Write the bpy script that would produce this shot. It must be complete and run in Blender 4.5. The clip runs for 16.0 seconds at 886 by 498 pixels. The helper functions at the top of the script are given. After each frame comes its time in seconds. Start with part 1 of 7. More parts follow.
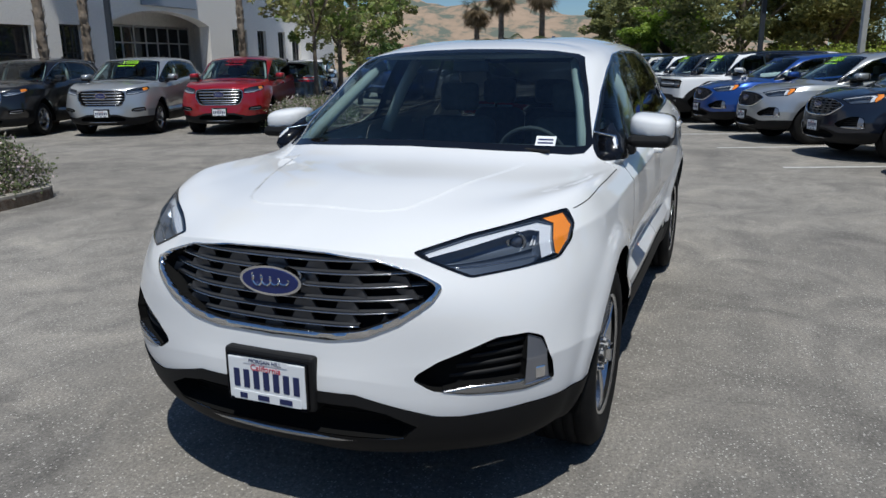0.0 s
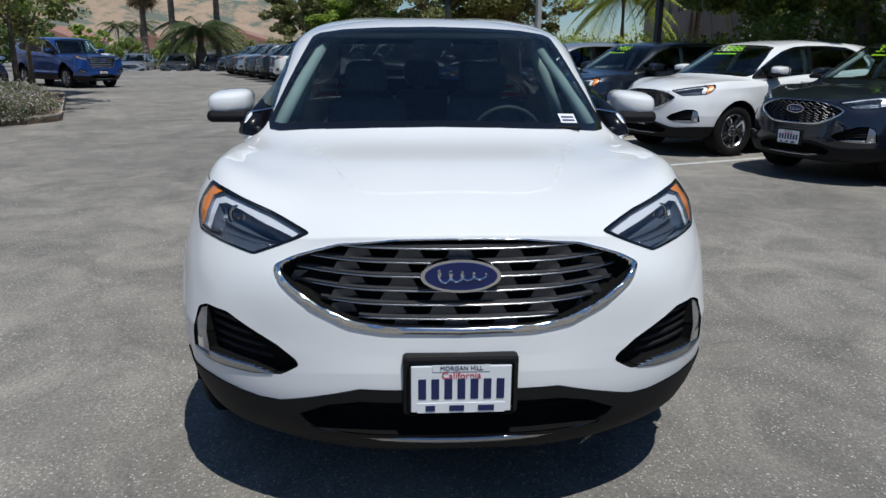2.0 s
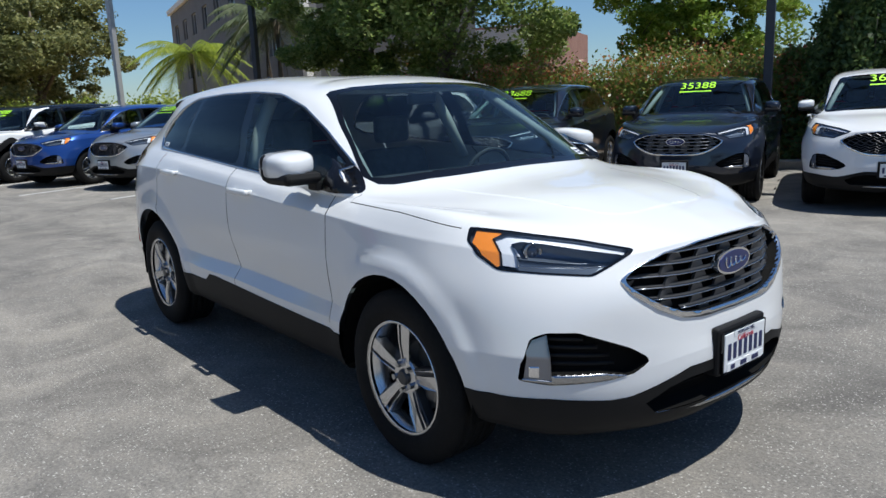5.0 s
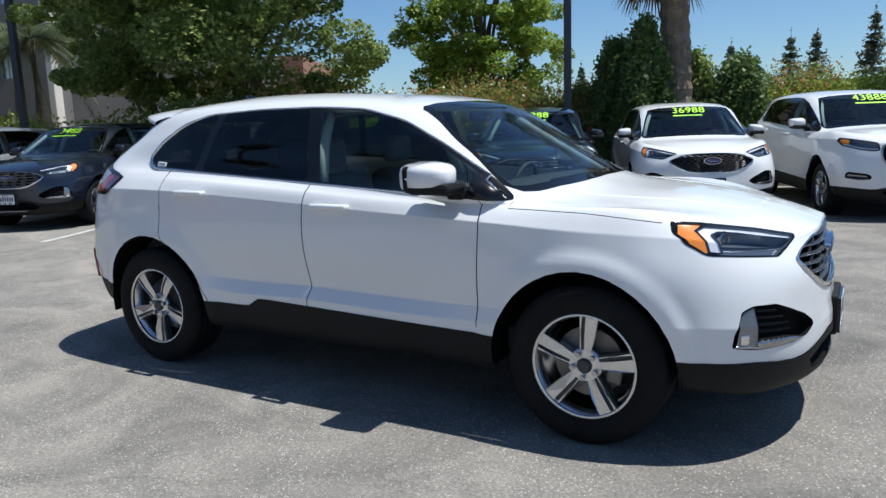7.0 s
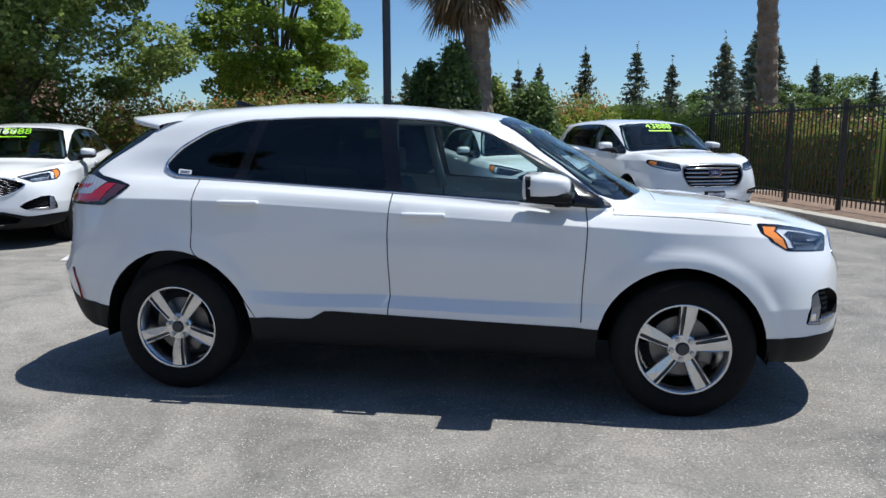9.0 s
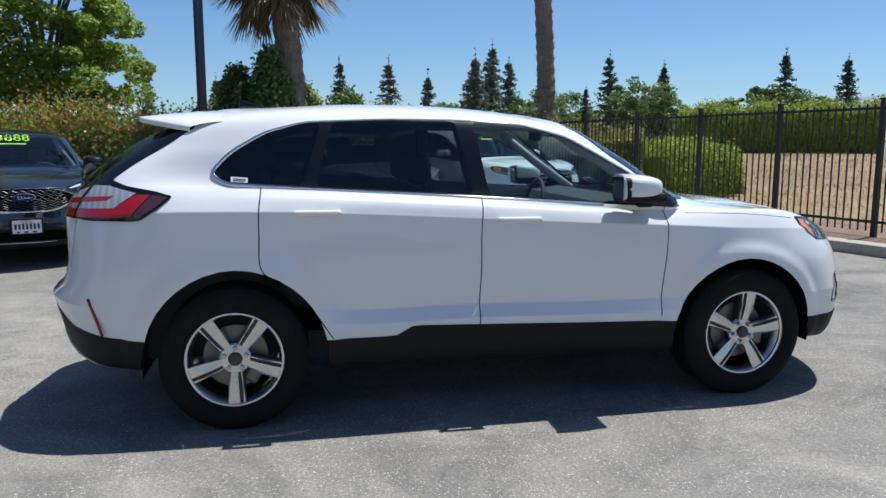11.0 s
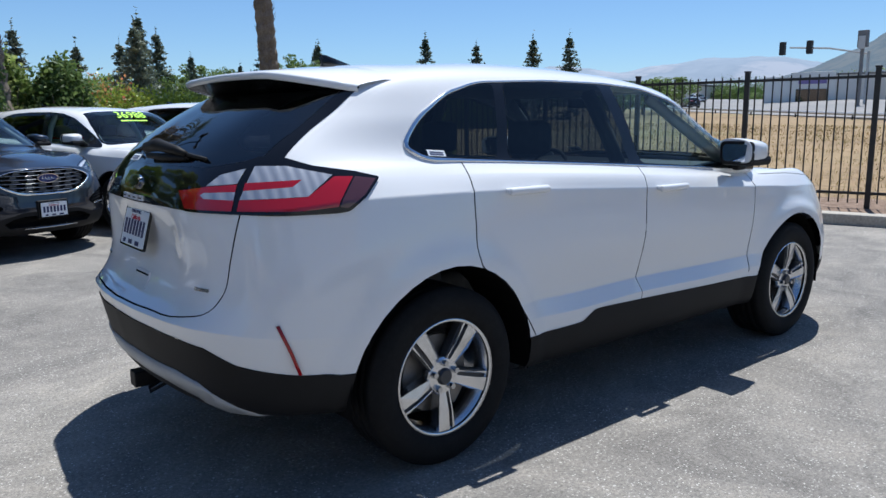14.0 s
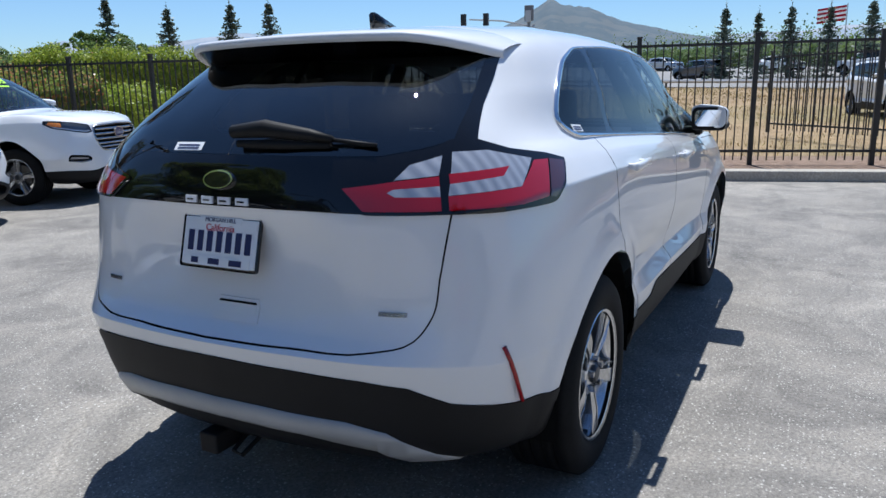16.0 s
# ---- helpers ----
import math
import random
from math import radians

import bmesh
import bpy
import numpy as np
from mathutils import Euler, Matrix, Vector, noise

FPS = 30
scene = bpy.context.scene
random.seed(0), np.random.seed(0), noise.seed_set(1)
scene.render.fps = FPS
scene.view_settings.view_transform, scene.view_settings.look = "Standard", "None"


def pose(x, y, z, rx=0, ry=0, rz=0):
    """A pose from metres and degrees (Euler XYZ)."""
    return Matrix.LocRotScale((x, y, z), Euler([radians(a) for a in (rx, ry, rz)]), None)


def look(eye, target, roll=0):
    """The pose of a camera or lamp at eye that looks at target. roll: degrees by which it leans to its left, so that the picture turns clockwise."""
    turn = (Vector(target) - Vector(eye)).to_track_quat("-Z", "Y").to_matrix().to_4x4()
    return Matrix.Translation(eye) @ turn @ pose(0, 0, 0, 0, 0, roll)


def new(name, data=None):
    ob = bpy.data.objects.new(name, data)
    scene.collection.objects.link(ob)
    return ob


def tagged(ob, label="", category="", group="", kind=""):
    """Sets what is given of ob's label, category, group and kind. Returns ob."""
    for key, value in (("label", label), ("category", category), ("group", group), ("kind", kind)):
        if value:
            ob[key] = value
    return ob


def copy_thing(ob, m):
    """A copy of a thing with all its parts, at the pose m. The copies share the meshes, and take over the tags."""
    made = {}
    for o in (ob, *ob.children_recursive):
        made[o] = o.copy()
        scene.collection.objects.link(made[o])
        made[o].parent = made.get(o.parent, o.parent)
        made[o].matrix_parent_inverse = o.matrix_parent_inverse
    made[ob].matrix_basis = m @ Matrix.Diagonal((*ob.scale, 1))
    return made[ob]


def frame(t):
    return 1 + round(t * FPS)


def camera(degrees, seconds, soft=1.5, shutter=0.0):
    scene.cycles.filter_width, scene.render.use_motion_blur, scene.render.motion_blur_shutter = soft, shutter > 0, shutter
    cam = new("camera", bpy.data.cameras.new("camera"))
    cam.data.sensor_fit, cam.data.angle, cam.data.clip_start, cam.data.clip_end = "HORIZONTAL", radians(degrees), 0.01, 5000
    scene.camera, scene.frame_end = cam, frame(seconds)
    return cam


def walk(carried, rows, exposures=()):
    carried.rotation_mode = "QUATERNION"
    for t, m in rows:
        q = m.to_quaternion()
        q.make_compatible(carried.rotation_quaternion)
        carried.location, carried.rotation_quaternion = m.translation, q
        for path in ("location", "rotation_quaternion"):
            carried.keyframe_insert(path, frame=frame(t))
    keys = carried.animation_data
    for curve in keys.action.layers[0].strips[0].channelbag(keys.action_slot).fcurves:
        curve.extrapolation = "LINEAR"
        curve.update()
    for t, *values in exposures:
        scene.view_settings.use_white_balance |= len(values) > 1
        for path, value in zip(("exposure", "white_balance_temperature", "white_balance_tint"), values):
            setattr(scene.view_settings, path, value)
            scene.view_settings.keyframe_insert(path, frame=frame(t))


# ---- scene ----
cam = camera(62.4, 16.0)
PATH = [
    (0, (4.247, 1.375, 1.519), (2.451, 0.645, 1.029), -0.6),
    (0.5, (4.31, 0.993, 1.491), (2.45, 0.458, 0.986), -0.3),
    (1, (4.326, 0.611, 1.501), (2.421, 0.289, 0.982), 0.1),
    (1.5, (4.419, 0.21, 1.504), (2.492, 0.108, 0.978), 0.5),
    (2, (4.377, -0.176, 1.478), (2.45, -0.059, 0.954), 0.4),
    (2.5, (4.363, -0.561, 1.481), (2.457, -0.23, 0.973), 0.1),
    (3, (4.381, -1.004, 1.505), (2.517, -0.467, 1.018), -0.5),
    (3.5, (4.229, -1.413, 1.486), (2.427, -0.677, 1.023), -1.1),
    (4, (4.14, -1.822, 1.467), (2.418, -0.904, 1.027), -1.7),
    (4.2, (4.1, -1.994, 1.489), (2.415, -1.007, 1.057), -1.9),
    (6.3, (2.961, -3.485, 1.501), (1.759, -1.927, 1.142), -2.3),
    (6.5, (2.832, -3.638, 1.485), (1.687, -2.038, 1.131), -2.2),
    (7, (2.481, -3.963, 1.475), (1.489, -2.261, 1.134), -1.9),
    (7.5, (2.084, -4.211, 1.491), (1.255, -2.421, 1.16), -1.4),
    (8, (1.688, -4.477, 1.51), (1.026, -2.617, 1.189), -0.9),
    (8.5, (1.226, -4.629, 1.486), (0.737, -2.715, 1.174), -0.4),
    (9, (0.775, -4.79, 1.483), (0.46, -2.839, 1.175), -0.0),
    (9.2, (0.602, -4.841, 1.504), (0.355, -2.88, 1.198), 0.1),
    (11.3, (-1.39, -4.624, 1.43), (-0.909, -2.703, 1.154), -0.1),
    (11.5, (-1.585, -4.609, 1.422), (-1.043, -2.703, 1.146), -0.2),
    (12, (-2.003, -4.445, 1.424), (-1.309, -2.59, 1.143), -0.5),
    (12.5, (-2.395, -4.163, 1.439), (-1.555, -2.371, 1.151), -0.7),
    (13, (-2.763, -3.913, 1.421), (-1.789, -2.19, 1.132), -0.8),
    (13.5, (-2.986, -3.508, 1.431), (-1.882, -1.87, 1.114), -0.7),
    (14, (-3.216, -3.145, 1.394), (-1.981, -1.61, 1.053), -0.5),
    (14.5, (-3.38, -2.732, 1.379), (-2.01, -1.322, 1.011), -0.4),
    (15, (-3.552, -2.355, 1.388), (-2.057, -1.087, 0.993), -0.6),
    (15.5, (-3.813, -2.02, 1.413), (-2.199, -0.916, 0.993), -0.9),
    (16, (-3.944, -1.63, 1.427), (-2.218, -0.716, 0.993), -1.2),
]
walk(cam, [(t, look(eye, target, roll)) for t, eye, target, roll in PATH],
     [(0, -.37, 6330, 7), (4.2, -.16, 6300, 7), (6.3, .16, 6260, 7), (12, .23, 6170, 8), (16, .32, 6020, 9)])

from mathutils.bvhtree import BVHTree


# World: clear summer sky, one high sun
SUN_WAY = Vector((0.33, 0.165, 1.0)).normalized()
world = bpy.data.worlds.new("sky")
scene.world = world
world.use_nodes = True
_wn = world.node_tree.nodes
_sky = _wn.new("ShaderNodeTexSky")
_sky.sky_type = "NISHITA"
_sky.sun_disc = False
_sky.sun_elevation = math.asin(SUN_WAY.z)
_sky.sun_rotation = math.atan2(SUN_WAY.x, SUN_WAY.y)
_sky.altitude = 500
_sky.dust_density = 0.35
_sky.ozone_density = 4.0
_bg = _wn["Background"]
_bg.inputs["Strength"].default_value = 0.088
_tint = _wn.new("ShaderNodeMix")
_tint.data_type, _tint.blend_type = "RGBA", "MULTIPLY"
_tint.inputs[0].default_value = 1.0
_tint.inputs[7].default_value = (0.85, 0.985, 1.11, 1)
world.node_tree.links.new(_sky.outputs[0], _tint.inputs[6])
world.node_tree.links.new(_tint.outputs[2], _bg.inputs["Color"])
sun = new("sun", bpy.data.lights.new("sun", "SUN"))
sun.data.energy, sun.data.angle, sun.data.color = 5.0, radians(0.53), (1.0, 0.965, 0.91)
sun.matrix_basis = look(SUN_WAY * 60, (0, 0, 0))


# ---- node material helpers ----
def mat(name, base=(0.5, 0.5, 0.5), rough=0.5, metal=0.0, coat=0.0, coat_rough=0.03, spec=0.5, emit=None, emit_strength=0.0):
    m = bpy.data.materials.new(name)
    m.use_nodes = True
    b = m.node_tree.nodes["Principled BSDF"]
    b.inputs["Base Color"].default_value = (*base, 1)
    b.inputs["Roughness"].default_value = rough
    b.inputs["Metallic"].default_value = metal
    b.inputs["Coat Weight"].default_value = coat
    b.inputs["Coat Roughness"].default_value = coat_rough
    b.inputs["Specular IOR Level"].default_value = spec
    if emit:
        b.inputs["Emission Color"].default_value = (*emit, 1)
        b.inputs["Emission Strength"].default_value = emit_strength
    return m


def nd(m, kind, **inputs):
    n = m.node_tree.nodes.new(kind)
    for k, v in inputs.items():
        n.inputs[k.replace("_", " ")].default_value = v
    return n


def ln(m, a, out, b, inp):
    m.node_tree.links.new(a.outputs[out], b.inputs[inp])


def coords(m, kind="Object"):
    n = m.node_tree.nodes.get("tc") or m.node_tree.nodes.new("ShaderNodeTexCoord")
    n.name = "tc"
    return n, kind


def noise_tex(m, scale, detail=6.0, rough=0.6, kind="Object", stretch=None):
    c, k = coords(m, kind)
    n = nd(m, "ShaderNodeTexNoise", Scale=scale, Detail=detail, Roughness=rough)
    if stretch:
        mp = m.node_tree.nodes.new("ShaderNodeMapping")
        mp.inputs["Scale"].default_value = stretch
        ln(m, c, k, mp, "Vector")
        ln(m, mp, 0, n, "Vector")
    else:
        ln(m, c, k, n, "Vector")
    return n


def ramp(m, src, out, stops):
    r = m.node_tree.nodes.new("ShaderNodeValToRGB")
    e = r.color_ramp.elements
    while len(e) < len(stops):
        e.new(0.5)
    for el, (p, c) in zip(e, stops):
        el.position = p
        el.color = (*c, 1) if len(c) == 3 else c
    ln(m, src, out, r, "Fac")
    return r


def mixc(m, fac, a, b, mode="MIX"):
    """A colour mix. fac, a and b are (node, output) pairs or plain values."""
    n = m.node_tree.nodes.new("ShaderNodeMix")
    n.data_type, n.blend_type = "RGBA", mode
    for idx, v in ((0, fac), (6, a), (7, b)):
        if isinstance(v, tuple) and len(v) == 2 and not isinstance(v[0], (int, float)):
            m.node_tree.links.new(v[0].outputs[v[1]], n.inputs[idx])
        else:
            n.inputs[idx].default_value = v if idx == 0 else (*v, 1)
    return n, 2


def bump(m, src, out, strength=0.3, distance=0.01):
    b = nd(m, "ShaderNodeBump", Strength=strength, Distance=distance)
    ln(m, src, out, b, "Height")
    ln(m, b, 0, m.node_tree.nodes["Principled BSDF"], "Normal")
    return b


def to_base(m, node, out=0):
    ln(m, node, out, m.node_tree.nodes["Principled BSDF"], "Base Color")


def varied(name, c1, c2, scale, rough=0.7, fine=None, bump_scale=None, bump_strength=0.3, bump_distance=0.01, kind="Object", metal=0.0, coat=0.0):
    """Two colours by a coarse noise, a finer grain over them, and relief."""
    m = mat(name, c1, rough, metal, coat)
    n = noise_tex(m, scale, 4, 0.6, kind)
    r = ramp(m, n, 0, [(0.32, c1), (0.68, c2)])
    if fine:
        g = noise_tex(m, fine, 3, 0.7, kind)
        rr = ramp(m, g, 0, [(0.3, (0.72, 0.72, 0.72)), (0.7, (1.2, 1.2, 1.2))])
        x, o = mixc(m, 1.0, (r, 0), (rr, 0), "MULTIPLY")
        to_base(m, x, o)
    else:
        to_base(m, r)
    if bump_scale:
        bn = noise_tex(m, bump_scale, 5, 0.6, kind)
        bump(m, bn, 0, bump_strength, bump_distance)
    return m


def pane(name, tint, gloss_rough=0.0, ior=1.5):
    """A thin pane: tinted see-through with a mirror film that grows at grazing angles."""
    m = bpy.data.materials.new(name)
    m.use_nodes = True
    t = m.node_tree
    t.nodes.remove(t.nodes["Principled BSDF"])
    tr = t.nodes.new("ShaderNodeBsdfTransparent")
    tr.inputs[0].default_value = (*tint, 1)
    gl = t.nodes.new("ShaderNodeBsdfGlossy")
    gl.inputs["Roughness"].default_value = gloss_rough
    lw = t.nodes.new("ShaderNodeLayerWeight")
    p5 = t.nodes.new("ShaderNodeMath")
    p5.operation = "POWER"
    p5.inputs[1].default_value = 5.0
    t.links.new(lw.outputs["Facing"], p5.inputs[0])
    f0 = ((ior - 1) / (ior + 1)) ** 2
    fr = t.nodes.new("ShaderNodeMath")
    fr.operation = "MULTIPLY_ADD"
    fr.inputs[1].default_value, fr.inputs[2].default_value = 1 - f0, f0
    t.links.new(p5.outputs[0], fr.inputs[0])
    lw.inputs["Blend"].default_value = .5
    mx = t.nodes.new("ShaderNodeMixShader")
    t.links.new(fr.outputs[0], mx.inputs[0])
    t.links.new(tr.outputs[0], mx.inputs[1])
    t.links.new(gl.outputs[0], mx.inputs[2])
    t.links.new(mx.outputs[0], t.nodes["Material Output"].inputs[0])
    return m


def paint(name, colour, flake=0.0, rough=0.45):
    m = mat(name, colour, rough, flake, 1.0, 0.012, .12 if flake == 0 else .2)
    m.node_tree.nodes["Principled BSDF"].inputs["Coat IOR"].default_value = 1.6
    n = noise_tex(m, 1.7, 3, 0.5)
    c = ramp(m, n, 0, [(0.3, tuple(v * 0.985 for v in colour)), (0.7, colour)])
    to_base(m, c)
    b = noise_tex(m, 180, 2, 0.5)
    bump(m, b, 0, 0.012, 0.001)
    return m


# ---- mesh helpers ----
def mesh_of(bm, name):
    me = bpy.data.meshes.new(name)
    bm.to_mesh(me)
    bm.free()
    return me


def part(name, bm, material, parent=None, label="", smooth=False, at=None):
    """One mesh object, under a thing or a part where parent is given."""
    me = mesh_of(bm, name) if isinstance(bm, bmesh.types.BMesh) else bm
    if material and not me.materials:
        for mm in material if isinstance(material, (list, tuple)) else [material]:
            me.materials.append(mm)
    if smooth:
        me.polygons.foreach_set("use_smooth", [True] * len(me.polygons))
    ob = new(name, me)
    if parent:
        ob.parent = parent
    if at is not None:
        ob.matrix_basis = at
    if label:
        ob["label"] = label
    return ob


def thing(name, label, category, group="", kind="", at=None):
    e = new(name)
    e.empty_display_size = 0.3
    if at is not None:
        e.matrix_basis = at
    return tagged(e, label, category, group, kind)


def box(bm, lo, hi, bevel=0.0, m=None):
    r = bmesh.ops.create_cube(bm, size=1)
    vs = r["verts"]
    for v in vs:
        v.co = Vector([lo[i] + (v.co[i] + 0.5) * (hi[i] - lo[i]) for i in range(3)])
    if bevel:
        es = list({e for v in vs for e in v.link_edges})
        r = bmesh.ops.bevel(bm, geom=es, offset=bevel, segments=2, profile=0.5, affect="EDGES")
        vs = list({v for f in r["faces"] for v in f.verts} | {v for v in vs if v.is_valid})
    if m:
        bmesh.ops.transform(bm, matrix=m, verts=vs)
    return vs


def bar(bm, a, b, r0, r1=None, n=8, cap=True):
    """A round bar from a to b."""
    a, b = Vector(a), Vector(b)
    d = b - a
    q = d.to_track_quat("Z", "Y").to_matrix().to_4x4()
    r = bmesh.ops.create_cone(bm, cap_ends=cap, segments=n, radius1=r0, radius2=r0 if r1 is None else r1, depth=d.length)
    bmesh.ops.transform(bm, matrix=Matrix.Translation((a + b) / 2) @ q, verts=r["verts"])
    return r["verts"]


def tube(bm, pts, r, n=6, closed=False):
    """A round rod along points."""
    pts = [Vector(p) for p in pts]
    rings = []
    k = len(pts)
    for i, p in enumerate(pts):
        a = pts[(i - 1) % k] if closed or i else p
        b = pts[(i + 1) % k] if closed or i < k - 1 else p
        d = (b - a).normalized()
        s = d.cross(Vector((0, 0, 1)))
        s = s.normalized() if s.length > 1e-3 else Vector((1, 0, 0))
        w = s.cross(d)
        rr = r[i] if isinstance(r, (list, tuple)) else r
        rings.append([bm.verts.new(p + s * math.cos(t) * rr + w * math.sin(t) * rr) for t in [2 * math.pi * j / n for j in range(n)]])
    for i in range(k if closed else k - 1):
        for j in range(n):
            bm.faces.new((rings[i][j], rings[i][(j + 1) % n], rings[(i + 1) % k][(j + 1) % n], rings[(i + 1) % k][j]))
    if not closed:
        bm.faces.new(rings[0][::-1])
        bm.faces.new(rings[-1])
    return [v for g in rings for v in g]


def revolve(bm, profile, n=48, m=None):
    """Profile of (radius, along y) turned about the y axis."""
    rings = []
    for r, y in profile:
        rings.append([bm.verts.new((r * math.cos(t), y, r * math.sin(t))) for t in [2 * math.pi * j / n for j in range(n)]])
    for a, b in zip(rings, rings[1:]):
        for j in range(n):
            bm.faces.new((a[j], a[(j + 1) % n], b[(j + 1) % n], b[j]))
    vs = [v for g in rings for v in g]
    if m:
        bmesh.ops.transform(bm, matrix=m, verts=vs)
    return vs


def prism(bm, poly, lo, hi, axis="y"):
    """A flat polygon given thickness: poly in (x, z) for axis y, (y, z) for x, (x, y) for z."""
    def at(p, d):
        return {"y": (p[0], d, p[1]), "x": (d, p[0], p[1]), "z": (p[0], p[1], d)}[axis]
    a = [bm.verts.new(at(p, lo)) for p in poly]
    b = [bm.verts.new(at(p, hi)) for p in poly]
    bm.faces.new(a)
    bm.faces.new(b[::-1])
    for i in range(len(a)):
        j = (i + 1) % len(a)
        bm.faces.new((a[j], a[i], b[i], b[j]))
    return a + b


def fix(bm):
    bmesh.ops.recalc_face_normals(bm, faces=bm.faces)
    return bm


def lettering(text, size, name, material, parent, at, depth=0.001, label=""):
    cu = bpy.data.curves.new(name, "FONT")
    cu.body, cu.size, cu.align_x, cu.align_y, cu.extrude = text, size, "CENTER", "CENTER", depth
    tmp = bpy.data.objects.new(name, cu)
    me = bpy.data.meshes.new_from_object(tmp)
    bpy.data.objects.remove(tmp)
    me.name = name
    return part(name, me, material, parent, label, at=at)

# ---- car materials ----
CAR_MATS = {
    "plastic": varied("black_plastic", (.008, .008, .0085), (.012, .012, .013), 3, .6, None, 300, .15, .001),
    "gloss_black": mat("gloss_black", (.005, .005, .006), .05, 0, .25, .01, .4),
    "trim": mat("pillar_black", (.005, .005, .006), .25, 0, .5, .05, .25),
    "gap": mat("shadow_black", (.004, .004, .004), .9, spec=.15),
    "gap_soft": mat("pull_grey", (.30, .31, .33), .35, 0, .6),
    "glass": pane("tinted_glass", (.76, .87, .85), 0.0, 1.6),
    "privacy": pane("privacy_glass", (.10, .112, .118), 0.0, 1.6),
    "screen": pane("windscreen_glass", (.66, .79, .80), 0.0, 1.8),
    "back_glass": pane("rear_window_glass", (.09, .10, .11), 0.0, 2.1),
    "fog_glass": mat("fog_lamp_glass", (.22, .23, .26), .15, .55, 1.0, .01),
    "lens": pane("lamp_lens", (.92, .93, .94)),
    "chrome": mat("chrome", (.75, .76, .78), .08, 1.0),
    "chrome_dark": mat("dark_chrome", (.10, .10, .11), .45, .8),
    "satin": mat("satin_chrome", (.42, .43, .45), .24, 1.0),
    "silver": mat("lamp_silver", (.80, .82, .86), .28, .15, .6),
    "lamp_inside": mat("lamp_housing", (.13, .16, .21), .28, .4),
    "lens_ball": mat("projector_glass", (.09, .10, .13), .03, .3, 1.0),
    "red_glass": mat("red_lens_glass", (.36, .003, .010), .12, 0, 1.0, .01),
    "lens_tip": mat("smoked_lens", (.07, .025, .03), .1, 0, 1.0, .01),
    "clear_ribs": None,
    "bar_grey": mat("grille_grey", (.085, .088, .096), .35, .6),
    "amber": mat("amber_reflector", (1.0, .30, .03), .18, 0, .8),
    "red_lens": mat("red_reflector", (.30, .004, .008), .2, 0, .2),
    "blue": mat("emblem_blue", (.006, .018, .12), .3, .2, .5),
    "alloy": mat("machined_alloy", (.62, .63, .65), .26, 1.0),
    "alloy_dark": mat("painted_alloy", (.055, .058, .064), .38, .5),
    "brake": varied("brake_steel", (.16, .15, .14), (.22, .21, .20), 20, .45, metal=.7),
    "tyre": varied("tyre_rubber", (.006, .006, .0065), (.010, .010, .010), 9, .8, 60, 120, .2, .002),
    "mirror": mat("mirror_glass", (.85, .86, .88), .01, 1.0),
    "plate": mat("plate_white", (.78, .80, .82), .4),
    "navy_ink": mat("plate_ink", (.012, .02, .09), .5),
    "red_ink": mat("plate_red", (.45, .02, .05), .5),
    "cabin": varied("cabin_black", (.035, .036, .04), (.05, .052, .056), 8, .7),
    "seat": varied("seat_cloth", (.075, .078, .085), (.11, .113, .12), 25, .85),
    "lining": varied("cabin_lining", (.42, .43, .41), (.48, .49, .47), 12, .9),
    "skid": varied("skid_grey", (.34, .35, .36), (.40, .41, .42), 4, .45, metal=.2),
    "tail_lens": None,
}


def tail_lens():
    """Red lamp glass with a clear upper band, by height and reach along the lamp."""
    m = mat("tail_lens", (.4, .01, .01), .12, 0, 1.0, .01)
    tc, k = coords(m)
    sep = m.node_tree.nodes.new("ShaderNodeSeparateXYZ")
    ln(m, tc, k, sep, 0)
    # bands by height
    r = ramp(m, sep, 2, [(0, (.10, .008, .010)), (1, (.1, .1, .1))])
    mp = nd(m, "ShaderNodeMapRange")
    mp.inputs[1].default_value, mp.inputs[2].default_value = 1.07, 1.28
    ln(m, sep, 2, mp, 0)
    m.node_tree.links.new(mp.outputs[0], r.inputs[0])
    r.color_ramp.interpolation = "CONSTANT"
    e = r.color_ramp.elements
    while len(e) < 7:
        e.new(.5)
    for el, (p, c) in zip(e, [(0, (.02, .005, .006)), (.07, (.42, .012, .018)), (.33, (.30, .24, .25)), (.50, (.50, .014, .02)), (.66, (.36, .36, .39)), (.95, (.02, .02, .022)), (1, (.01, .01, .01))]):
        el.position, el.color = p, (*c, 1)
    to_base(m, r)
    return m


def clear_ribs():
    """Clear lamp glass over slanted silver ribs."""
    m = mat("ribbed_clear_lens", (.5, .52, .56), .22, .35, 1.0, .01)
    tc, k = coords(m)
    w = nd(m, "ShaderNodeTexWave")
    w.inputs["Scale"].default_value = 9
    w.inputs["Distortion"].default_value = .6
    ln(m, tc, k, w, 0)
    r = ramp(m, w, 0, [(.1, (.40, .42, .46)), (.7, (.45, .47, .51))])
    to_base(m, r)
    bump(m, w, 0, .5, .004)
    return m


CAR_MATS["clear_ribs"] = clear_ribs()
for key in ("plastic", "tyre", "trim"):
    CAR_MATS[key].node_tree.nodes["Principled BSDF"].inputs["Specular IOR Level"].default_value = .22
CAR_MATS["tail_lens"] = tail_lens()
WHITE = paint("white_paint", (.77, .78, .79))

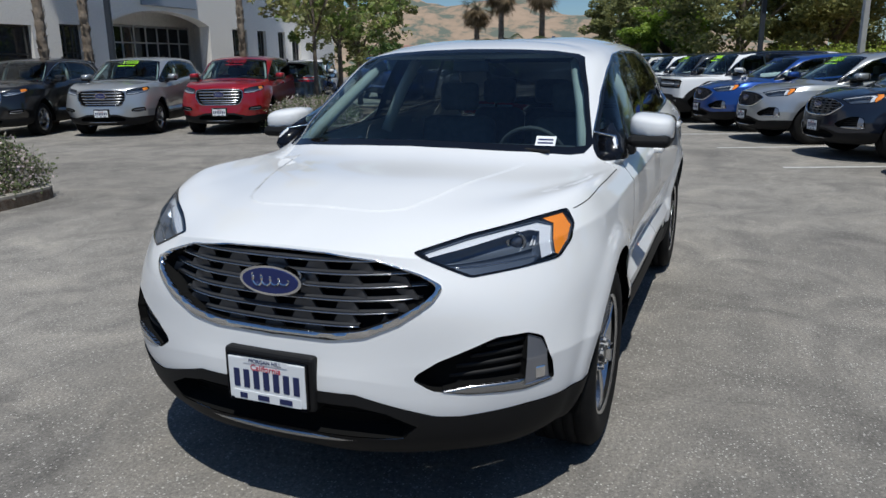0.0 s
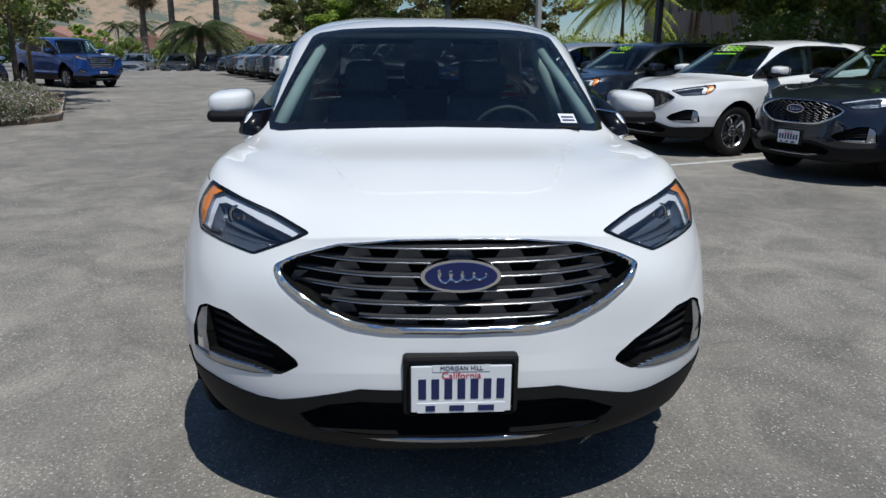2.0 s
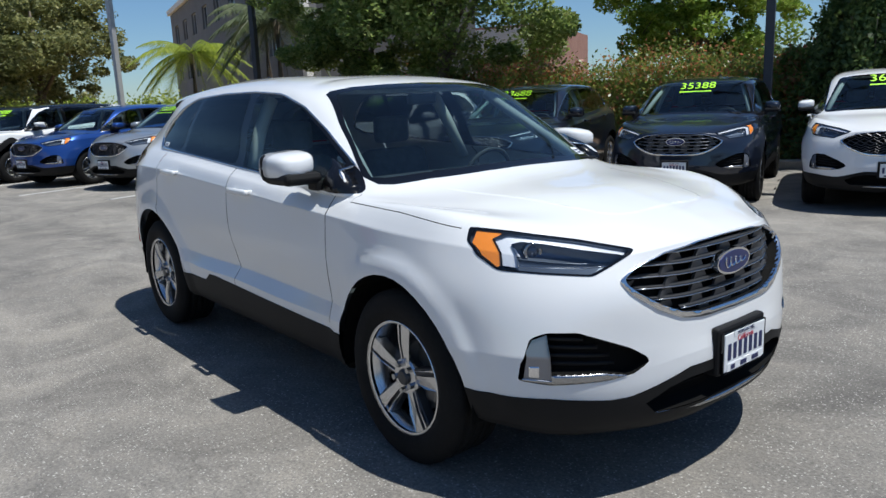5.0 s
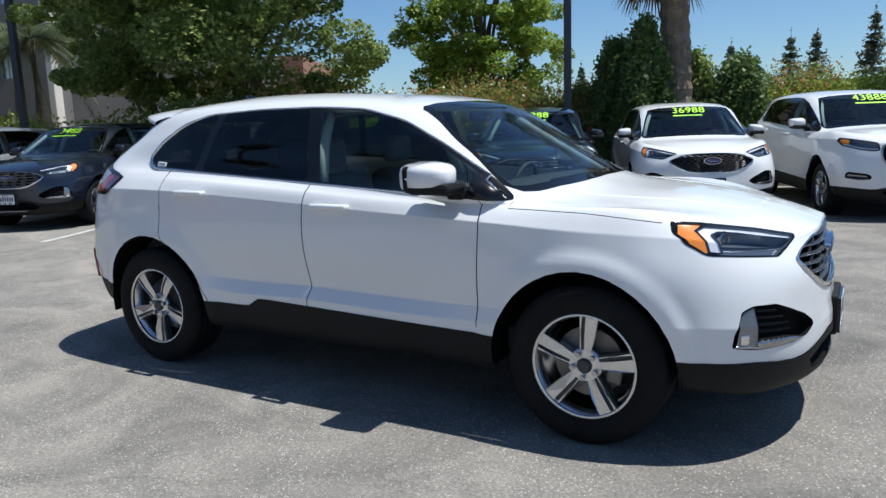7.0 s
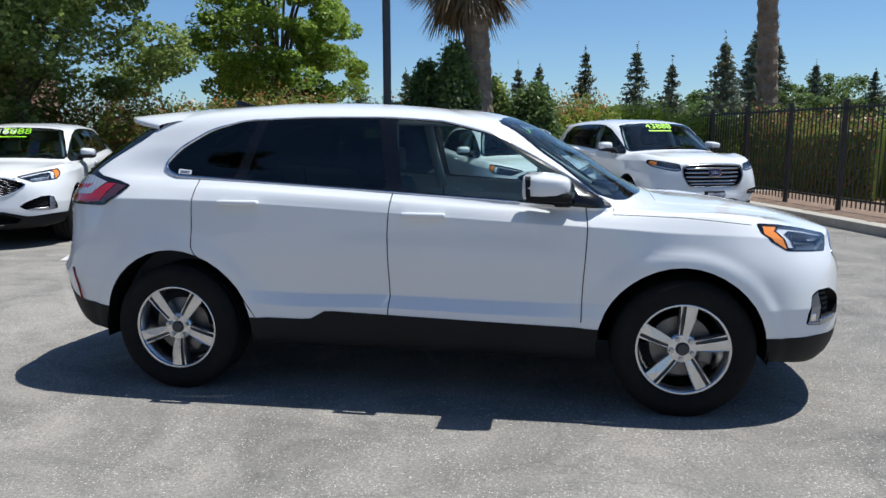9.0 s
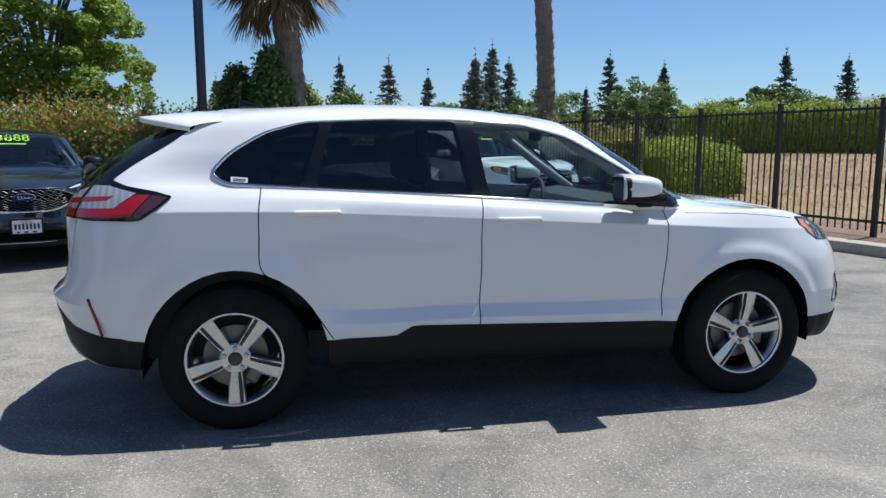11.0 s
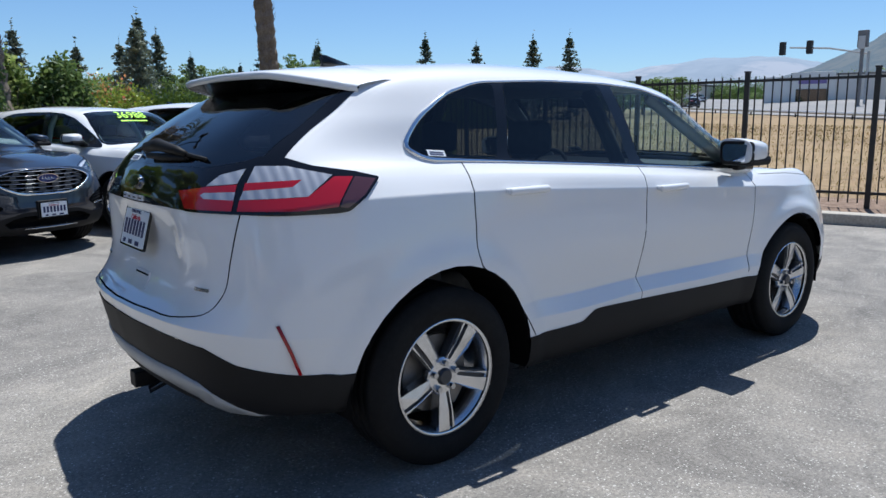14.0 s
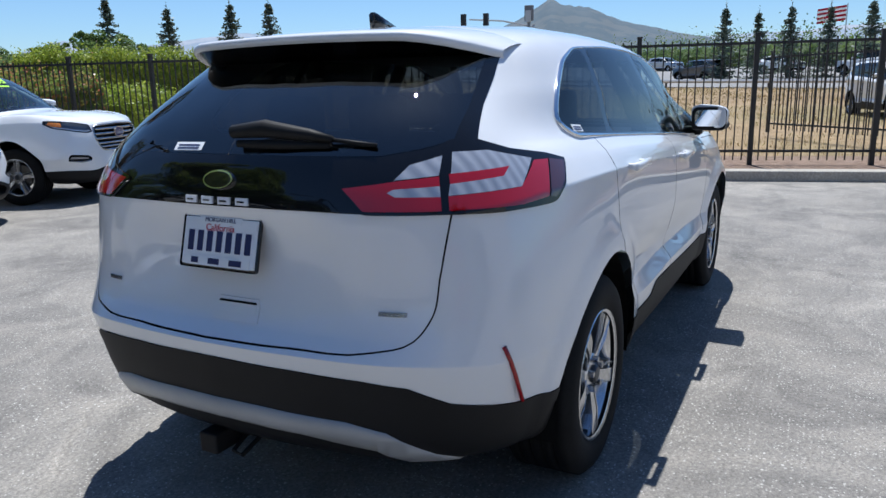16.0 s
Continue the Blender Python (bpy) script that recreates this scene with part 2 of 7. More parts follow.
# ---- car bodies ----
# Lengthwise curves of the right half, from front centre round the flank to rear centre: x ahead, y outwards, z up.
CAR_CURVES = [
    # lower edge
    [(2.330, 0, .276), (2.315, .28, .276), (2.215, .56, .282), (2.07, .76, .290), (1.93, .85, .31), (1.80, .885, .33), (1.425, .90, .30), (1.0, .895, .295), (.45, .895, .295),
     (-.15, .895, .295), (-.75, .895, .30), (-1.05, .895, .305), (-1.43, .90, .32), (-1.83, .87, .33), (-2.03, .81, .335), (-2.20, .60, .33), (-2.28, .30, .335), (-2.30, 0, .335)],
    # top of the dark cladding
    [(2.385, 0, .50), (2.37, .28, .50), (2.285, .56, .45), (2.14, .775, .44), (2.0, .885, .45), (1.82, .925, .45), (1.425, .94, .46), (1.0, .942, .47), (.45, .950, .485),
     (-.15, .950, .50), (-.75, .948, .485), (-1.05, .938, .46), (-1.43, .94, .46), (-1.83, .915, .475), (-2.06, .860, .50), (-2.30, .65, .60), (-2.405, .30, .64), (-2.425, 0, .645)],
    # lower door crease
    [(2.383, 0, .55), (2.368, .28, .55), (2.287, .56, .525), (2.147, .781, .52), (1.992, .895, .525), (1.812, .938, .525), (1.425, .952, .54), (1.0, .948, .525), (.45, .953, .525),
     (-.15, .953, .538), (-.75, .952, .528), (-1.06, .944, .54), (-1.43, .952, .55), (-1.83, .926, .557), (-2.073, .868, .572), (-2.313, .648, .637), (-2.410, .30, .664), (-2.430, 0, .667)],
    # lower flank
    [(2.375, 0, .60), (2.36, .28, .60), (2.285, .56, .60), (2.15, .785, .60), (1.98, .903, .60), (1.80, .95, .60), (1.425, .962, .62), (1.0, .936, .60), (.45, .906, .592),
     (-.15, .906, .602), (-.75, .916, .60), (-1.08, .945, .62), (-1.43, .962, .64), (-1.83, .935, .64), (-2.085, .874, .645), (-2.325, .645, .675), (-2.415, .30, .688), (-2.435, 0, .690)],
    # flank
    [(2.345, 0, .80), (2.335, .28, .80), (2.255, .56, .81), (2.11, .76, .79), (1.95, .878, .79), (1.78, .942, .80), (1.425, .965, .83), (1.0, .955, .82), (.45, .953, .82),
     (-.15, .957, .83), (-.75, .96, .84), (-1.08, .963, .85), (-1.43, .968, .86), (-1.83, .940, .87), (-2.088, .861, .80), (-2.280, .645, .748), (-2.345, .30, .738), (-2.355, 0, .738)],
    # shoulder, hood lip
    [(2.305, 0, .956), (2.295, .28, .951), (2.20, .52, .928), (2.035, .728, .938), (1.875, .848, .958), (1.70, .908, .972), (1.425, .936, .982), (1.0, .946, 1.006), (.45, .949, 1.032),
     (-.15, .953, 1.066), (-.75, .954, 1.098), (-1.08, .951, 1.114), (-1.43, .942, 1.122), (-1.83, .904, 1.118), (-2.10, .797, 1.09), (-2.255, .60, 1.088), (-2.315, .30, 1.085), (-2.33, 0, 1.085)],
    # hood front edge, upper shoulder
    [(2.24, 0, .982), (2.225, .28, .976), (2.12, .505, .975), (1.965, .70, 1.003), (1.825, .798, 1.033), (1.672, .858, 1.053), (1.42, .880, 1.068), (1.04, .888, 1.072), (.45, .918, 1.088),
     (-.15, .927, 1.126), (-.75, .922, 1.164), (-1.08, .914, 1.179), (-1.43, .896, 1.187), (-1.80, .862, 1.19), (-2.07, .757, 1.18), (-2.225, .57, 1.175), (-2.285, .28, 1.17), (-2.30, 0, 1.17)],
    # hood middle
    [(1.85, 0, 1.076), (1.83, .25, 1.074), (1.76, .46, 1.066), (1.66, .62, 1.066), (1.56, .722, 1.074), (1.45, .792, 1.080), (1.30, .832, 1.086), (1.04, .868, 1.085), (.45, .897, 1.108),
     (-.15, .902, 1.15), (-.75, .892, 1.187), (-1.06, .885, 1.203), (-1.43, .868, 1.217), (-1.78, .834, 1.225), (-2.05, .733, 1.225), (-2.20, .55, 1.22), (-2.265, .275, 1.215), (-2.28, 0, 1.215)],
    # cowl and belt line
    [(1.25, 0, 1.160), (1.245, .25, 1.158), (1.22, .42, 1.152), (1.19, .55, 1.143), (1.16, .65, 1.133), (1.13, .73, 1.121), (1.10, .795, 1.108), (1.03, .850, 1.095), (.50, .880, 1.128),
     (-.15, .880, 1.172), (-.75, .868, 1.21), (-1.05, .860, 1.228), (-1.43, .838, 1.245), (-1.76, .800, 1.257), (-2.02, .71, 1.268), (-2.17, .53, 1.262), (-2.235, .27, 1.257), (-2.25, 0, 1.257)],
    # half way up the glass
    [(.87, 0, 1.390), (.865, .25, 1.388), (.84, .42, 1.382), (.81, .53, 1.374), (.78, .60, 1.366), (.745, .66, 1.356), (.71, .71, 1.346), (.64, .757, 1.335), (.35, .780, 1.375),
     (-.15, .788, 1.40), (-.75, .782, 1.42), (-1.05, .773, 1.425), (-1.37, .752, 1.43), (-1.64, .705, 1.43), (-1.85, .61, 1.43), (-1.96, .47, 1.43), (-2.01, .25, 1.43), (-2.02, 0, 1.43)],
    # roof edge
    [(.44, 0, 1.600), (.435, .25, 1.596), (.42, .40, 1.588), (.405, .49, 1.581), (.39, .55, 1.575), (.37, .59, 1.570), (.34, .62, 1.566), (.27, .645, 1.570), (.10, .655, 1.588),
     (-.20, .660, 1.602), (-.70, .660, 1.608), (-1.0, .655, 1.603), (-1.25, .645, 1.595), (-1.46, .622, 1.582), (-1.62, .56, 1.567), (-1.70, .44, 1.562), (-1.74, .24, 1.562), (-1.75, 0, 1.562)],
    # roof
    [(.30, 0, 1.627), (.295, .24, 1.624), (.285, .37, 1.617), (.275, .44, 1.611), (.265, .48, 1.607), (.25, .51, 1.603), (.22, .535, 1.602), (.16, .550, 1.610), (.0, .555, 1.627),
     (-.25, .560, 1.640), (-.70, .560, 1.646), (-.95, .555, 1.643), (-1.15, .545, 1.636), (-1.35, .52, 1.626), (-1.50, .46, 1.622), (-1.57, .36, 1.622), (-1.60, .20, 1.622), (-1.61, 0, 1.622)],
    # ridge
    [(.12, 0, 1.648), (.12, 0.001, 1.648), (.12, .002, 1.648), (.11, .002, 1.649), (.10, .002, 1.649), (.09, .002, 1.650), (.07, .002, 1.651), (.03, .002, 1.653), (-.10, .002, 1.660),
     (-.32, .002, 1.668), (-.70, .002, 1.671), (-.90, .002, 1.670), (-1.05, .002, 1.667), (-1.18, .002, 1.662), (-1.28, .002, 1.658), (-1.34, .002, 1.655), (-1.37, .001, 1.654), (-1.38, 0, 1.653)],
]
CAR_ROWS = [5, 3, 3, 6, 6, 3, 7, 8, 8, 8, 4, 4]


def spline(pts, counts, sharp=()):
    """A smooth curve through points: centripetal-like tangents, counts pieces in each stretch."""
    p = [np.array(q, float) for q in pts]
    k = len(p)
    d = [max(np.linalg.norm(p[i + 1] - p[i]), 1e-4) for i in range(k - 1)]
    tan = []
    for i in range(k):
        if i == 0:
            tan.append((p[1] - p[0]) / d[0])
        elif i == k - 1:
            tan.append((p[-1] - p[-2]) / d[-1])
        else:
            w = d[i - 1] / (d[i - 1] + d[i])
            tan.append((1 - w) * (p[i] - p[i - 1]) / d[i - 1] + w * (p[i + 1] - p[i]) / d[i])
    out = []
    for i in range(k - 1):
        straight = (p[i + 1] - p[i]) / d[i]
        ta = .06 * tan[i] + .94 * straight if i in sharp else tan[i]
        tb = .06 * tan[i + 1] + .94 * straight if i + 1 in sharp else tan[i + 1]
        ts = [j / counts[i] for j in range(counts[i])]
        if i in sharp:
            ts.insert(1, .22 / counts[i])
        if i + 1 in sharp:
            ts.append(1 - .22 / counts[i])
        for t in ts:
            h = (2 * t**3 - 3 * t**2 + 1, t**3 - 2 * t**2 + t, -2 * t**3 + 3 * t**2, t**3 - t**2)
            out.append(h[0] * p[i] + h[1] * d[i] * ta + h[2] * p[i + 1] + h[3] * d[i] * tb)
    out.append(p[-1])
    return out


def ease(a, b, x):
    """From 0 at a to 1 at b, smoothly."""
    t = min(1.0, max(0.0, (x - a) / (b - a)))
    return t * t * (3 - 2 * t)


def body_grid(fine):
    """The right half of the body skin (y negative) as rows of places."""
    across = [fine] * 17
    rows = [max(2, round(n * (1 if fine > 3 else 0.55))) for n in CAR_ROWS]
    first = [(x * 0.93, y * 0.90, z - 0.03) for x, y, z in CAR_CURVES[0]]
    lines = []
    for c in [first] + CAR_CURVES:
        line = spline(c, across)
        # at the centre line the skin runs straight across
        lines.append(line)
    cols = [spline([ln_[j] for ln_ in lines], [1] + rows, (3, 4, 6)) for j in range(len(lines[0]))]
    grid = [[Vector((c[i][0], -max(c[i][1], 0.0), c[i][2])) for c in cols] for i in range(len(cols[0]))]
    for p in (q for row in grid for q in row):
        # raised lips round the wheel openings
        if p.y < -.78 and p.z < 1.0:
            for cx, r in ((1.407, .434), (-1.41, .456)):
                d = math.hypot(p.x - cx, p.z - .372) - r
                p.y -= .017 * (1 - ease(.045, .105, d)) * ease(-.20, -.05, d)
        # the hollow of the tailgate round the plate
        if p.x < -2.2:
            p.x += .040 * max(0, 1 - ((p.z - .965) / .15) ** 2) ** 1.5 * max(0, 1 - (p.y / .44) ** 4)
    return grid


PROJ = {
    "side": (Vector((1, 0, 0)), Vector((0, 0, 1))),
    "face": (Vector((0, -1, 0)), Vector((0, 0, 1))),
    "top": (Vector((1, 0, 0)), Vector((0, -1, 0))),
    "wrap": (Vector((-1, 1, 0)), Vector((0, 0, 1))),
    "nose": (Vector((1, 1, 0)), Vector((0, 0, 1))),
}


def inside(p, poly):
    hit = False
    j = len(poly) - 1
    for i in range(len(poly)):
        (x0, y0), (x1, y1) = poly[i], poly[j]
        if (y0 > p[1]) != (y1 > p[1]) and p[0] < (x1 - x0) * (p[1] - y0) / (y1 - y0) + x0:
            hit = not hit
        j = i
    return hit


def region(bm, poly, view, where):
    """Cuts the outline of poly into the skin, as seen along a view, and returns the faces within it."""
    a, b = PROJ[view]
    flat = lambda v: (v.dot(a), v.dot(b))  # noqa: E731
    xs, ys = [p[0] for p in poly], [p[1] for p in poly]
    lo, hi = (min(xs), min(ys)), (max(xs), max(ys))

    def near(f, l, h):
        q = [flat(v.co) for v in f.verts]
        return min(c[0] for c in q) <= h[0] and max(c[0] for c in q) >= l[0] and min(c[1] for c in q) <= h[1] and max(c[1] for c in q) >= l[1]

    cand = [f for f in bm.faces if where(f.calc_center_median()) and near(f, lo, hi)]
    for i in range(len(poly)):
        p, q = poly[i], poly[(i + 1) % len(poly)]
        n2 = (q[1] - p[1], p[0] - q[0])
        if math.hypot(*n2) < 1e-6:
            continue
        normal = a * n2[0] + b * n2[1]
        co = a * (p[0] / a.length_squared) + b * (p[1] / b.length_squared)
        l = (min(p[0], q[0]) - 1e-4, min(p[1], q[1]) - 1e-4)
        h = (max(p[0], q[0]) + 1e-4, max(p[1], q[1]) + 1e-4)
        hit = [f for f in cand if near(f, l, h)]
        if not hit:
            continue
        geom = list({v for f in hit for v in f.verts}) + list({e for f in hit for e in f.edges}) + hit
        r = bmesh.ops.bisect_plane(bm, geom=geom, dist=1e-5, plane_co=co, plane_no=normal)
        fresh = [g for g in r["geom"] if isinstance(g, bmesh.types.BMFace)]
        keep = set(cand)
        cand = [f for f in cand if f.is_valid] + [f for f in fresh if f not in keep]
    return [f for f in set(cand) if f.is_valid and inside(flat(f.calc_center_median()), poly)]


def rounded(poly, r, n=4):
    """Rounds the corners of a polygon."""
    out = []
    k = len(poly)
    for i in range(k):
        p, a, b = Vector(poly[i]), Vector(poly[i - 1]), Vector(poly[(i + 1) % k])
        u, w = a - p, b - p
        d = min(r, u.length * 0.45, w.length * 0.45)
        s, e = p + u.normalized() * d, p + w.normalized() * d
        for j in range(n + 1):
            t = j / n
            out.append(tuple((1 - t) ** 2 * s + 2 * t * (1 - t) * p + t * t * e))
    return out


def smooth_line(pts, per=5):
    return [tuple(q) for q in spline(pts, [per] * (len(pts) - 1))]


def strip(pts, w):
    """A thin closed outline along a line of 2D points."""
    out, back = [], []
    for i, p in enumerate(pts):
        a, b = Vector(pts[max(i - 1, 0)]), Vector(pts[min(i + 1, len(pts) - 1)])
        d = (b - a).normalized()
        n = Vector((-d.y, d.x)) * w / 2
        out.append(tuple(Vector(p) + n))
        back.append(tuple(Vector(p) - n))
    return out + back[::-1]


def arch(cx, cz, r, low):
    """The opening over a wheel."""
    pts = []
    for i in range(25):
        t = math.pi * (-0.12 + 1.24 * i / 24)
        k = r * (1 + .02 * max(0, math.sin(t)) ** 8)
        pts.append((cx + k * math.cos(t), cz + k * math.sin(t)))
    return pts + [(pts[-1][0] - 0.0, low), (pts[0][0] + 0.0, low)]


# Outlines on the skin
GLASS_ALL = rounded([(1.07, 1.098), (.50, 1.133), (-.18, 1.176), (-1.04, 1.228), (-1.44, 1.248), (-1.525, 1.30), (-1.43, 1.405), (-1.25, 1.512), (-1.05, 1.566), (-.62, 1.583), (-.20, 1.581), (.12, 1.560), (.39, 1.492), (.64, 1.362), (.92, 1.200)], .06, 4)
GLASS_FRONT = rounded([(.84, 1.122), (.50, 1.142), (-.085, 1.182), (-.150, 1.570), (.11, 1.550), (.38, 1.482), (.62, 1.355), (.85, 1.222)], .03, 3)
GLASS_REAR = rounded([(-.175, 1.188), (-1.0, 1.238), (-.905, 1.565), (-.62, 1.573), (-.245, 1.572)], .03, 3)
GLASS_QUARTER = rounded([(-1.065, 1.241), (-1.43, 1.262), (-1.495, 1.305), (-1.41, 1.400), (-1.24, 1.500), (-1.05, 1.553), (-.965, 1.560)], .03, 3)
WINDSCREEN = [(.748, 1.136), (.70, 1.134), (.55, 1.148), (.25, 1.160), (-.05, 1.164), (-.05, 1.596), (.25, 1.590), (.45, 1.580), (.575, 1.562), (.612, 1.545), (.676, 1.40), (.738, 1.24), (.766, 1.165)]
WINDSCREEN_CLEAR = [(.742, 1.164), (.70, 1.160), (.55, 1.172), (.25, 1.184), (-.05, 1.188), (-.05, 1.578), (.25, 1.573), (.45, 1.563), (.557, 1.548), (.589, 1.530), (.655, 1.40), (.716, 1.25)]
REAR_BLACK = [(-.05, 1.088), (.30, 1.088), (.55, 1.086), (.74, 1.086), (.77, 1.16), (.725, 1.262), (.70, 1.32), (.678, 1.373), (.65, 1.467), (.632, 1.53), (.60, 1.565), (.40, 1.575), (.2, 1.58), (-.05, 1.58)]
REAR_GLASS = [(-.05, 1.238), (.405, 1.237), (.517, 1.238), (.609, 1.254), (.672, 1.274), (.657, 1.361), (.626, 1.453), (.605, 1.53), (.35, 1.55), (-.05, 1.555)]
TAIL = rounded([(1.862, 1.153), (1.784, 1.084), (1.491, 1.082), (1.253, 1.077), (.986, 1.078), (.935, 1.083), (.86, 1.13), (.815, 1.194), (.932, 1.216), (1.136, 1.240), (1.301, 1.276), (1.40, 1.274), (1.583, 1.228), (1.692, 1.186)], .012, 2)
GRILLE = rounded([(-.06, .9475), (.19, .9455), (.354, .9275), (.415, .9085), (.494, .882), (.560, .848), (.533, .801), (.44, .737), (.33, .689), (.22, .673), (-.06, .669)], .02, 3)
GRILLE_IN = rounded([(-.06, .9435), (.19, .9415), (.352, .9235), (.413, .905), (.490, .879), (.545, .847), (.514, .808), (.425, .752), (.32, .708), (.21, .693), (-.06, .688)], .02, 3)
LAMP = rounded([(.445, .944), (.582, .982), (.688, 1.004), (.758, 1.020), (.835, 1.033), (.868, .985), (.872, .942), (.849, .893), (.757, .881), (.626, .868), (.548, .900)], .012, 2)
LAMP_IN = rounded([(.462, .943), (.584, .978), (.689, 1.000), (.758, 1.0155), (.831, 1.0275), (.863, .984), (.866, .943), (.846, .899), (.757, .887), (.629, .8745), (.552, .905)], .01, 2)
DRL = [(.475, .942), (.585, .973), (.690, .995), (.765, 1.008), (.808, .996), (.832, .910), (.802, .902), (.780, .978), (.750, .985), (.688, .974), (.595, .950), (.499, .930)]
AMBER = [(.773, 1.014), (.828, 1.022), (.860, .983), (.862, .944), (.845, .904), (.836, .910), (.812, .996)]
FOG = rounded([(.483, .556), (.494, .576), (.556, .617), (.719, .687), (.799, .688), (.836, .668), (.865, .581), (.869, .514), (.80, .500), (.64, .505), (.54, .520)], .012, 2)
FOG_LAMP = [(.797, .682), (.833, .662), (.852, .620), (.858, .523), (.795, .515), (.801, .598)]
FOG_BLADE = [(.57, .518), (.64, .508), (.795, .504), (.864, .517), (.858, .523), (.795, .515), (.801, .537), (.65, .534)]
TL_RED_GATE = [(1.841, 1.151), (1.779, 1.092), (1.493, 1.090), (1.489, 1.126), (1.659, 1.129), (1.686, 1.140), (1.662, 1.149), (1.486, 1.154), (1.482, 1.179), (1.646, 1.170)]
TL_CLEAR_GATE = [(1.655, 1.172), (1.585, 1.210), (1.451, 1.232), (1.482, 1.181)]
TL_CLEAR_SLOT = [(1.489, 1.126), (1.659, 1.129), (1.686, 1.140), (1.662, 1.149), (1.486, 1.154)]
TL_CLEAR = [(1.408, 1.240), (1.257, 1.240), (1.035, 1.206), (1.129, 1.136), (1.458, 1.128)]
TL_RED = [(1.463, 1.090), (1.459, 1.127), (1.130, 1.135), (1.026, 1.200), (.939, 1.198), (.989, 1.100), (1.148, 1.090)]
TL_RED_BAR = [(1.441, 1.184), (1.169, 1.193), (1.207, 1.169), (1.445, 1.158)]
TL_TIP = [(.930, 1.198), (.980, 1.100), (.945, 1.094), (.872, 1.133), (.834, 1.188)]
SKIRT_SIDE = [(2.6, .20), (2.6, .30), (1.98, .448), (1.75, .448), (.93, .468), (-.46, .510), (-.52, .508), (-.60, .462), (-.66, .458), (-1.0, .455), (-1.7, .462), (-1.95, .478), (-1.95, .20)]
SKIRT_NOSE = [(-.06, .20), (-.06, .500), (.30, .500), (.38, .478), (.55, .432), (.62, .428), (.80, .447), (.98, .452), (.98, .20)]
SKIRT_TAIL = [(-.06, .20), (-.06, .648), (.30, .640), (.52, .625), (.64, .605), (.735, .545), (.79, .528), (.93, .485), (.97, .45), (.97, .20)]
DOOR_FRONT = smooth_line([(.905, 1.112), (.915, 1.02), (.912, .90), (.900, .70), (.895, .50)], 4) + smooth_line([(-.155, .49), (-.150, .60), (-.150, .80), (-.150, 1.0), (-.135, 1.168)], 4)
DOOR_REAR = smooth_line([(-.135, 1.168), (-.150, 1.0), (-.150, .80), (-.150, .60), (-.155, .49)], 4) + [(-.45, .515), (-.60, .47), (-.93, .46)] + smooth_line([(-1.02, .60), (-1.14, .735), (-1.272, .822), (-1.285, 1.0), (-1.285, 1.10), (-1.272, 1.234)], 4)
HOOD_LINE = [(2.292, -.05), (2.285, .28), (2.215, .42)] + smooth_line([(2.19, .475), (2.03, .64), (1.88, .765), (1.713, .835), (1.405, .869), (1.20, .885), (1.06, .893)], 4)
HOOD_GAP = [(1.745, 1.026), (1.58, 1.045), (1.405, 1.060), (1.20, 1.067), (1.045, 1.071), (1.052, 1.100)]
GATE_LINE = smooth_line([(-.05, .700), (.30, .702), (.55, .708), (.65, .735), (.690, .80), (.702, .90), (.714, 1.0), (.724, 1.09)], 4)


HOOD_PANEL = [(1.30, -.06), (1.30, .56)] + smooth_line([(1.45, .515), (1.70, .44), (1.90, .375), (2.01, .325), (2.05, .25), (2.058, .12), (2.06, -.06)], 4)
HOOD_PANEL_IN = [(1.30, -.06), (1.30, .542)] + smooth_line([(1.445, .498), (1.694, .423), (1.892, .358), (1.996, .311), (2.034, .244), (2.041, .12), (2.043, -.06)], 4)


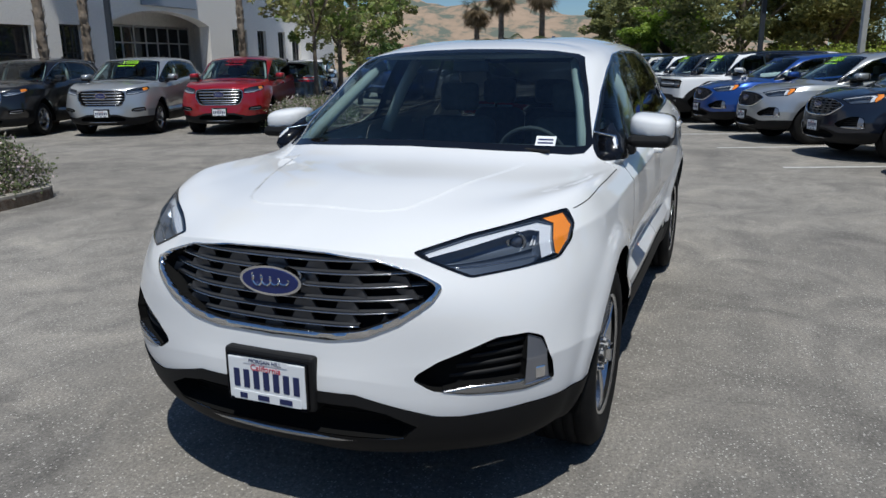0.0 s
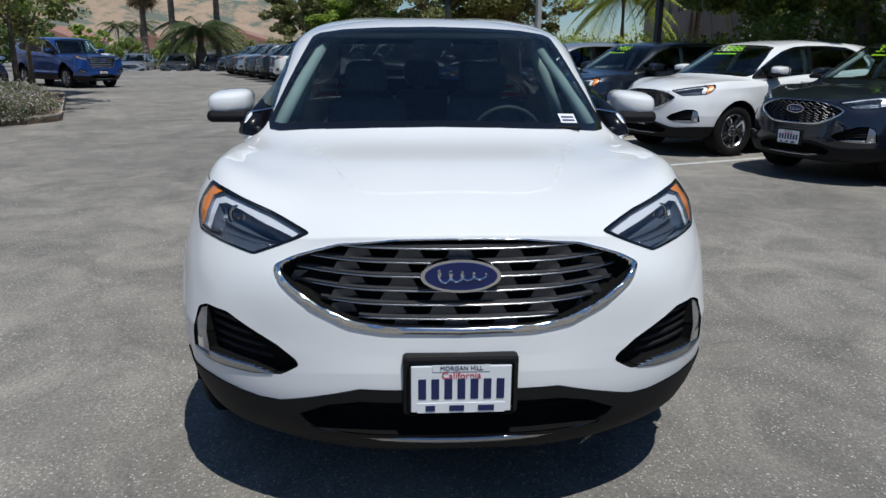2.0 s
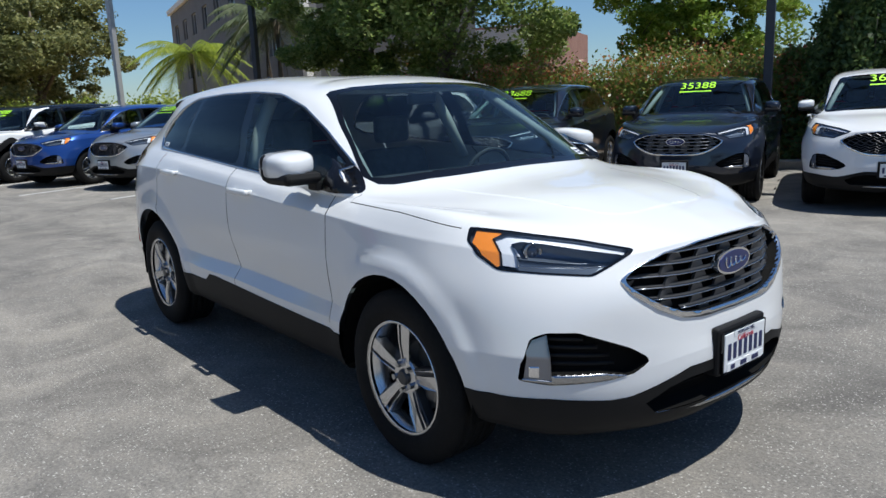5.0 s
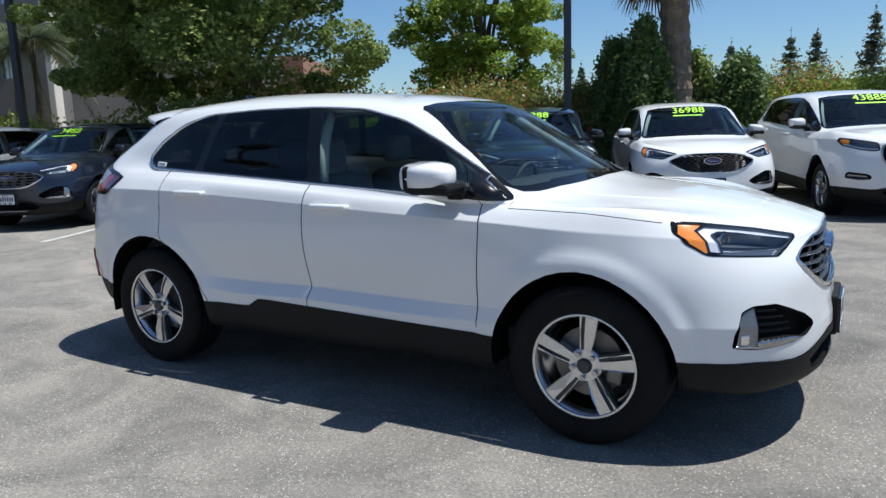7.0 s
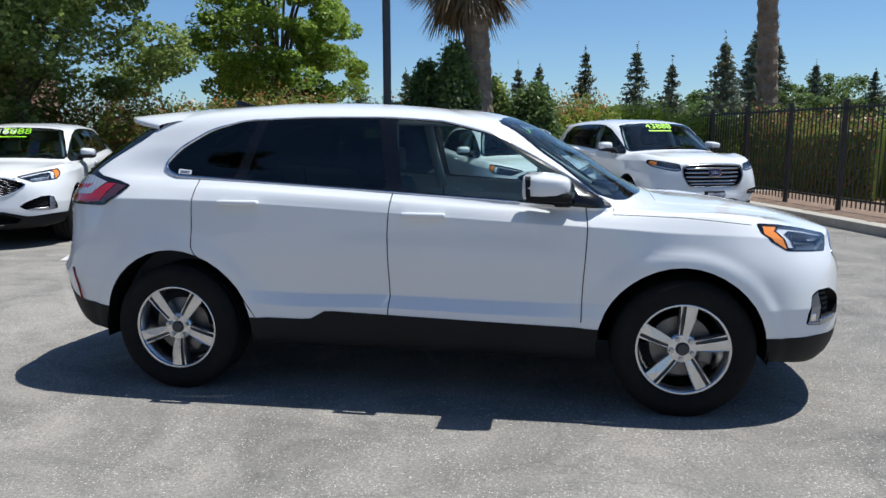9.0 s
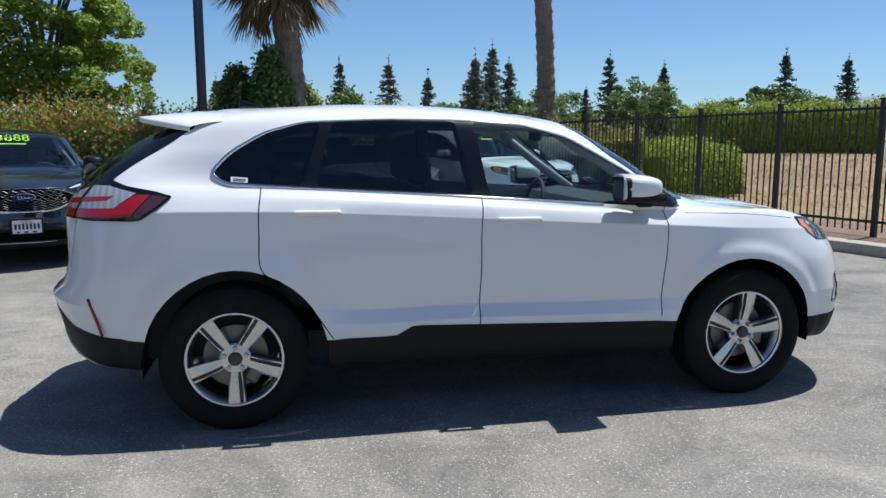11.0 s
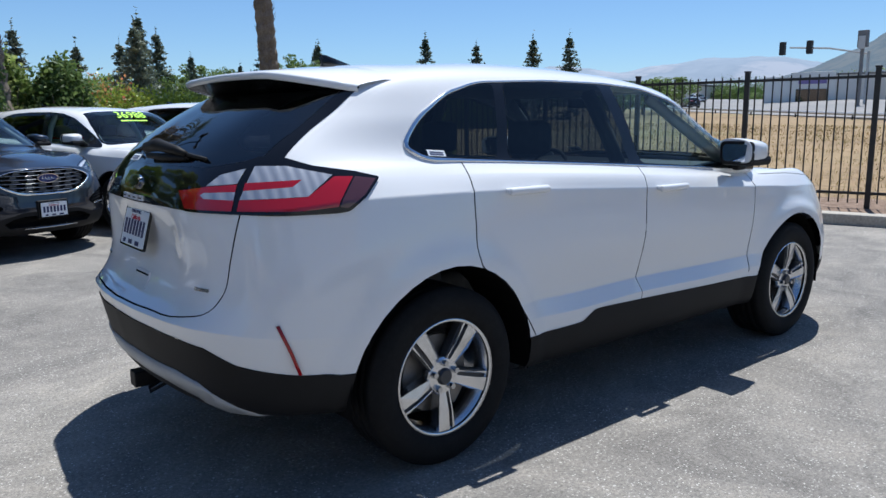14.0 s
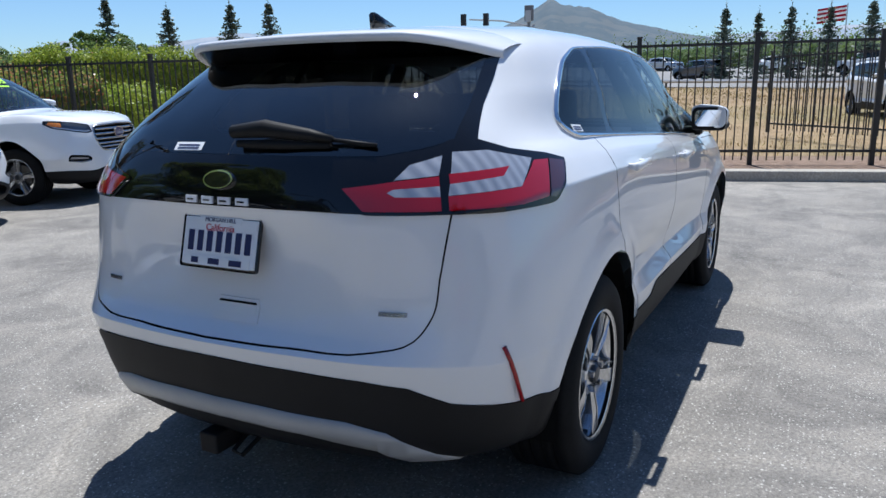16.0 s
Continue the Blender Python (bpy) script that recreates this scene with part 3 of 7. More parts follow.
# Front outlines by kind of car
FACES = {
    "bars": dict(grille=GRILLE, grille_in=GRILLE_IN, lamp=LAMP, lamp_in=LAMP_IN, drl=DRL, amber=AMBER, fog=FOG, fog_lamp=FOG_LAMP, fog_blade=FOG_BLADE, skirt_nose=SKIRT_NOSE, ahead=1.9),
    "wide": dict(
        grille=rounded([(-.06, .940), (.44, .928), (.515, .900), (.520, .80), (.44, .690), (.38, .668), (-.06, .662)], .03, 3),
        grille_in=rounded([(-.06, .928), (.43, .917), (.498, .893), (.502, .80), (.428, .700), (.375, .684), (-.06, .680)], .03, 3),
        lamp=rounded([(.525, .865), (.535, .935), (.70, .965), (.86, .992), (.888, .955), (.872, .905), (.74, .872), (.60, .856)], .015, 2),
        lamp_in=rounded([(.533, .871), (.542, .930), (.70, .958), (.855, .984), (.880, .953), (.866, .910), (.74, .878), (.602, .863)], .012, 2),
        drl=[(.545, .874), (.60, .868), (.74, .883), (.862, .914), (.868, .930), (.74, .900), (.60, .884), (.552, .890)],
        amber=[(.800, .968), (.852, .978), (.876, .952), (.866, .925), (.825, .918)],
        fog=rounded([(.62, .555), (.61, .60), (.66, .632), (.85, .655), (.875, .625), (.868, .570), (.74, .545)], .012, 2),
        fog_lamp=[(.66, .607), (.85, .628), (.862, .600), (.66, .585)],
        fog_blade=[(.63, .562), (.74, .551), (.862, .574), (.862, .582), (.74, .560), (.635, .570)], skirt_nose=SKIRT_NOSE, ahead=1.75),
    "boxy": dict(
        grille=rounded([(-.06, .928), (.84, .915), (.868, .895), (.868, .795), (.84, .778), (-.06, .770)], .02, 3),
        grille_in=rounded([(-.06, .922), (.835, .909), (.861, .891), (.861, .799), (.836, .784), (-.06, .776)], .02, 3),
        lamp=rounded([(.60, .900), (.82, .897), (.84, .88), (.84, .81), (.82, .795), (.60, .792)], .02, 3),
        lamp_in=rounded([(.61, .892), (.815, .889), (.832, .876), (.832, .814), (.816, .802), (.61, .800)], .02, 3),
        drl=[(.625, .862), (.82, .860), (.82, .838), (.625, .838)],
        amber=[(.800, .826), (.826, .826), (.826, .812), (.800, .810)],
        fog=[(.66, .54), (.66, .59), (.80, .60), (.80, .545)], fog_lamp=[(.69, .550), (.69, .582), (.76, .585), (.76, .552)],
        fog_blade=[(.67, .541), (.79, .546), (.79, .549), (.67, .545)],
        skirt_nose=[(-.06, .20), (-.06, .675), (.55, .672), (.62, .64), (.98, .62), (.98, .20)], ahead=1.6),
}
FACES["mesh"] = FACES["bars"]


def suv(name, label, colour, style="plain", fine=6, hero=False, group="", marks=None):
    """A five-door SUV with its wheels at z = 0, front towards +x, all its parts under one Empty."""
    F = FACES[style]
    car = thing(name, label, "car", group)
    rows = body_grid(fine)
    bm = bmesh.new()
    vs = [[bm.verts.new(p) for p in r] for r in rows]
    for i in range(len(vs) - 1):
        for j in range(len(vs[0]) - 1):
            q = (vs[i][j], vs[i][j + 1], vs[i + 1][j + 1], vs[i + 1][j])
            bm.faces.new(q)
    bmesh.ops.remove_doubles(bm, verts=bm.verts, dist=0.0008)
    bmesh.ops.recalc_face_normals(bm, faces=bm.faces)
    # outward
    probe = min(bm.faces, key=lambda f: (f.calc_center_median() - Vector((0, -.95, .8))).length)
    if probe.normal.y > 0:
        bmesh.ops.reverse_faces(bm, faces=bm.faces)
    bm.normal_update()
    # the centre line counts as smooth
    ref = bm.copy()
    ref.verts.ensure_lookup_table()
    ref.faces.ensure_lookup_table()
    ref.verts.index_update()
    skin_n = {v.index: (Vector((v.normal.x, 0, v.normal.z)).normalized() if abs(v.co.y) < 2e-3 else v.normal.copy()) for v in ref.verts}
    from_tree = BVHTree.FromBMesh(ref)

    side = lambda c: c.y < -0.5 and -2.2 < c.x < 2.2  # noqa: E731
    flank = lambda c: c.y < -0.3  # noqa: E731
    front = lambda c: c.x > 0.2  # noqa: E731
    nose = lambda c: c.x > 1.5  # noqa: E731
    tail = lambda c: c.x < -1.3  # noqa: E731
    lay = bm.faces.layers.int.new("zone")
    zones = ["body", "skirt", "trim", "glass_front", "glass_rear", "glass_quarter", "screen_black", "screen", "tail_black", "rear_glass", "tail_lamp", "grille", "lamp", "fog", "hood", "door_front", "door_rear", "gap", "tailgate", "void", "skid", "hood_crease", "hood_top", "grille_frame", "lamp_edge", "drl", "amber", "fog_lamp", "fog_blade", "tl_red", "tl_clear", "tl_tip", "mouth", "roof"]
    Z = {n: i for i, n in enumerate(zones)}

    def put(zone, poly, view, where, over=None):
        for f in region(bm, poly, view, where):
            if over is None or zones[f[lay]] in over:
                f[lay] = Z[zone]

    plain = ("body", "hood", "door_front", "door_rear", "tailgate")
    put("hood", HOOD_LINE + [(1.22, .50), (1.26, .25), (1.27, -.05)], "top", lambda c: c.x > 1.0 and c.z > .925)
    if fine > 3:
        put("hood_crease", HOOD_PANEL, "top", lambda c: c.x > 1.0 and c.z > .99, ("hood",))
        put("hood_top", HOOD_PANEL_IN, "top", lambda c: c.x > 1.0 and c.z > .99, ("hood_crease",))
    put("tailgate", [(-.05, .69)] + GATE_LINE + [(.70, 1.3), (-.05, 1.3)], "face", tail, ("body",))
    put("door_front", DOOR_FRONT, "side", side, ("body",))
    put("door_rear", DOOR_REAR, "side", side, ("body",))
    if fine > 3:
        g = 0.006
        put("gap", strip([(.905, 1.112)] + DOOR_FRONT[:17] , g), "side", side, plain)
        put("gap", strip(DOOR_REAR[:17], g), "side", side, plain)
        put("gap", strip(DOOR_REAR[19:], g), "side", side, plain)
        put("gap", strip(HOOD_GAP, .0032), "side", lambda c: c.y < -.7, plain)
        put("gap", strip(GATE_LINE, .0045), "face", tail, plain)
    put("skirt", SKIRT_SIDE, "side", lambda c: c.y < -.6 and -1.95 < c.x < 1.95)
    put("skirt", F["skirt_nose"], "face", lambda c: c.x > 1.75)
    put("mouth", [(-.05, .345), (-.05, .462), (.30, .460), (.40, .440), (.49, .395), (.44, .345)], "face", lambda c: c.x > 1.9, ("skirt",))
    put("skirt", SKIRT_TAIL, "face", lambda c: c.x < -1.7)
    put("skid", [(-.05, .500), (.2, .498), (.45, .482), (.56, .452), (.72, .325), (.62, .30), (.52, .385), (.3, .42), (-.05, .43)], "face", lambda c: c.x < -1.9)
    put("trim", GLASS_ALL, "side", lambda c: c.y < -.5 and c.z > 1.05 and c.x < 1.1)
    put("glass_front", GLASS_FRONT, "side", lambda c: c.y < -.5 and c.z > 1.05)
    put("glass_rear", GLASS_REAR, "side", lambda c: c.y < -.5 and c.z > 1.05)
    put("glass_quarter", GLASS_QUARTER, "side", lambda c: c.y < -.5 and c.z > 1.05)
    put("screen_black", WINDSCREEN, "face", lambda c: .2 < c.x < 1.4 and c.z > 1.1, ("body", "hood", "gap"))
    put("screen", WINDSCREEN_CLEAR, "face", lambda c: .2 < c.x < 1.4 and c.z > 1.1, ("screen_black",))
    put("tail_black", REAR_BLACK, "face", lambda c: c.x < -1.55, ("body", "tailgate", "gap"))
    put("rear_glass", REAR_GLASS, "face", lambda c: c.x < -1.55)
    rump = lambda c: c.x < -1.5 and c.z < 1.3  # noqa: E731
    put("tail_lamp", TAIL, "wrap", rump)
    if fine > 3:
        lampset = ("tail_lamp", "tl_clear")
        for poly, zone in ((TL_CLEAR_GATE, "tl_clear"), (TL_CLEAR_SLOT, "tl_clear"), (TL_CLEAR, "tl_clear"), (TL_RED_GATE, "tl_red"), (TL_RED, "tl_red"), (TL_RED_BAR, "tl_red"), (TL_TIP, "tl_tip")):
            put(zone, poly, "wrap", rump, lampset)
    put("grille_frame", F["grille"], "face", lambda c: c.x > F["ahead"])
    put("grille", F["grille_in"], "face", lambda c: c.x > F["ahead"])
    put("lamp_edge", F["lamp"], "face", lambda c: c.x > 1.55)
    put("lamp", F["lamp_in"], "face", lambda c: c.x > 1.55, ("lamp_edge",))
    put("drl", F["drl"], "face", lambda c: c.x > 1.55, ("lamp",))
    put("amber", F["amber"], "face", lambda c: c.x > 1.55, ("lamp",))
    put("fog", F["fog"], "face", lambda c: c.x > 1.7)
    put("fog_lamp", F["fog_lamp"], "face", lambda c: c.x > 1.7, ("fog",))
    put("fog_blade", F["fog_blade"], "face", lambda c: c.x > 1.7, ("fog",))
    if style == "boxy":
        # black arch cladding and roof
        put("skirt", arch(1.407, .372, .515, .10), "side", lambda c: c.y < -.6, ("body", "door_front", "door_rear"))
        put("skirt", arch(-1.41, .372, .53, .10), "side", lambda c: c.y < -.6, ("body", "door_front", "door_rear"))
        for f in bm.faces:
            c = f.calc_center_median()
            if zones[f[lay]] == "body" and c.z > 1.575 and c.x < .5:
                f[lay] = Z["roof"]
    put("void", arch(1.407, .372, .434, .10), "side", lambda c: c.y < -.6)
    put("void", arch(-1.41, .372, .456, .10), "side", lambda c: c.y < -.6)

    def peel(zone_names, push=0.0, rim=0.0, mirror=True):
        """A mesh of the faces of some zones, pushed along the skin's normal, both sides."""
        ids = {Z[z] for z in zone_names}
        fs = [f for f in bm.faces if f[lay] in ids]
        out = bmesh.new()
        made = {}
        for f in fs:
            loop = []
            for v in f.verts:
                if v not in made:
                    made[v] = out.verts.new(v.co)
                loop.append(made[v])
            try:
                out.faces.new(loop)
            except ValueError:
                pass
        normal = {}
        for v, w in made.items():
            co, nn, idx, _ = from_tree.find_nearest(v.co)
            tri = ref.faces[idx].verts
            ws = [1.0 / (1e-6 + (t.co - co).length) for t in tri]
            n = sum((skin_n[t.index] * k for t, k in zip(tri, ws)), Vector())
            normal[w] = n.normalized()
        if push:
            for w in made.values():
                w.co += normal[w] * push
                if abs(w.co.y) < 1e-3:
                    w.co.y = 0
        if rim:
            edge = [e for e in out.edges if e.is_boundary and not all(abs(v.co.y) < 2e-3 for v in e.verts)]
            r = bmesh.ops.extrude_edge_only(out, edges=edge)
            nv = [g for g in r["geom"] if isinstance(g, bmesh.types.BMVert)]
            source = {}
            for v in nv:
                old = [e.other_vert(v) for e in v.link_edges if e.other_vert(v) in normal]
                source[v] = normal[old[0]] if old else from_tree.find_nearest(v.co)[1]
            for v, way in source.items():
                v.co += way * rim
                normal[v] = Vector()
        return out, normal

    def flip(bm0):
        """The same mesh on the left side."""
        o = bm0.copy()
        for v in o.verts:
            v.co.y = -v.co.y
        bmesh.ops.reverse_faces(o, faces=o.faces)
        return o

    def skin(pname, zone_names, material, parent, lab="", push=0.0, rim=0.0, both=True, soft=True):
        """A part over the whole width, or one part on each side."""
        half, normal = peel(zone_names, push, rim)
        if not half.faces:
            half.free()
            return []
        obs = []
        if both:
            full = half
            left = flip(half)
            me_l = bpy.data.meshes.new("l")
            left.to_mesh(me_l)
            left.free()
            full.from_mesh(me_l)
            bpy.data.meshes.remove(me_l)
            bmesh.ops.remove_doubles(full, verts=[v for v in full.verts if abs(v.co.y) < 2e-3], dist=0.004)
            sets = [full]
        else:
            sets = [half, flip(half)]
        for s in sets:
            me = bpy.data.meshes.new(pname)
            s.to_mesh(me)
            s.free()
            me.polygons.foreach_set("use_smooth", [True] * len(me.polygons))
            if soft and not rim:
                ns = []
                for v in me.vertices:
                    p = Vector((v.co.x, -abs(v.co.y), v.co.z))
                    co, nn, idx, _ = from_tree.find_nearest(p)
                    tri = ref.faces[idx].verts
                    ws = [1.0 / (1e-6 + (t.co - co).length) for t in tri]
                    n = sum((skin_n[t.index] * k for t, k in zip(tri, ws)), Vector()).normalized()
                    if v.co.y > 0:
                        n.y = -n.y
                    ns.append(n)
                me.normals_split_custom_set_from_vertices(ns)
            obs.append(part(pname, me, material, parent, lab))
        return obs

    M = CAR_MATS
    side_rows = (-1, 1)
    skin("body", ["body"], colour, car)
    skin("hood", ["hood"], colour, car)
    skin("roof", ["roof"], M["trim"], car, "black roof")
    if fine > 3:
        lifted = [f for f in bm.faces if f[lay] == Z["hood_top"]]
        for v in {v for f in lifted for v in f.verts}:
            v.co.z += .0022
        skin("hood_panel", ["hood_top"], colour, car)
        skin("hood_crease", ["hood_crease"], colour, car, soft=False)
    skin("lower_cladding", ["skirt"], M["plastic"], car, "matt black plastic lower cladding", push=0.004)
    doors_f = skin("front_door", ["door_front"], colour, car, both=False)
    doors_r = skin("rear_door", ["door_rear"], colour, car, both=False)
    if fine > 3:
        skin("panel_gap", ["gap"], M["gap"], car, "dark shut lines between the panels", push=-0.005)[0]["kind"] = "stuff"
    skin("window_trim", ["trim"], M["trim"], car, "black window pillars", push=0.001, both=False)
    skin("front_side_window", ["glass_front"], M["glass"], car, "tinted front side window", both=False, push=0.002)
    skin("rear_side_window", ["glass_rear"], M["privacy"], car, "dark privacy glass", both=False, push=0.002)
    skin("quarter_window", ["glass_quarter"], M["privacy"], car, "dark privacy glass", both=False, push=0.002)
    skin("windscreen_border", ["screen_black"], M["gloss_black"], car, push=0.001)
    skin("windscreen", ["screen"], M["screen"], car, "clear windscreen", push=0.001)
    skin("tailgate", ["tailgate"], colour, car)
    skin("tailgate_panel", ["tail_black"], M["gloss_black"], car, "gloss black tailgate panel", push=0.002)
    skin("rear_window", ["rear_glass"], M["back_glass"], car, "dark tinted rear window", push=0.003)
    skin("rear_skid", ["skid"], M["skid"], car, "satin grey rear skid plate", push=0.010, rim=-0.02)
    lamps = skin("tail_lamp", ["tail_lamp"], M["gloss_black"] if fine > 3 else M["tail_lens"], car, "red and clear tail lamp in a dark housing", both=False, push=0.008)
    if fine > 3:
        for zone, pn, mm, lb in (("tl_red", "red_lens", M["red_glass"], "bright red lens bars"), ("tl_clear", "clear_lens", M["clear_ribs"], "ribbed clear lens"), ("tl_tip", "lens_tip", M["lens_tip"], "smoked lens tip")):
            tips = [skin(pn, [zone], mm, ob, lb, both=False, push=0.010) for ob in lamps[:1]]
            for ob in tips[0]:
                ob.parent = lamps[0] if sum(v.co.y for v in ob.data.vertices) < 0 else lamps[1]
    # recessed front openings
    skin("grille_recess", ["grille"], M["gap"], car, push=-0.055, rim=0.055)
    surround = skin("grille", ["grille_frame"], M["chrome"] if style in ("bars", "mesh") else M["trim"] if style == "boxy" else M["satin"], car, "bright chrome grille surround" if style != "boxy" else "black grille surround", push=0.006, rim=-0.02)[0]
    skin("mouth_recess", ["mouth"], M["gap"], car, "black lower air intake", push=-0.07, rim=0.07)
    heads = skin("headlamp", ["lamp"], M["lamp_inside"], car, "clear headlamp with amber corner", both=False, push=-0.045, rim=0.045)
    for zone, pn, mm, lb, deep in (("drl", "light_guide", M["silver"], "silver daytime light bracket", -.010), ("amber", "side_marker", M["amber"], "amber side reflector", -.004), ("lamp_edge", "lamp_border", M["gloss_black"], "black lamp border", .002)):
        for ob in skin(pn, [zone], mm, car, lb, both=False, push=deep):
            ob.parent = heads[0] if sum(v.co.y for v in ob.data.vertices) < 0 else heads[1]
    for ob in skin("headlamp_lens", ["lamp", "drl", "amber"], M["lens"], car, "clear lens", both=False, push=0.003):
        ob.parent = heads[0] if sum(v.co.y for v in ob.data.vertices) < 0 else heads[1]
    skin("fog_recess", ["fog"], M["gap"], car, "black fog lamp recess", both=False, push=-0.045, rim=0.045)
    skin("fog_lamp", ["fog_lamp"], M["fog_glass"], car, "clear upright fog lamp", both=False, push=-0.004)
    skin("fog_blade", ["fog_blade"], M["satin"], car, "satin blade under the fog lamp", both=False, push=0.003, rim=-0.02)
    bm.free()

    # wheel housings and floor
    for cx, r in ((1.405, .452), (-1.405, .472)):
        for sgn in side_rows:
            w = bmesh.new()
            rings = []
            for rr, y in ((r - .004, -.925), (r, -.90), (r, -.56), (.02, -.56)):
                rings.append([w.verts.new((cx + rr * math.cos(t), y * sgn, .372 + rr * math.sin(t))) for t in np.linspace(-.16, math.pi + .16, 22)])
            for a, b in zip(rings, rings[1:]):
                for k in range(21):
                    w.faces.new((a[k], a[k + 1], b[k + 1], b[k]))
            part("wheel_housing", w, M["gap"], car, "black wheel arch liner")
    pan = _boxed((-2.0, -.56, .30), (2.0, .56, .40))
    box(pan, (-.93, -.885, .306), (.93, .885, .345))
    part("underbody", pan, M["gap"], car, "dark floor pan")

    # wheels
    for k, cx in enumerate((1.425, -1.425)):
        for sgn in side_rows:
            wheel(car, Matrix.Translation((cx, .94 * sgn, .372)) @ (Matrix.Identity(4) if sgn < 0 else Matrix.Rotation(math.pi, 4, "Z")), M, style, fine, turn=(7 if k == 0 else 36) + (0 if sgn < 0 else 31))

    # mirrors
    for sgn in side_rows:
        mirror_cap = bmesh.new()
        flipm = Matrix.Diagonal((1, -sgn, 1, 1))
        bmesh.ops.create_uvsphere(mirror_cap, u_segments=20, v_segments=14, radius=1)
        for v in mirror_cap.verts:
            x, y, z = v.co
            e = 0.55
            x, y, z = (math.copysign(abs(c) ** e, c) for c in (x, y, z))
            if x < -0.2:
                x = -0.2
            v.co = (.700 + x * (.140 if x > 0 else .50) * (1 - .10 * (y + 1)) - abs(y) * .02, -.990 + y * .100, 1.226 + z * (.064 - .012 * max(0, x)) + y * .008)
        bmesh.ops.transform(mirror_cap, matrix=flipm, verts=mirror_cap.verts)
        cap = part("mirror", fix(mirror_cap), colour, car, "door mirror with body-coloured cap", smooth=True)
        b2 = bmesh.new()
        box(b2, (.606, -1.084, 1.142), (.835, -.892, 1.198), .024)
        box(b2, (.74, -.93, 1.108), (.83, -.82, 1.160), .012)
        bmesh.ops.transform(b2, matrix=flipm, verts=b2.verts)
        part("mirror_base", fix(b2), M["plastic"], cap, "black plastic mirror foot")
        b4 = bmesh.new()
        prism(b4, rounded([(-1.088, 1.150), (-.897, 1.150), (-.897, 1.278), (-1.088, 1.278)], .035), .600, .622, "x")
        for v in b4.verts:
            if v.co.x < .61:
                v.co.x -= max(0, v.co.z - 1.160) * .05
        bmesh.ops.transform(b4, matrix=flipm, verts=b4.verts)
        part("mirror_bezel", fix(b4), M["plastic"], cap, "black mirror bezel")
        b3 = bmesh.new()
        prism(b3, rounded([(-1.075, 1.168), (-.915, 1.168), (-.915, 1.262), (-1.075, 1.262)], .03), .593, .599, "x")
        for v in b3.verts:
            v.co.x -= (v.co.z - 1.168) * .05
        bmesh.ops.transform(b3, matrix=flipm, verts=b3.verts)
        part("mirror_glass", fix(b3), M["mirror"], cap, "mirror glass")

    # roof spoiler over a dark underside
    s, u = bmesh.new(), bmesh.new()
    top, low = [], []
    for j in range(25):
        k = -1 + 2 * j / 24
        y = .645 * k
        c = abs(k)
        x1 = -1.935 + .03 * c**2 + .275 * max(0, (c - .62) / .38) ** 2.2
        zt = 1.602 - .018 * c**2 - .045 * max(0, (c - .62) / .38) ** 2
        zr = 1.652 - .035 * c**2 - .046 * c**6
        x0 = -1.38 - .04 * c**4
        top.append([(x0, y, zr - .002), (x0 * .6 + x1 * .4, y, zr * .72 + zt * .28 + .004), (x0 * .25 + x1 * .75, y, zr * .3 + zt * .7 + .005), (x1 + .012, y, zt + .004), (x1, y, zt - .004), (x1 + .002, y, zt - .018), (x1 + .012, y, zt - .026)])
        low.append([(x1 + .012, y, zt - .026), (x1 + .05, y * .995, zt - .034), (max(x1 + .06, -1.74), y * .975, 1.525)])
    for b0, rows0 in ((s, top), (u, low)):
        gv = [[b0.verts.new(p) for p in q] for q in rows0]
        for a0, a1 in zip(gv, gv[1:]):
            for i in range(len(a0) - 1):
                b0.faces.new((a0[i], a0[i + 1], a1[i + 1], a1[i]))
    sp = part("roof_spoiler", fix(s), [colour], car, "body-coloured roof spoiler", smooth=True)
    part("spoiler_underside", fix(u), M["trim"], sp, "black spoiler underside", smooth=True)

    # door handles
    for d_list, hx, hz in ((doors_f, .05, 1.058), (doors_r, -1.0, 1.110)):
        for ob, sgn in zip(d_list, (1, -1)):
            h = bmesh.new()
            box(h, (hx - .120, -.992, hz - .0165), (hx + .120, -.964, hz + .0165), .0125)
            box(h, (hx - .115, -.972, hz - .012), (hx - .07, -.93, hz + .012), .006)
            box(h, (hx + .06, -.972, hz - .012), (hx + .115, -.93, hz + .012), .006)
            bmesh.ops.transform(h, matrix=Matrix.Diagonal((1, sgn, 1, 1)), verts=h.verts)
            part("door_handle", fix(h), colour, ob, smooth=True)

    def patch(pname, quad, axis, material, parent, lab="", push=.003, nu=5, nv=2, mirror_too=False):
        """A thin piece that lies on the skin: a quad in (y, z) from ahead or behind, in (x, z) from the side."""
        b = bmesh.new()
        grid = []
        for iv in range(nv + 1):
            line = []
            for iu in range(nu + 1):
                u, v = iu / nu, iv / nv
                p = [(1 - v) * ((1 - u) * quad[0][k] + u * quad[1][k]) + v * ((1 - u) * quad[3][k] + u * quad[2][k]) for k in (0, 1)]
                if axis == "side":
                    o, d, sg = Vector((p[0], -2, p[1])), Vector((0, 1, 0)), 1
                else:
                    sg = -1 if p[0] > 0 else 1
                    o, d = Vector((-3 if axis == "rear" else 3, -abs(p[0]), p[1])), Vector((1 if axis == "rear" else -1, 0, 0))
                hit = from_tree.ray_cast(o, d)
                q = hit[0] - d * push if hit[0] else o
                line.append(b.verts.new((q.x, q.y * sg, q.z)))
            grid.append(line)
        for r0, r1 in zip(grid, grid[1:]):
            for i in range(nu):
                b.faces.new((r0[i], r0[i + 1], r1[i + 1], r1[i]))
        fix(b)
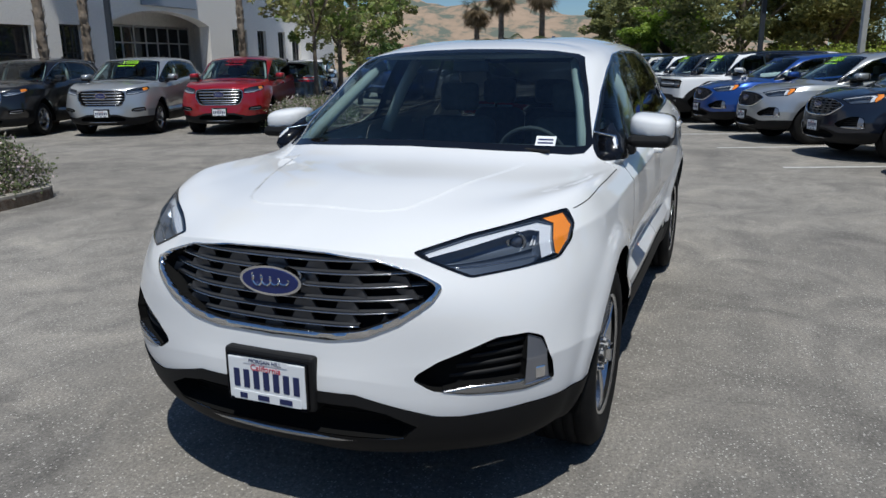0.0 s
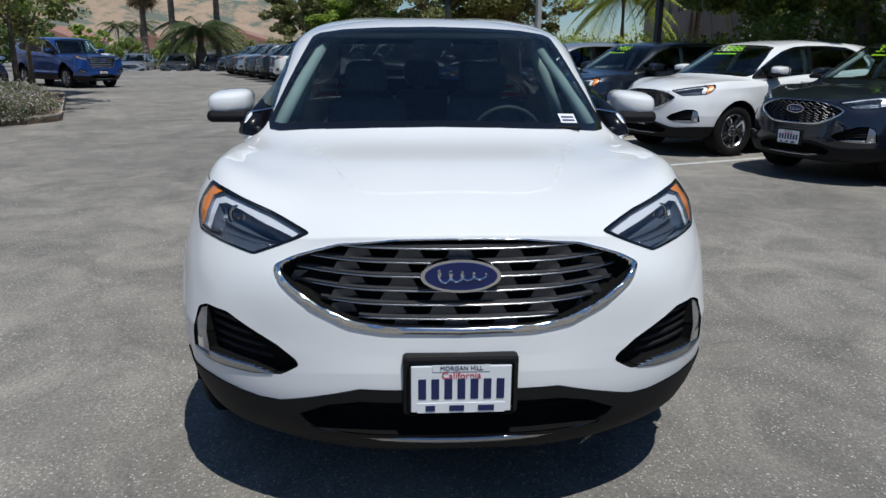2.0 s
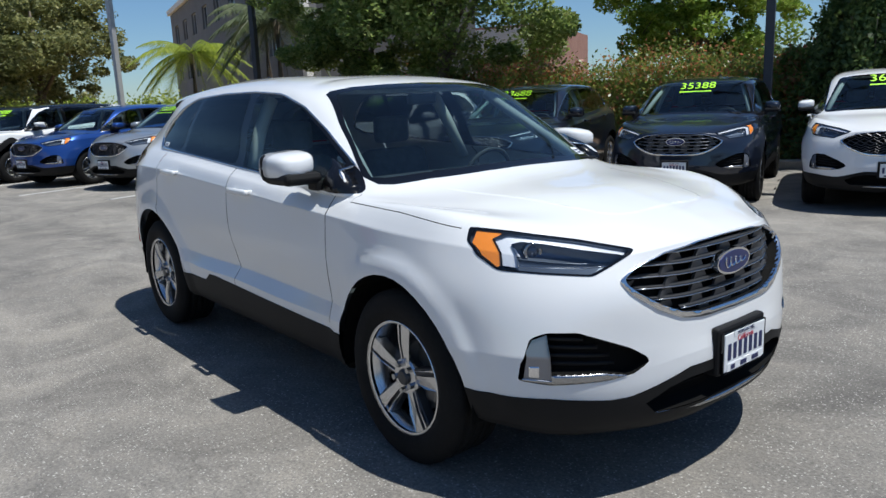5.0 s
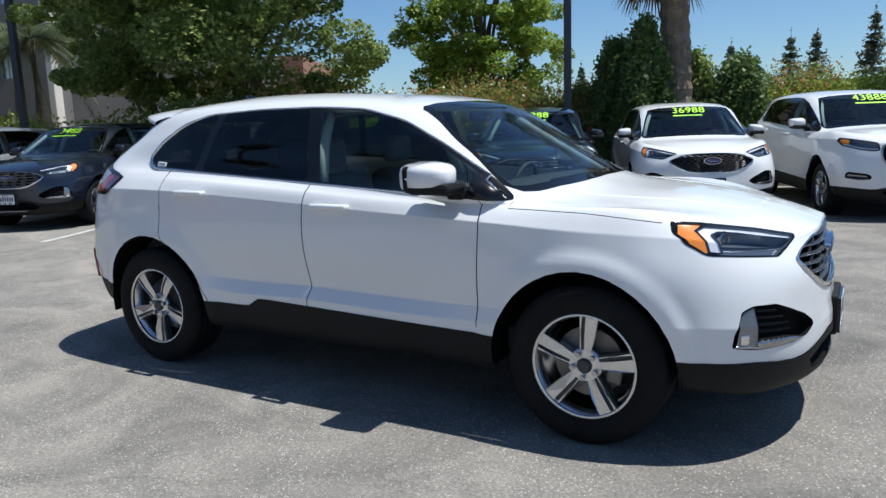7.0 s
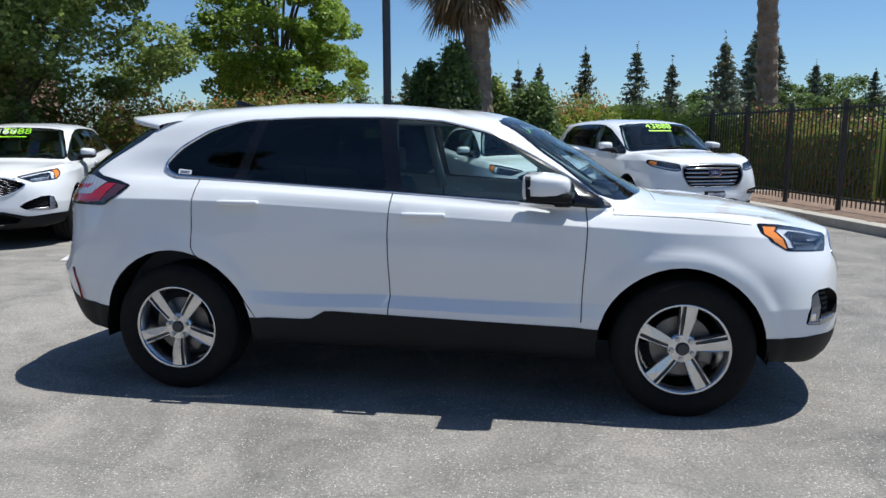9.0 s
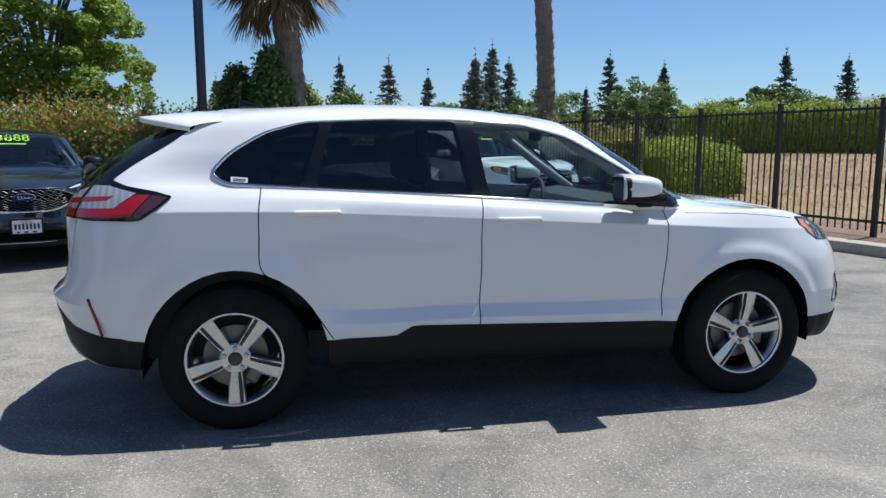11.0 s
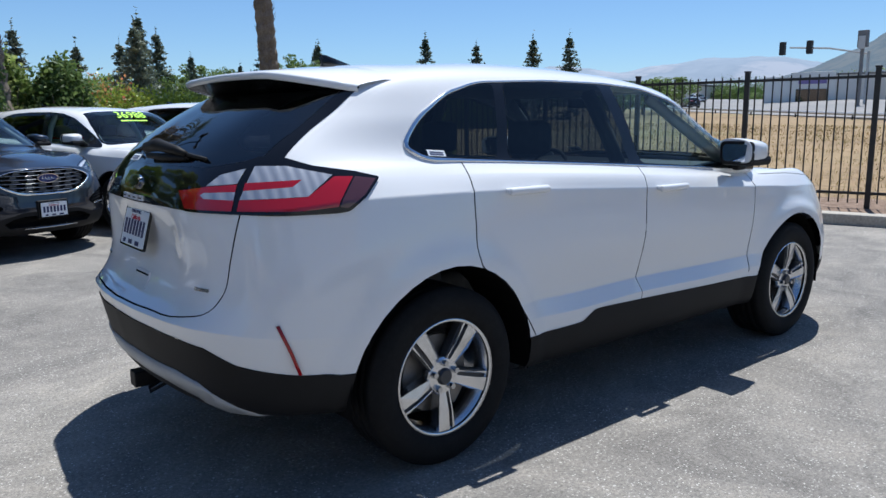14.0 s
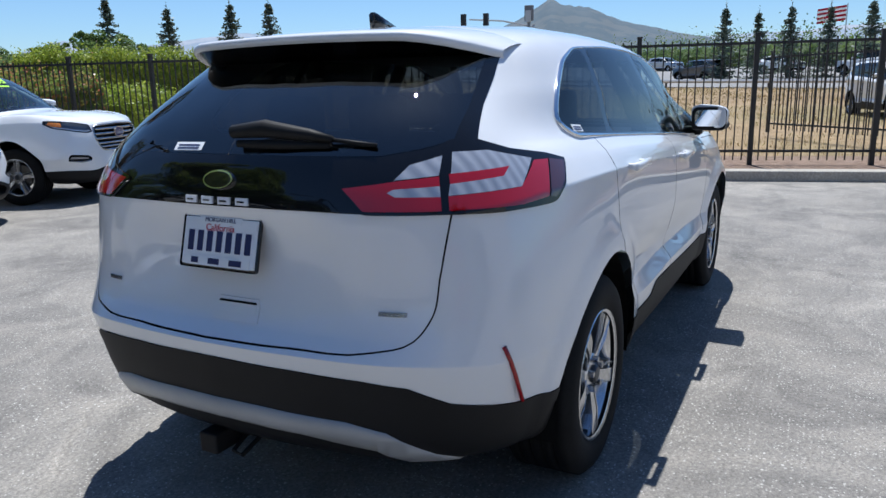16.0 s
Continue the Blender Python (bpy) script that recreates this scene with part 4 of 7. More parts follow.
        r = bmesh.ops.extrude_face_region(b, geom=list(b.faces))
        back = Vector((0, 1, 0)) if axis == "side" else Vector((1 if axis == "rear" else -1, 0, 0))
        for w in [g for g in r["geom"] if isinstance(g, bmesh.types.BMVert)]:
            w.co += back * push * 1.5
        return part(pname, fix(b), material, parent, lab)

    if hero:
        body_c = colour
        pull = patch("gate_pull", [(-.150, .742), (.036, .742), (.020, .806), (-.136, .806)], "rear", body_c, car, "tailgate pull", .005, 8, 3)
        patch("pull_slot", [(-.135, .770), (.022, .770), (.014, .796), (-.128, .796)], "rear", body_c, pull, "pull slot", .0065, 8, 2)
        patch("pull_shadow", [(-.131, .791), (.018, .791), (.015, .797), (-.128, .797)], "rear", M["gap"], pull, "", .008, 8, 1)
        patch("trim_badge", [(-.625, .800), (-.545, .800), (-.545, .812), (-.625, .812)], "rear", M["satin"], car, "small chrome badge of plain bars", .004)
        patch("maker_badge", [(.50, .798), (.57, .798), (.57, .810), (.50, .810)], "rear", M["satin"], car, "small chrome badge of plain bars", .004)
        for i in range(4):
            y = .128 - i * .068
            patch("badge_letter", [(y - .046, 1.094), (y, 1.094), (y, 1.116), (y - .046, 1.116)], "rear", M["silver"], car, "silver badge of plain bars", .008, 2, 1)
            patch("letter_hollow", [(y - .034, 1.102), (y - .008, 1.102), (y - .008, 1.107), (y - .034, 1.107)], "rear", M["gloss_black"], car, "", .0095, 2, 1)
        for nm, quad, ax in (("window_sticker", [(-1.42, 1.264), (-1.338, 1.258), (-1.338, 1.282), (-1.42, 1.288)], "side"), ("rear_window_sticker", [(.112, 1.248), (.236, 1.246), (.236, 1.270), (.112, 1.272)], "rear"), ("stock_card", [(.545, 1.172), (.625, 1.168), (.618, 1.203), (.538, 1.207)], "front")):
            st = patch(nm, quad, ax, M["plate"], car, "small white sticker with printed bars", .005)
            for k in range(2):
                q = [tuple(quad[0][c] * (1 - u) * (1 - v) + quad[1][c] * u * (1 - v) + quad[2][c] * u * v + quad[3][c] * (1 - u) * v for c in (0, 1)) for u, v in ((.12, .2 + .35 * k), (.88, .2 + .35 * k), (.88, .38 + .35 * k), (.12, .38 + .35 * k))]
                patch("print_bar", q, ax, M["navy_ink"], st, "", .0065, 4, 1)

    grille(car, M, style, surround)
    front_lamps(car, M, heads, style)
    rear_details(car, M, lamps, marks)
    cabin(car, M, hero)
    # window chrome
    for sgn in side_rows:
        c = bmesh.new()
        pts, thick = [], []
        k0 = max(range(len(GLASS_ALL)), key=lambda i: GLASS_ALL[i][0])
        for x, z in GLASS_ALL[k0:] + GLASS_ALL[:k0 + 1]:
            hit = from_tree.ray_cast(Vector((x, -2, z)), Vector((0, 1, 0)))
            if hit[0] and x < .97:
                pts.append(Vector((x, (hit[0].y - .001) * -sgn, z)))
                thick.append(.0055 + .0065 * ease(-1.0, -1.42, x))
        tube(c, pts, thick, 6)
        part("window_chrome", c, M["chrome"], car, "bright chrome window surround", smooth=True)
    ref.free()
    return car


def wheel(car, at, M, style, fine, turn=0):
    """A wheel whose face looks to -y, at its outer face's middle."""
    n = 56 if fine > 3 else 28
    root = part("wheel", tyre_mesh(n), M["tyre"], car, "road wheel", smooth=True, at=at @ Matrix.Rotation(radians(turn), 4, "Y"))
    key = ("rim", style, n)
    if key not in MESHES:
        r = bmesh.new()
        revolve(r, [(.232, .004), (.243, -.004), (.246, .006), (.240, .018), (.222, .032), (.215, .10), (.222, .17), (.21, .20)], n)
        MESHES[key] = mesh_of(fix(r), "rim")
        MESHES[key].materials.append(M["alloy"])
        MESHES[key].polygons.foreach_set("use_smooth", [True] * len(MESHES[key].polygons))
        g = bmesh.new()
        d = bmesh.new()
        for i in range(5):
            a = Matrix.Rotation(2 * math.pi * i / 5, 4, "Y")
            # machined blade, a dark groove beside it and a thin bright rib
            for poly, y0 in (([(-.010, .050), (.019, .050), (.037, .150), (.040, .238), (-.018, .238), (-.014, .15)], .008), ([(-.030, .056), (-.024, .056), (-.030, .15), (-.036, .237), (-.047, .237), (-.037, .15)], .010)):
                vs = prism(g, poly, y0, .060)
                for v in vs:
                    r0 = math.hypot(v.co.x, v.co.z)
                    v.co.y += .020 * max(0, 1 - (r0 - .05) / .12) ** 1.5 if r0 < .17 else 0
                bmesh.ops.transform(g, matrix=a, verts=vs)
            vs = prism(d, [(-.036, .052), (.020, .052), (.042, .236), (-.050, .236)], .026, .066)
            bmesh.ops.transform(d, matrix=a, verts=vs)
        revolve(d, [(.001, .034), (.050, .030), (.068, .036), (.074, .055), (.06, .10)], 24)
        revolve(g, [(.036, .021), (.072, .023), (.080, .030), (.082, .045)], 24)
        MESHES[key + ("s",)] = mesh_of(fix(g), "spokes")
        MESHES[key + ("s",)].materials.append(M["alloy"])
        MESHES[key + ("d",)] = mesh_of(fix(d), "spoke_pocket")
        MESHES[key + ("d",)].materials.append(M["alloy_dark"])
        h = bmesh.new()
        for i in range(5):
            t = 2 * math.pi * (i + .5) / 5
            x, z = .057 * math.sin(t), .057 * math.cos(t)
            bar(h, (x, .040, z), (x, .002, z), .0150, .0125, 6)
        MESHES[key + ("n",)] = mesh_of(fix(h), "nut_ring")
        MESHES[key + ("n",)].materials.append(M["satin"])
        c = bmesh.new()
        revolve(c, [(.001, .004), (.028, .005), (.034, .012), (.036, .040)], 20)
        MESHES[key + ("c",)] = mesh_of(fix(c), "centre_cap")
        MESHES[key + ("c",)].materials.append(M["alloy_dark"])
        k = bmesh.new()
        revolve(k, [(.06, .085), (.162, .085), (.162, .105), (.06, .105)], 36)
        box(k, (.085, .06, -.075), (.165, .13, .075), .015)
        MESHES[key + ("b",)] = mesh_of(fix(k), "brake")
        MESHES[key + ("b",)].materials.append(M["brake"])
    rim = part("rim", MESHES[key], None, root, "five-spoke machined alloy rim")
    part("spoke_set", MESHES[key + ("s",)], None, root)
    part("spoke_pocket", MESHES[key + ("d",)], None, root, "dark grey spoke pockets")
    part("nut_ring", MESHES[key + ("n",)], None, root, "ring of chrome wheel nuts")["kind"] = "stuff"
    part("centre_cap", MESHES[key + ("c",)], None, root)
    part("brake", MESHES[key + ("b",)], None, root, "steel brake disc")
    return root


def tyre_mesh(n):
    key = ("tyre", n)
    if key not in MESHES:
        t = bmesh.new()
        prof = [(.236, .02), (.250, -.002), (.285, -.012), (.318, -.012), (.345, -.004), (.362, .012)]
        y = .020
        for i in range(5):
            prof += [(.3705, y), (.3715, y + .034), (.3635, y + .036), (.3635, y + .041)]
            y += .043
        prof += [(.362, .235), (.335, .25), (.25, .245), (.236, .22)]
        revolve(t, prof, n)
        MESHES[key] = mesh_of(fix(t), "tyre")
    return MESHES[key]


def mirror_y(bm):
    """Adds the mirror image across the centre line."""
    o = bm.copy()
    for v in o.verts:
        v.co.y = -v.co.y
    me = bpy.data.meshes.new("t")
    o.to_mesh(me)
    o.free()
    bm.from_mesh(me)
    bpy.data.meshes.remove(me)
    return bm


def face_x(y):
    """How far ahead the front face stands at the distance y from the centre line."""
    y = abs(y)
    return 2.352 - 0.055 * (y / .28) ** 2 * .3 - 0.08 * max(0, (y - .25) / .3) ** 1.6


def grille(car, M, style, root):
    half = {.922: .365, .880: .475, .838: .535, .796: .485, .754: .415, .712: .30}
    if style == "boxy":
        for z in (.815, .848, .880):
            g = bmesh.new()
            tube(g, [(face_x(y) - .030 - .25 * max(0, abs(y) - .55), y, z) for y in np.linspace(-.58, .58, 21)], .010 if z != .848 else .015, 6)
            part("grille_bar", g, M["bar_grey"] if z != .848 else M["silver"], root, "plain bar across the grille", smooth=True)
    elif style == "wide":
        for z, w in ((.885, .46), (.840, .475), (.795, .47), (.750, .44), (.712, .40)):
            g = bmesh.new()
            tube(g, [(face_x(y) - .018 + (.8 - z) * .08, y, z) for y in np.linspace(-w, w, 17)], .0125, 6)
            part("grille_bar", g, M["satin"], root, "satin silver grille bar", smooth=True)
    elif style == "mesh":
        g = bmesh.new()
        rows = 9
        for i in range(rows):
            z = .685 + i * .028
            w = np.interp(z, [.66, .70, .75, .80, .85, .90, .94], [.25, .36, .46, .53, .55, .47, .32])
            pts = []
            k = int(w * 2 / .045)
            for j in range(k + 1):
                y = -w + 2 * w * j / k
                pts.append((face_x(y) - .012 + (.8 - z) * .10, y, z + (.014 if (j + i) % 2 else -.010)))
            if len(pts) > 1:
                tube(g, pts, .006, 4)
        part("grille_mesh", g, M["chrome_dark"], root, "dark honeycomb grille mesh")
    else:
        for z, w in half.items():
            g, lip = bmesh.new(), bmesh.new()
            pts = [(face_x(y) - .020 + (.8 - z) * .10, y, z + .010 * (y / .5) ** 2) for y in np.linspace(-w, w, 19)]
            a = [g.verts.new((x - .014, y, zz + .008)) for x, y, zz in pts]
            b = [g.verts.new((x, y, zz + .003)) for x, y, zz in pts]
            b2 = [g.verts.new((x - .002, y, zz - .005)) for x, y, zz in pts]
            c = [g.verts.new((x - .03, y, zz - .009)) for x, y, zz in pts]
            for i in range(len(pts) - 1):
                for p0, p1 in ((a, b), (b, b2), (b2, c), (c, a)):
                    g.faces.new((p0[i], p0[i + 1], p1[i + 1], p1[i]))
            gb = part("grille_bar", fix(g), M["bar_grey"], root, "dark grey grille bar with a bright edge", smooth=False)
            tube(lip, [(x + .001, y, zz - .004) for x, y, zz in pts], .0032, 5)
            part("bar_edge", lip, M["satin"], root, "thin satin chrome edge", smooth=True)
        # dark grey tabs between the bars
        t = bmesh.new()
        zs = sorted(half)
        for i, z in enumerate(zs):
            zz = z - .021
            w = half[z] - .02
            y = -w if i % 2 else -w + .075
            while y < w:
                y1 = min(y + .09, w)
                ym = (y + y1) / 2
                vs = prism(t, [(y, zz - .016), (y1, zz - .016), (y1 - .018, zz + .014), (y + .018, zz + .014)], -.012, 0, "x")
                for v in vs:
                    v.co.x += face_x(ym) - .030 + (.8 - zz) * .1
                y += .15
        part("tab_insert", fix(t), M["bar_grey"], root, "dark grey grille tabs")["kind"] = "stuff"
    if style == "boxy":
        return
    e = bmesh.new()
    pts = [(.118 * math.cos(t), .050 * math.sin(t)) for t in np.linspace(0, 2 * math.pi, 40, endpoint=False)]
    prism(e, pts, 2.322, 2.350, "x")
    for v in e.verts:
        v.co.z += .845
        v.co.x += .004
    em = part("emblem", fix(e), M["chrome"], car, "oval emblem with a chrome rim")
    e = bmesh.new()
    prism(e, [(y * .9, z * .84) for y, z in pts], 2.34, 2.3565, "x")
    for v in e.verts:
        v.co.z += .845
    part("emblem_field", fix(e), M["blue"], em, "blue oval field")
    e = bmesh.new()
    tube(e, [(2.3575, -.072 + .144 * k / 48 + .010 * math.cos(k * .56), .846 + .018 * math.sin(k * .56) * (1.25 - k / 60)) for k in range(49)], .0032, 5)
    part("emblem_bar", e, M["chrome"], em, "plain silver stroke")
    # mouth under the plate
    d = bmesh.new()
    for z in (.372, .405, .437):
        tube(d, [(2.310 - .062 * (y / .5) ** 2 + (z - .4) * .45, y, z) for y in np.linspace(-.42, .42, 15)], .006, 5)
    part("intake_insert", d, M["gap"], car, "black lower air intake slats")
    d = bmesh.new()
    tube(d, [(2.366 - .060 * (y / .5) ** 2 - .050 * (y / .5) ** 4, y, .325 + .012 * (y / .5) ** 2) for y in np.linspace(-.52, .52, 19)], .011, 6)
    part("lip_trim", d, M["satin"], car, "satin lip under the bumper", smooth=True)


def front_lamps(car, M, heads, style):
    for ob, sgn in zip(heads if style in ("bars", "mesh") else (), (1, -1)):
        f = Matrix.Diagonal((1, sgn, 1, 1))
        at = Matrix.Translation((1.972, -.712, .945)) @ Matrix.Rotation(radians(62), 4, "Z")
        b = bmesh.new()
        revolve(b, [(.024, -.002), (.031, -.006), (.036, 0), (.037, .03)], 24, at)
        bmesh.ops.transform(b, matrix=f, verts=b.verts)
        ring = part("projector_ring", fix(b), M["satin"], ob, "satin projector ring", smooth=True)
        b = bmesh.new()
        revolve(b, [(.001, -.010), (.012, -.008), (.022, -.001), (.028, .01)], 20, at)
        bmesh.ops.transform(b, matrix=f, verts=b.verts)
        part("projector", fix(b), M["lens_ball"], ring, "round projector lens", smooth=True)
        b = bmesh.new()
        for i in range(3):
            prism(b, [(.752 + i * .009, .930), (.757 + i * .009, .930), (.762 + i * .006, .972), (.758 + i * .006, .972)], 0, .012, "x")
        for v in b.verts:
            v.co = (v.co.x + 2.115 - (v.co.y - .60) * 1.02 - (v.co.z - .9) * .75, -v.co.y, v.co.z)
        bmesh.ops.transform(b, matrix=f, verts=b.verts)
        part("reflector_insert", fix(b), M["silver"], ob, "silver reflector fins")["kind"] = "stuff"
        b = bmesh.new()
        tube(b, [(2.190 - .95 * (y - .57) - 1.05 * max(0, y - .72) ** 1.3, -y, .898 - .10 * (y - .57) if y < .63 else .892 + .06 * (y - .63)) for y in np.linspace(.57, .83, 14)], .0035, 5)
        bmesh.ops.transform(b, matrix=f, verts=b.verts)
        part("lamp_lip", b, M["satin"], ob, "bright lower lamp edge", smooth=True)
    if style in ("boxy", "wide"):
        return
    for sgn in (1, -1):
        f = Matrix.Diagonal((1, sgn, 1, 1))
        b = bmesh.new()
        box(b, (-.004, -.020, -.022), (.008, .020, .022), .006, Matrix.Translation((2.082, -.830, .548)) @ Matrix.Rotation(radians(-50), 4, "Z"))
        bmesh.ops.transform(b, matrix=f, verts=b.verts)
        part("fog_bulb", fix(b), M["chrome"], car, "square fog lamp bulb")
        b = bmesh.new()
        for i in range(4):
            z = .545 + i * .030
            tube(b, [(2.262 - .25 * (y - .5) - 1.5 * max(0, y - .56) ** 2 - .02, -y, z + (y - .5) * .10) for y in np.linspace(.545 + i * .045, .785, 7)], .009, 5)
        bmesh.ops.transform(b, matrix=f, verts=b.verts)
        part("fog_insert", b, M["plastic"], car, "ribbed black fog lamp insert", smooth=True)


def plate(car, M, at, name="number_plate", frame_only=False):
    root = part(name, fix(_boxed((-.156, -.083, 0), (.156, .083, .008), .01)), M["gloss_black"], car, "number plate in a dealer frame", at=at)
    b = _boxed((-.148, -.073, .004), (.148, .075, .011), .003)
    part("plate_sheet", b, M["plate"], root, "white number plate")
    b = bmesh.new()
    for i in range(7):
        x = -.115 + i * .0385
        box(b, (x - .0115, -.030, .0105), (x + .0115, .034, .0125), .002)
    part("plate_writing", b, M["navy_ink"], root, "dark blue bars of writing")["kind"] = "stuff"
    b = bmesh.new()
    for i in range(3):
        w = (.028, .044, .048)[i]
        x = (-.105, -.035, .05)[i]
        box(b, (x - .0, -.068, .0125), (x + w, -.050, .0145))
    part("frame_writing", b, M["navy_ink"], root, "dark bars of writing on the frame")["kind"] = "stuff"
    b = bmesh.new()
    box(b, (-.13, -.074, .011), (.13, -.043, .0128))
    box(b, (-.085, .058, .011), (.085, .078, .0128))
    part("frame_strip", b, M["plate"], root, "white strip of the dealer frame")
    if not frame_only:
        lettering("MORGAN HILL", .019, "frame_town", M["navy_ink"], root, pose(0, .068, .0132))
        lettering("California", .030, "plate_state", M["red_ink"], root, pose(0, .044, .0115))
    return root


def _boxed(lo, hi, bevel=0.0):
    b = bmesh.new()
    box(b, lo, hi, bevel)
    return b


def rear_details(car, M, lamps, marks):
    plate(car, M, Matrix.Translation((2.402, 0, .515)) @ Matrix(((0, 0, 1, 0), (1, 0, 0, 0), (0, 1, 0, 0), (0, 0, 0, 1))), "front_plate")
    h = bmesh.new()
    box(h, (2.33, -.172, .425), (2.400, .172, .615), .012)
    part("plate_holder", h, M["plastic"], car, "black plate holder")
    tilt = Matrix.Rotation(radians(-15), 4, "X")
    plate(car, M, Matrix.Translation((-2.318, 0, .972)) @ Matrix(((0, 0, -1, 0), (-1, 0, 0, 0), (0, 1, 0, 0), (0, 0, 0, 1))) @ tilt, "rear_plate")
    # dark tailgate strip details
    e = bmesh.new()
    pts = [(.058 * math.cos(t), .027 * math.sin(t)) for t in np.linspace(0, 2 * math.pi, 32, endpoint=False)]
    prism(e, pts, -2.312, -2.28, "x")
    for v in e.verts:
        v.co.x += v.co.z * .53
        v.co.z += 1.168
    em = part("rear_emblem", fix(e), M["chrome"], car, "oval emblem with a chrome rim")
    e = bmesh.new()
    prism(e, [(y * .88, z * .82) for y, z in pts], -2.3145, -2.29, "x")
    for v in e.verts:
        v.co.x += v.co.z * .53
        v.co.z += 1.168
    part("rear_emblem_field", fix(e), M["gloss_black"], em)
    # rear wiper
    b = bmesh.new()
    tube(b, [(-2.262, -.03, 1.306), (-2.252, -.15, 1.316), (-2.236, -.30, 1.298), (-2.226, -.37, 1.285)], [.020, .027, .018, .011], 8)
    tube(b, [(-2.222, -.36, 1.285), (-2.196, -.50, 1.268)], .007, 6)
    tube(b, [(-2.264, -.05, 1.272), (-2.250, -.20, 1.270), (-2.226, -.36, 1.268)], [.012, .016, .010], 6)
    part("rear_wiper", b, M["plastic"], car, "black rear wiper", smooth=True)
    # lower silver band and tow hitch
    b = bmesh.new()
    box(b, (-2.36, .058, .265), (-2.05, .132, .335), .006)
    part("tow_hitch", b, M["plastic"], car, "black tow hitch receiver")
    b = bmesh.new()
    tube(b, [(-2.22, .04, .30), (-2.31, .035, .265), (-2.32, -.01, .262), (-2.22, -.02, .30)], .008, 6)
    part("hitch_loop", b, M["plastic"], car)
    # roof aerial
    b = bmesh.new()
    prism(b, [(-1.20, 1.655), (-1.42, 1.645), (-1.425, 1.715), (-1.40, 1.715)], -.014, .014, "y")
    bmesh.ops.bevel(b, geom=list(b.edges), offset=.006, segments=2, affect="EDGES")
    part("roof_aerial", fix(b), M["gloss_black"], car, "black shark-fin aerial", smooth=True)
    # red rear side reflectors
    for sgn in (1, -1):
        b = bmesh.new()
        tube(b, [(-2.118, -.855 * sgn, .697), (-2.101, -.867 * sgn, .650), (-2.082, -.875 * sgn, .600), (-2.053, -.885 * sgn, .512)], .007, 6)
        part("side_reflector", b, M["red_lens"], car, "slim red reflector", smooth=True)


def cabin(car, M, hero):
    b = bmesh.new()
    prism(b, [(1.15, .95), (1.10, 1.10), (.86, 1.145), (.62, 1.12), (.52, .98), (.50, .80), (1.0, .78)], -.74, .74)
    part("dashboard", fix(b), M["cabin"], car, "dark dashboard")
    b = bmesh.new()
    prism(b, [(1.0, .34), (-1.9, .34), (-2.0, .95), (-1.3, .95), (-1.25, .45), (1.0, .45)], -.72, .72)
    part("cabin_floor", fix(b), M["cabin"], car)
    for x, y in ((.05, -.38), (.05, .38), (-.95, -.42), (-.95, .42), (-.95, 0)):
        s = bmesh.new()
        w = .25 if x > 0 else .2
        box(s, (x - .27, y - w, .55), (x + .27, y + w, .72), .05)
        box(s, (x - .42, y - w, .60), (x - .24, y + w, 1.20), .06, Matrix.Translation((x - .3, 0, .6)) @ Matrix.Rotation(radians(-12), 4, "Y") @ Matrix.Translation((-x + .3, 0, -.6)))
        box(s, (x - .50, y - .13, 1.22), (x - .40, y + .13, 1.40), .035)
        part("seat", s, M["seat"], car, "black seat with a headrest", smooth=True)
    s = bmesh.new()
    pts = [(.56 + .05 * math.sin(t), .38 + .18 * math.cos(t), 1.03 + .17 * math.sin(t)) for t in np.linspace(0, 2 * math.pi, 24, endpoint=False)]
    tube(s, pts, .014, 6, True)
    tube(s, [(.56, .22, 1.03), (.60, .38, 1.02), (.56, .54, 1.03)], .016, 6)
    tube(s, [(.60, .38, 1.02), (.52, .38, .88)], .02, 6)
    part("steering_wheel", s, M["cabin"], car, "black steering wheel", smooth=True)
    b = bmesh.new()
    box(b, (.43, -.10, 1.475), (.46, .10, 1.535), .015)
    part("inner_mirror", b, M["cabin"], car)
    for sgn in (1, -1):
        b = bmesh.new()
        tube(b, [(.98, .735 * sgn, 1.12), (.68, .655 * sgn, 1.315), (.38, .555 * sgn, 1.52)], [.034, .032, .030], 6)
        part("pillar_lining", b, M["lining"], car, "light grey pillar lining", smooth=True)
        b = bmesh.new()
        tube(b, [(-.13, .80 * sgn, 1.10), (-.18, .70 * sgn, 1.36), (-.2, .60 * sgn, 1.54)], .038, 6)
        part("pillar_lining", b, M["lining"], car, smooth=True)
    b = bmesh.new()
    prism(b, [(.36, 1.565), (.1, 1.60), (-.6, 1.612), (-1.4, 1.58), (-1.4, 1.56), (.36, 1.545)], -.58, .58)
    part("headliner", fix(b), M["lining"], car, "light grey headliner")
    b = bmesh.new()
    tube(b, [(1.16, .15, 1.165), (1.12, -.15, 1.170), (1.09, -.45, 1.165)], .009, 5)
    tube(b, [(1.17, .62, 1.150), (1.14, .25, 1.170), (1.13, .0, 1.172)], .009, 5)
    part("windscreen_wiper", b, M["plastic"], car, "black windscreen wipers", smooth=True)


MESHES = {}

# ---- the place: directions of the parking rows ----
ROW_E = Vector((.925, .38, 0)).normalized()
ROW_N = Vector((-ROW_E.y, ROW_E.x, 0))
ROW_O = Vector((-7.6, 1.95, 0))
ROW_YAW = math.degrees(math.atan2(-ROW_N.y, -ROW_N.x))
EDGE_N = Vector((-.256, .967, 0)).normalized()
EDGE_E = Vector((EDGE_N.y, -EDGE_N.x, 0))
EDGE_O = Vector((7.40, 0, 0))


def row_at(s, d, z=0.0):
    return ROW_O + ROW_E * s + ROW_N * d + Vector((0, 0, z))


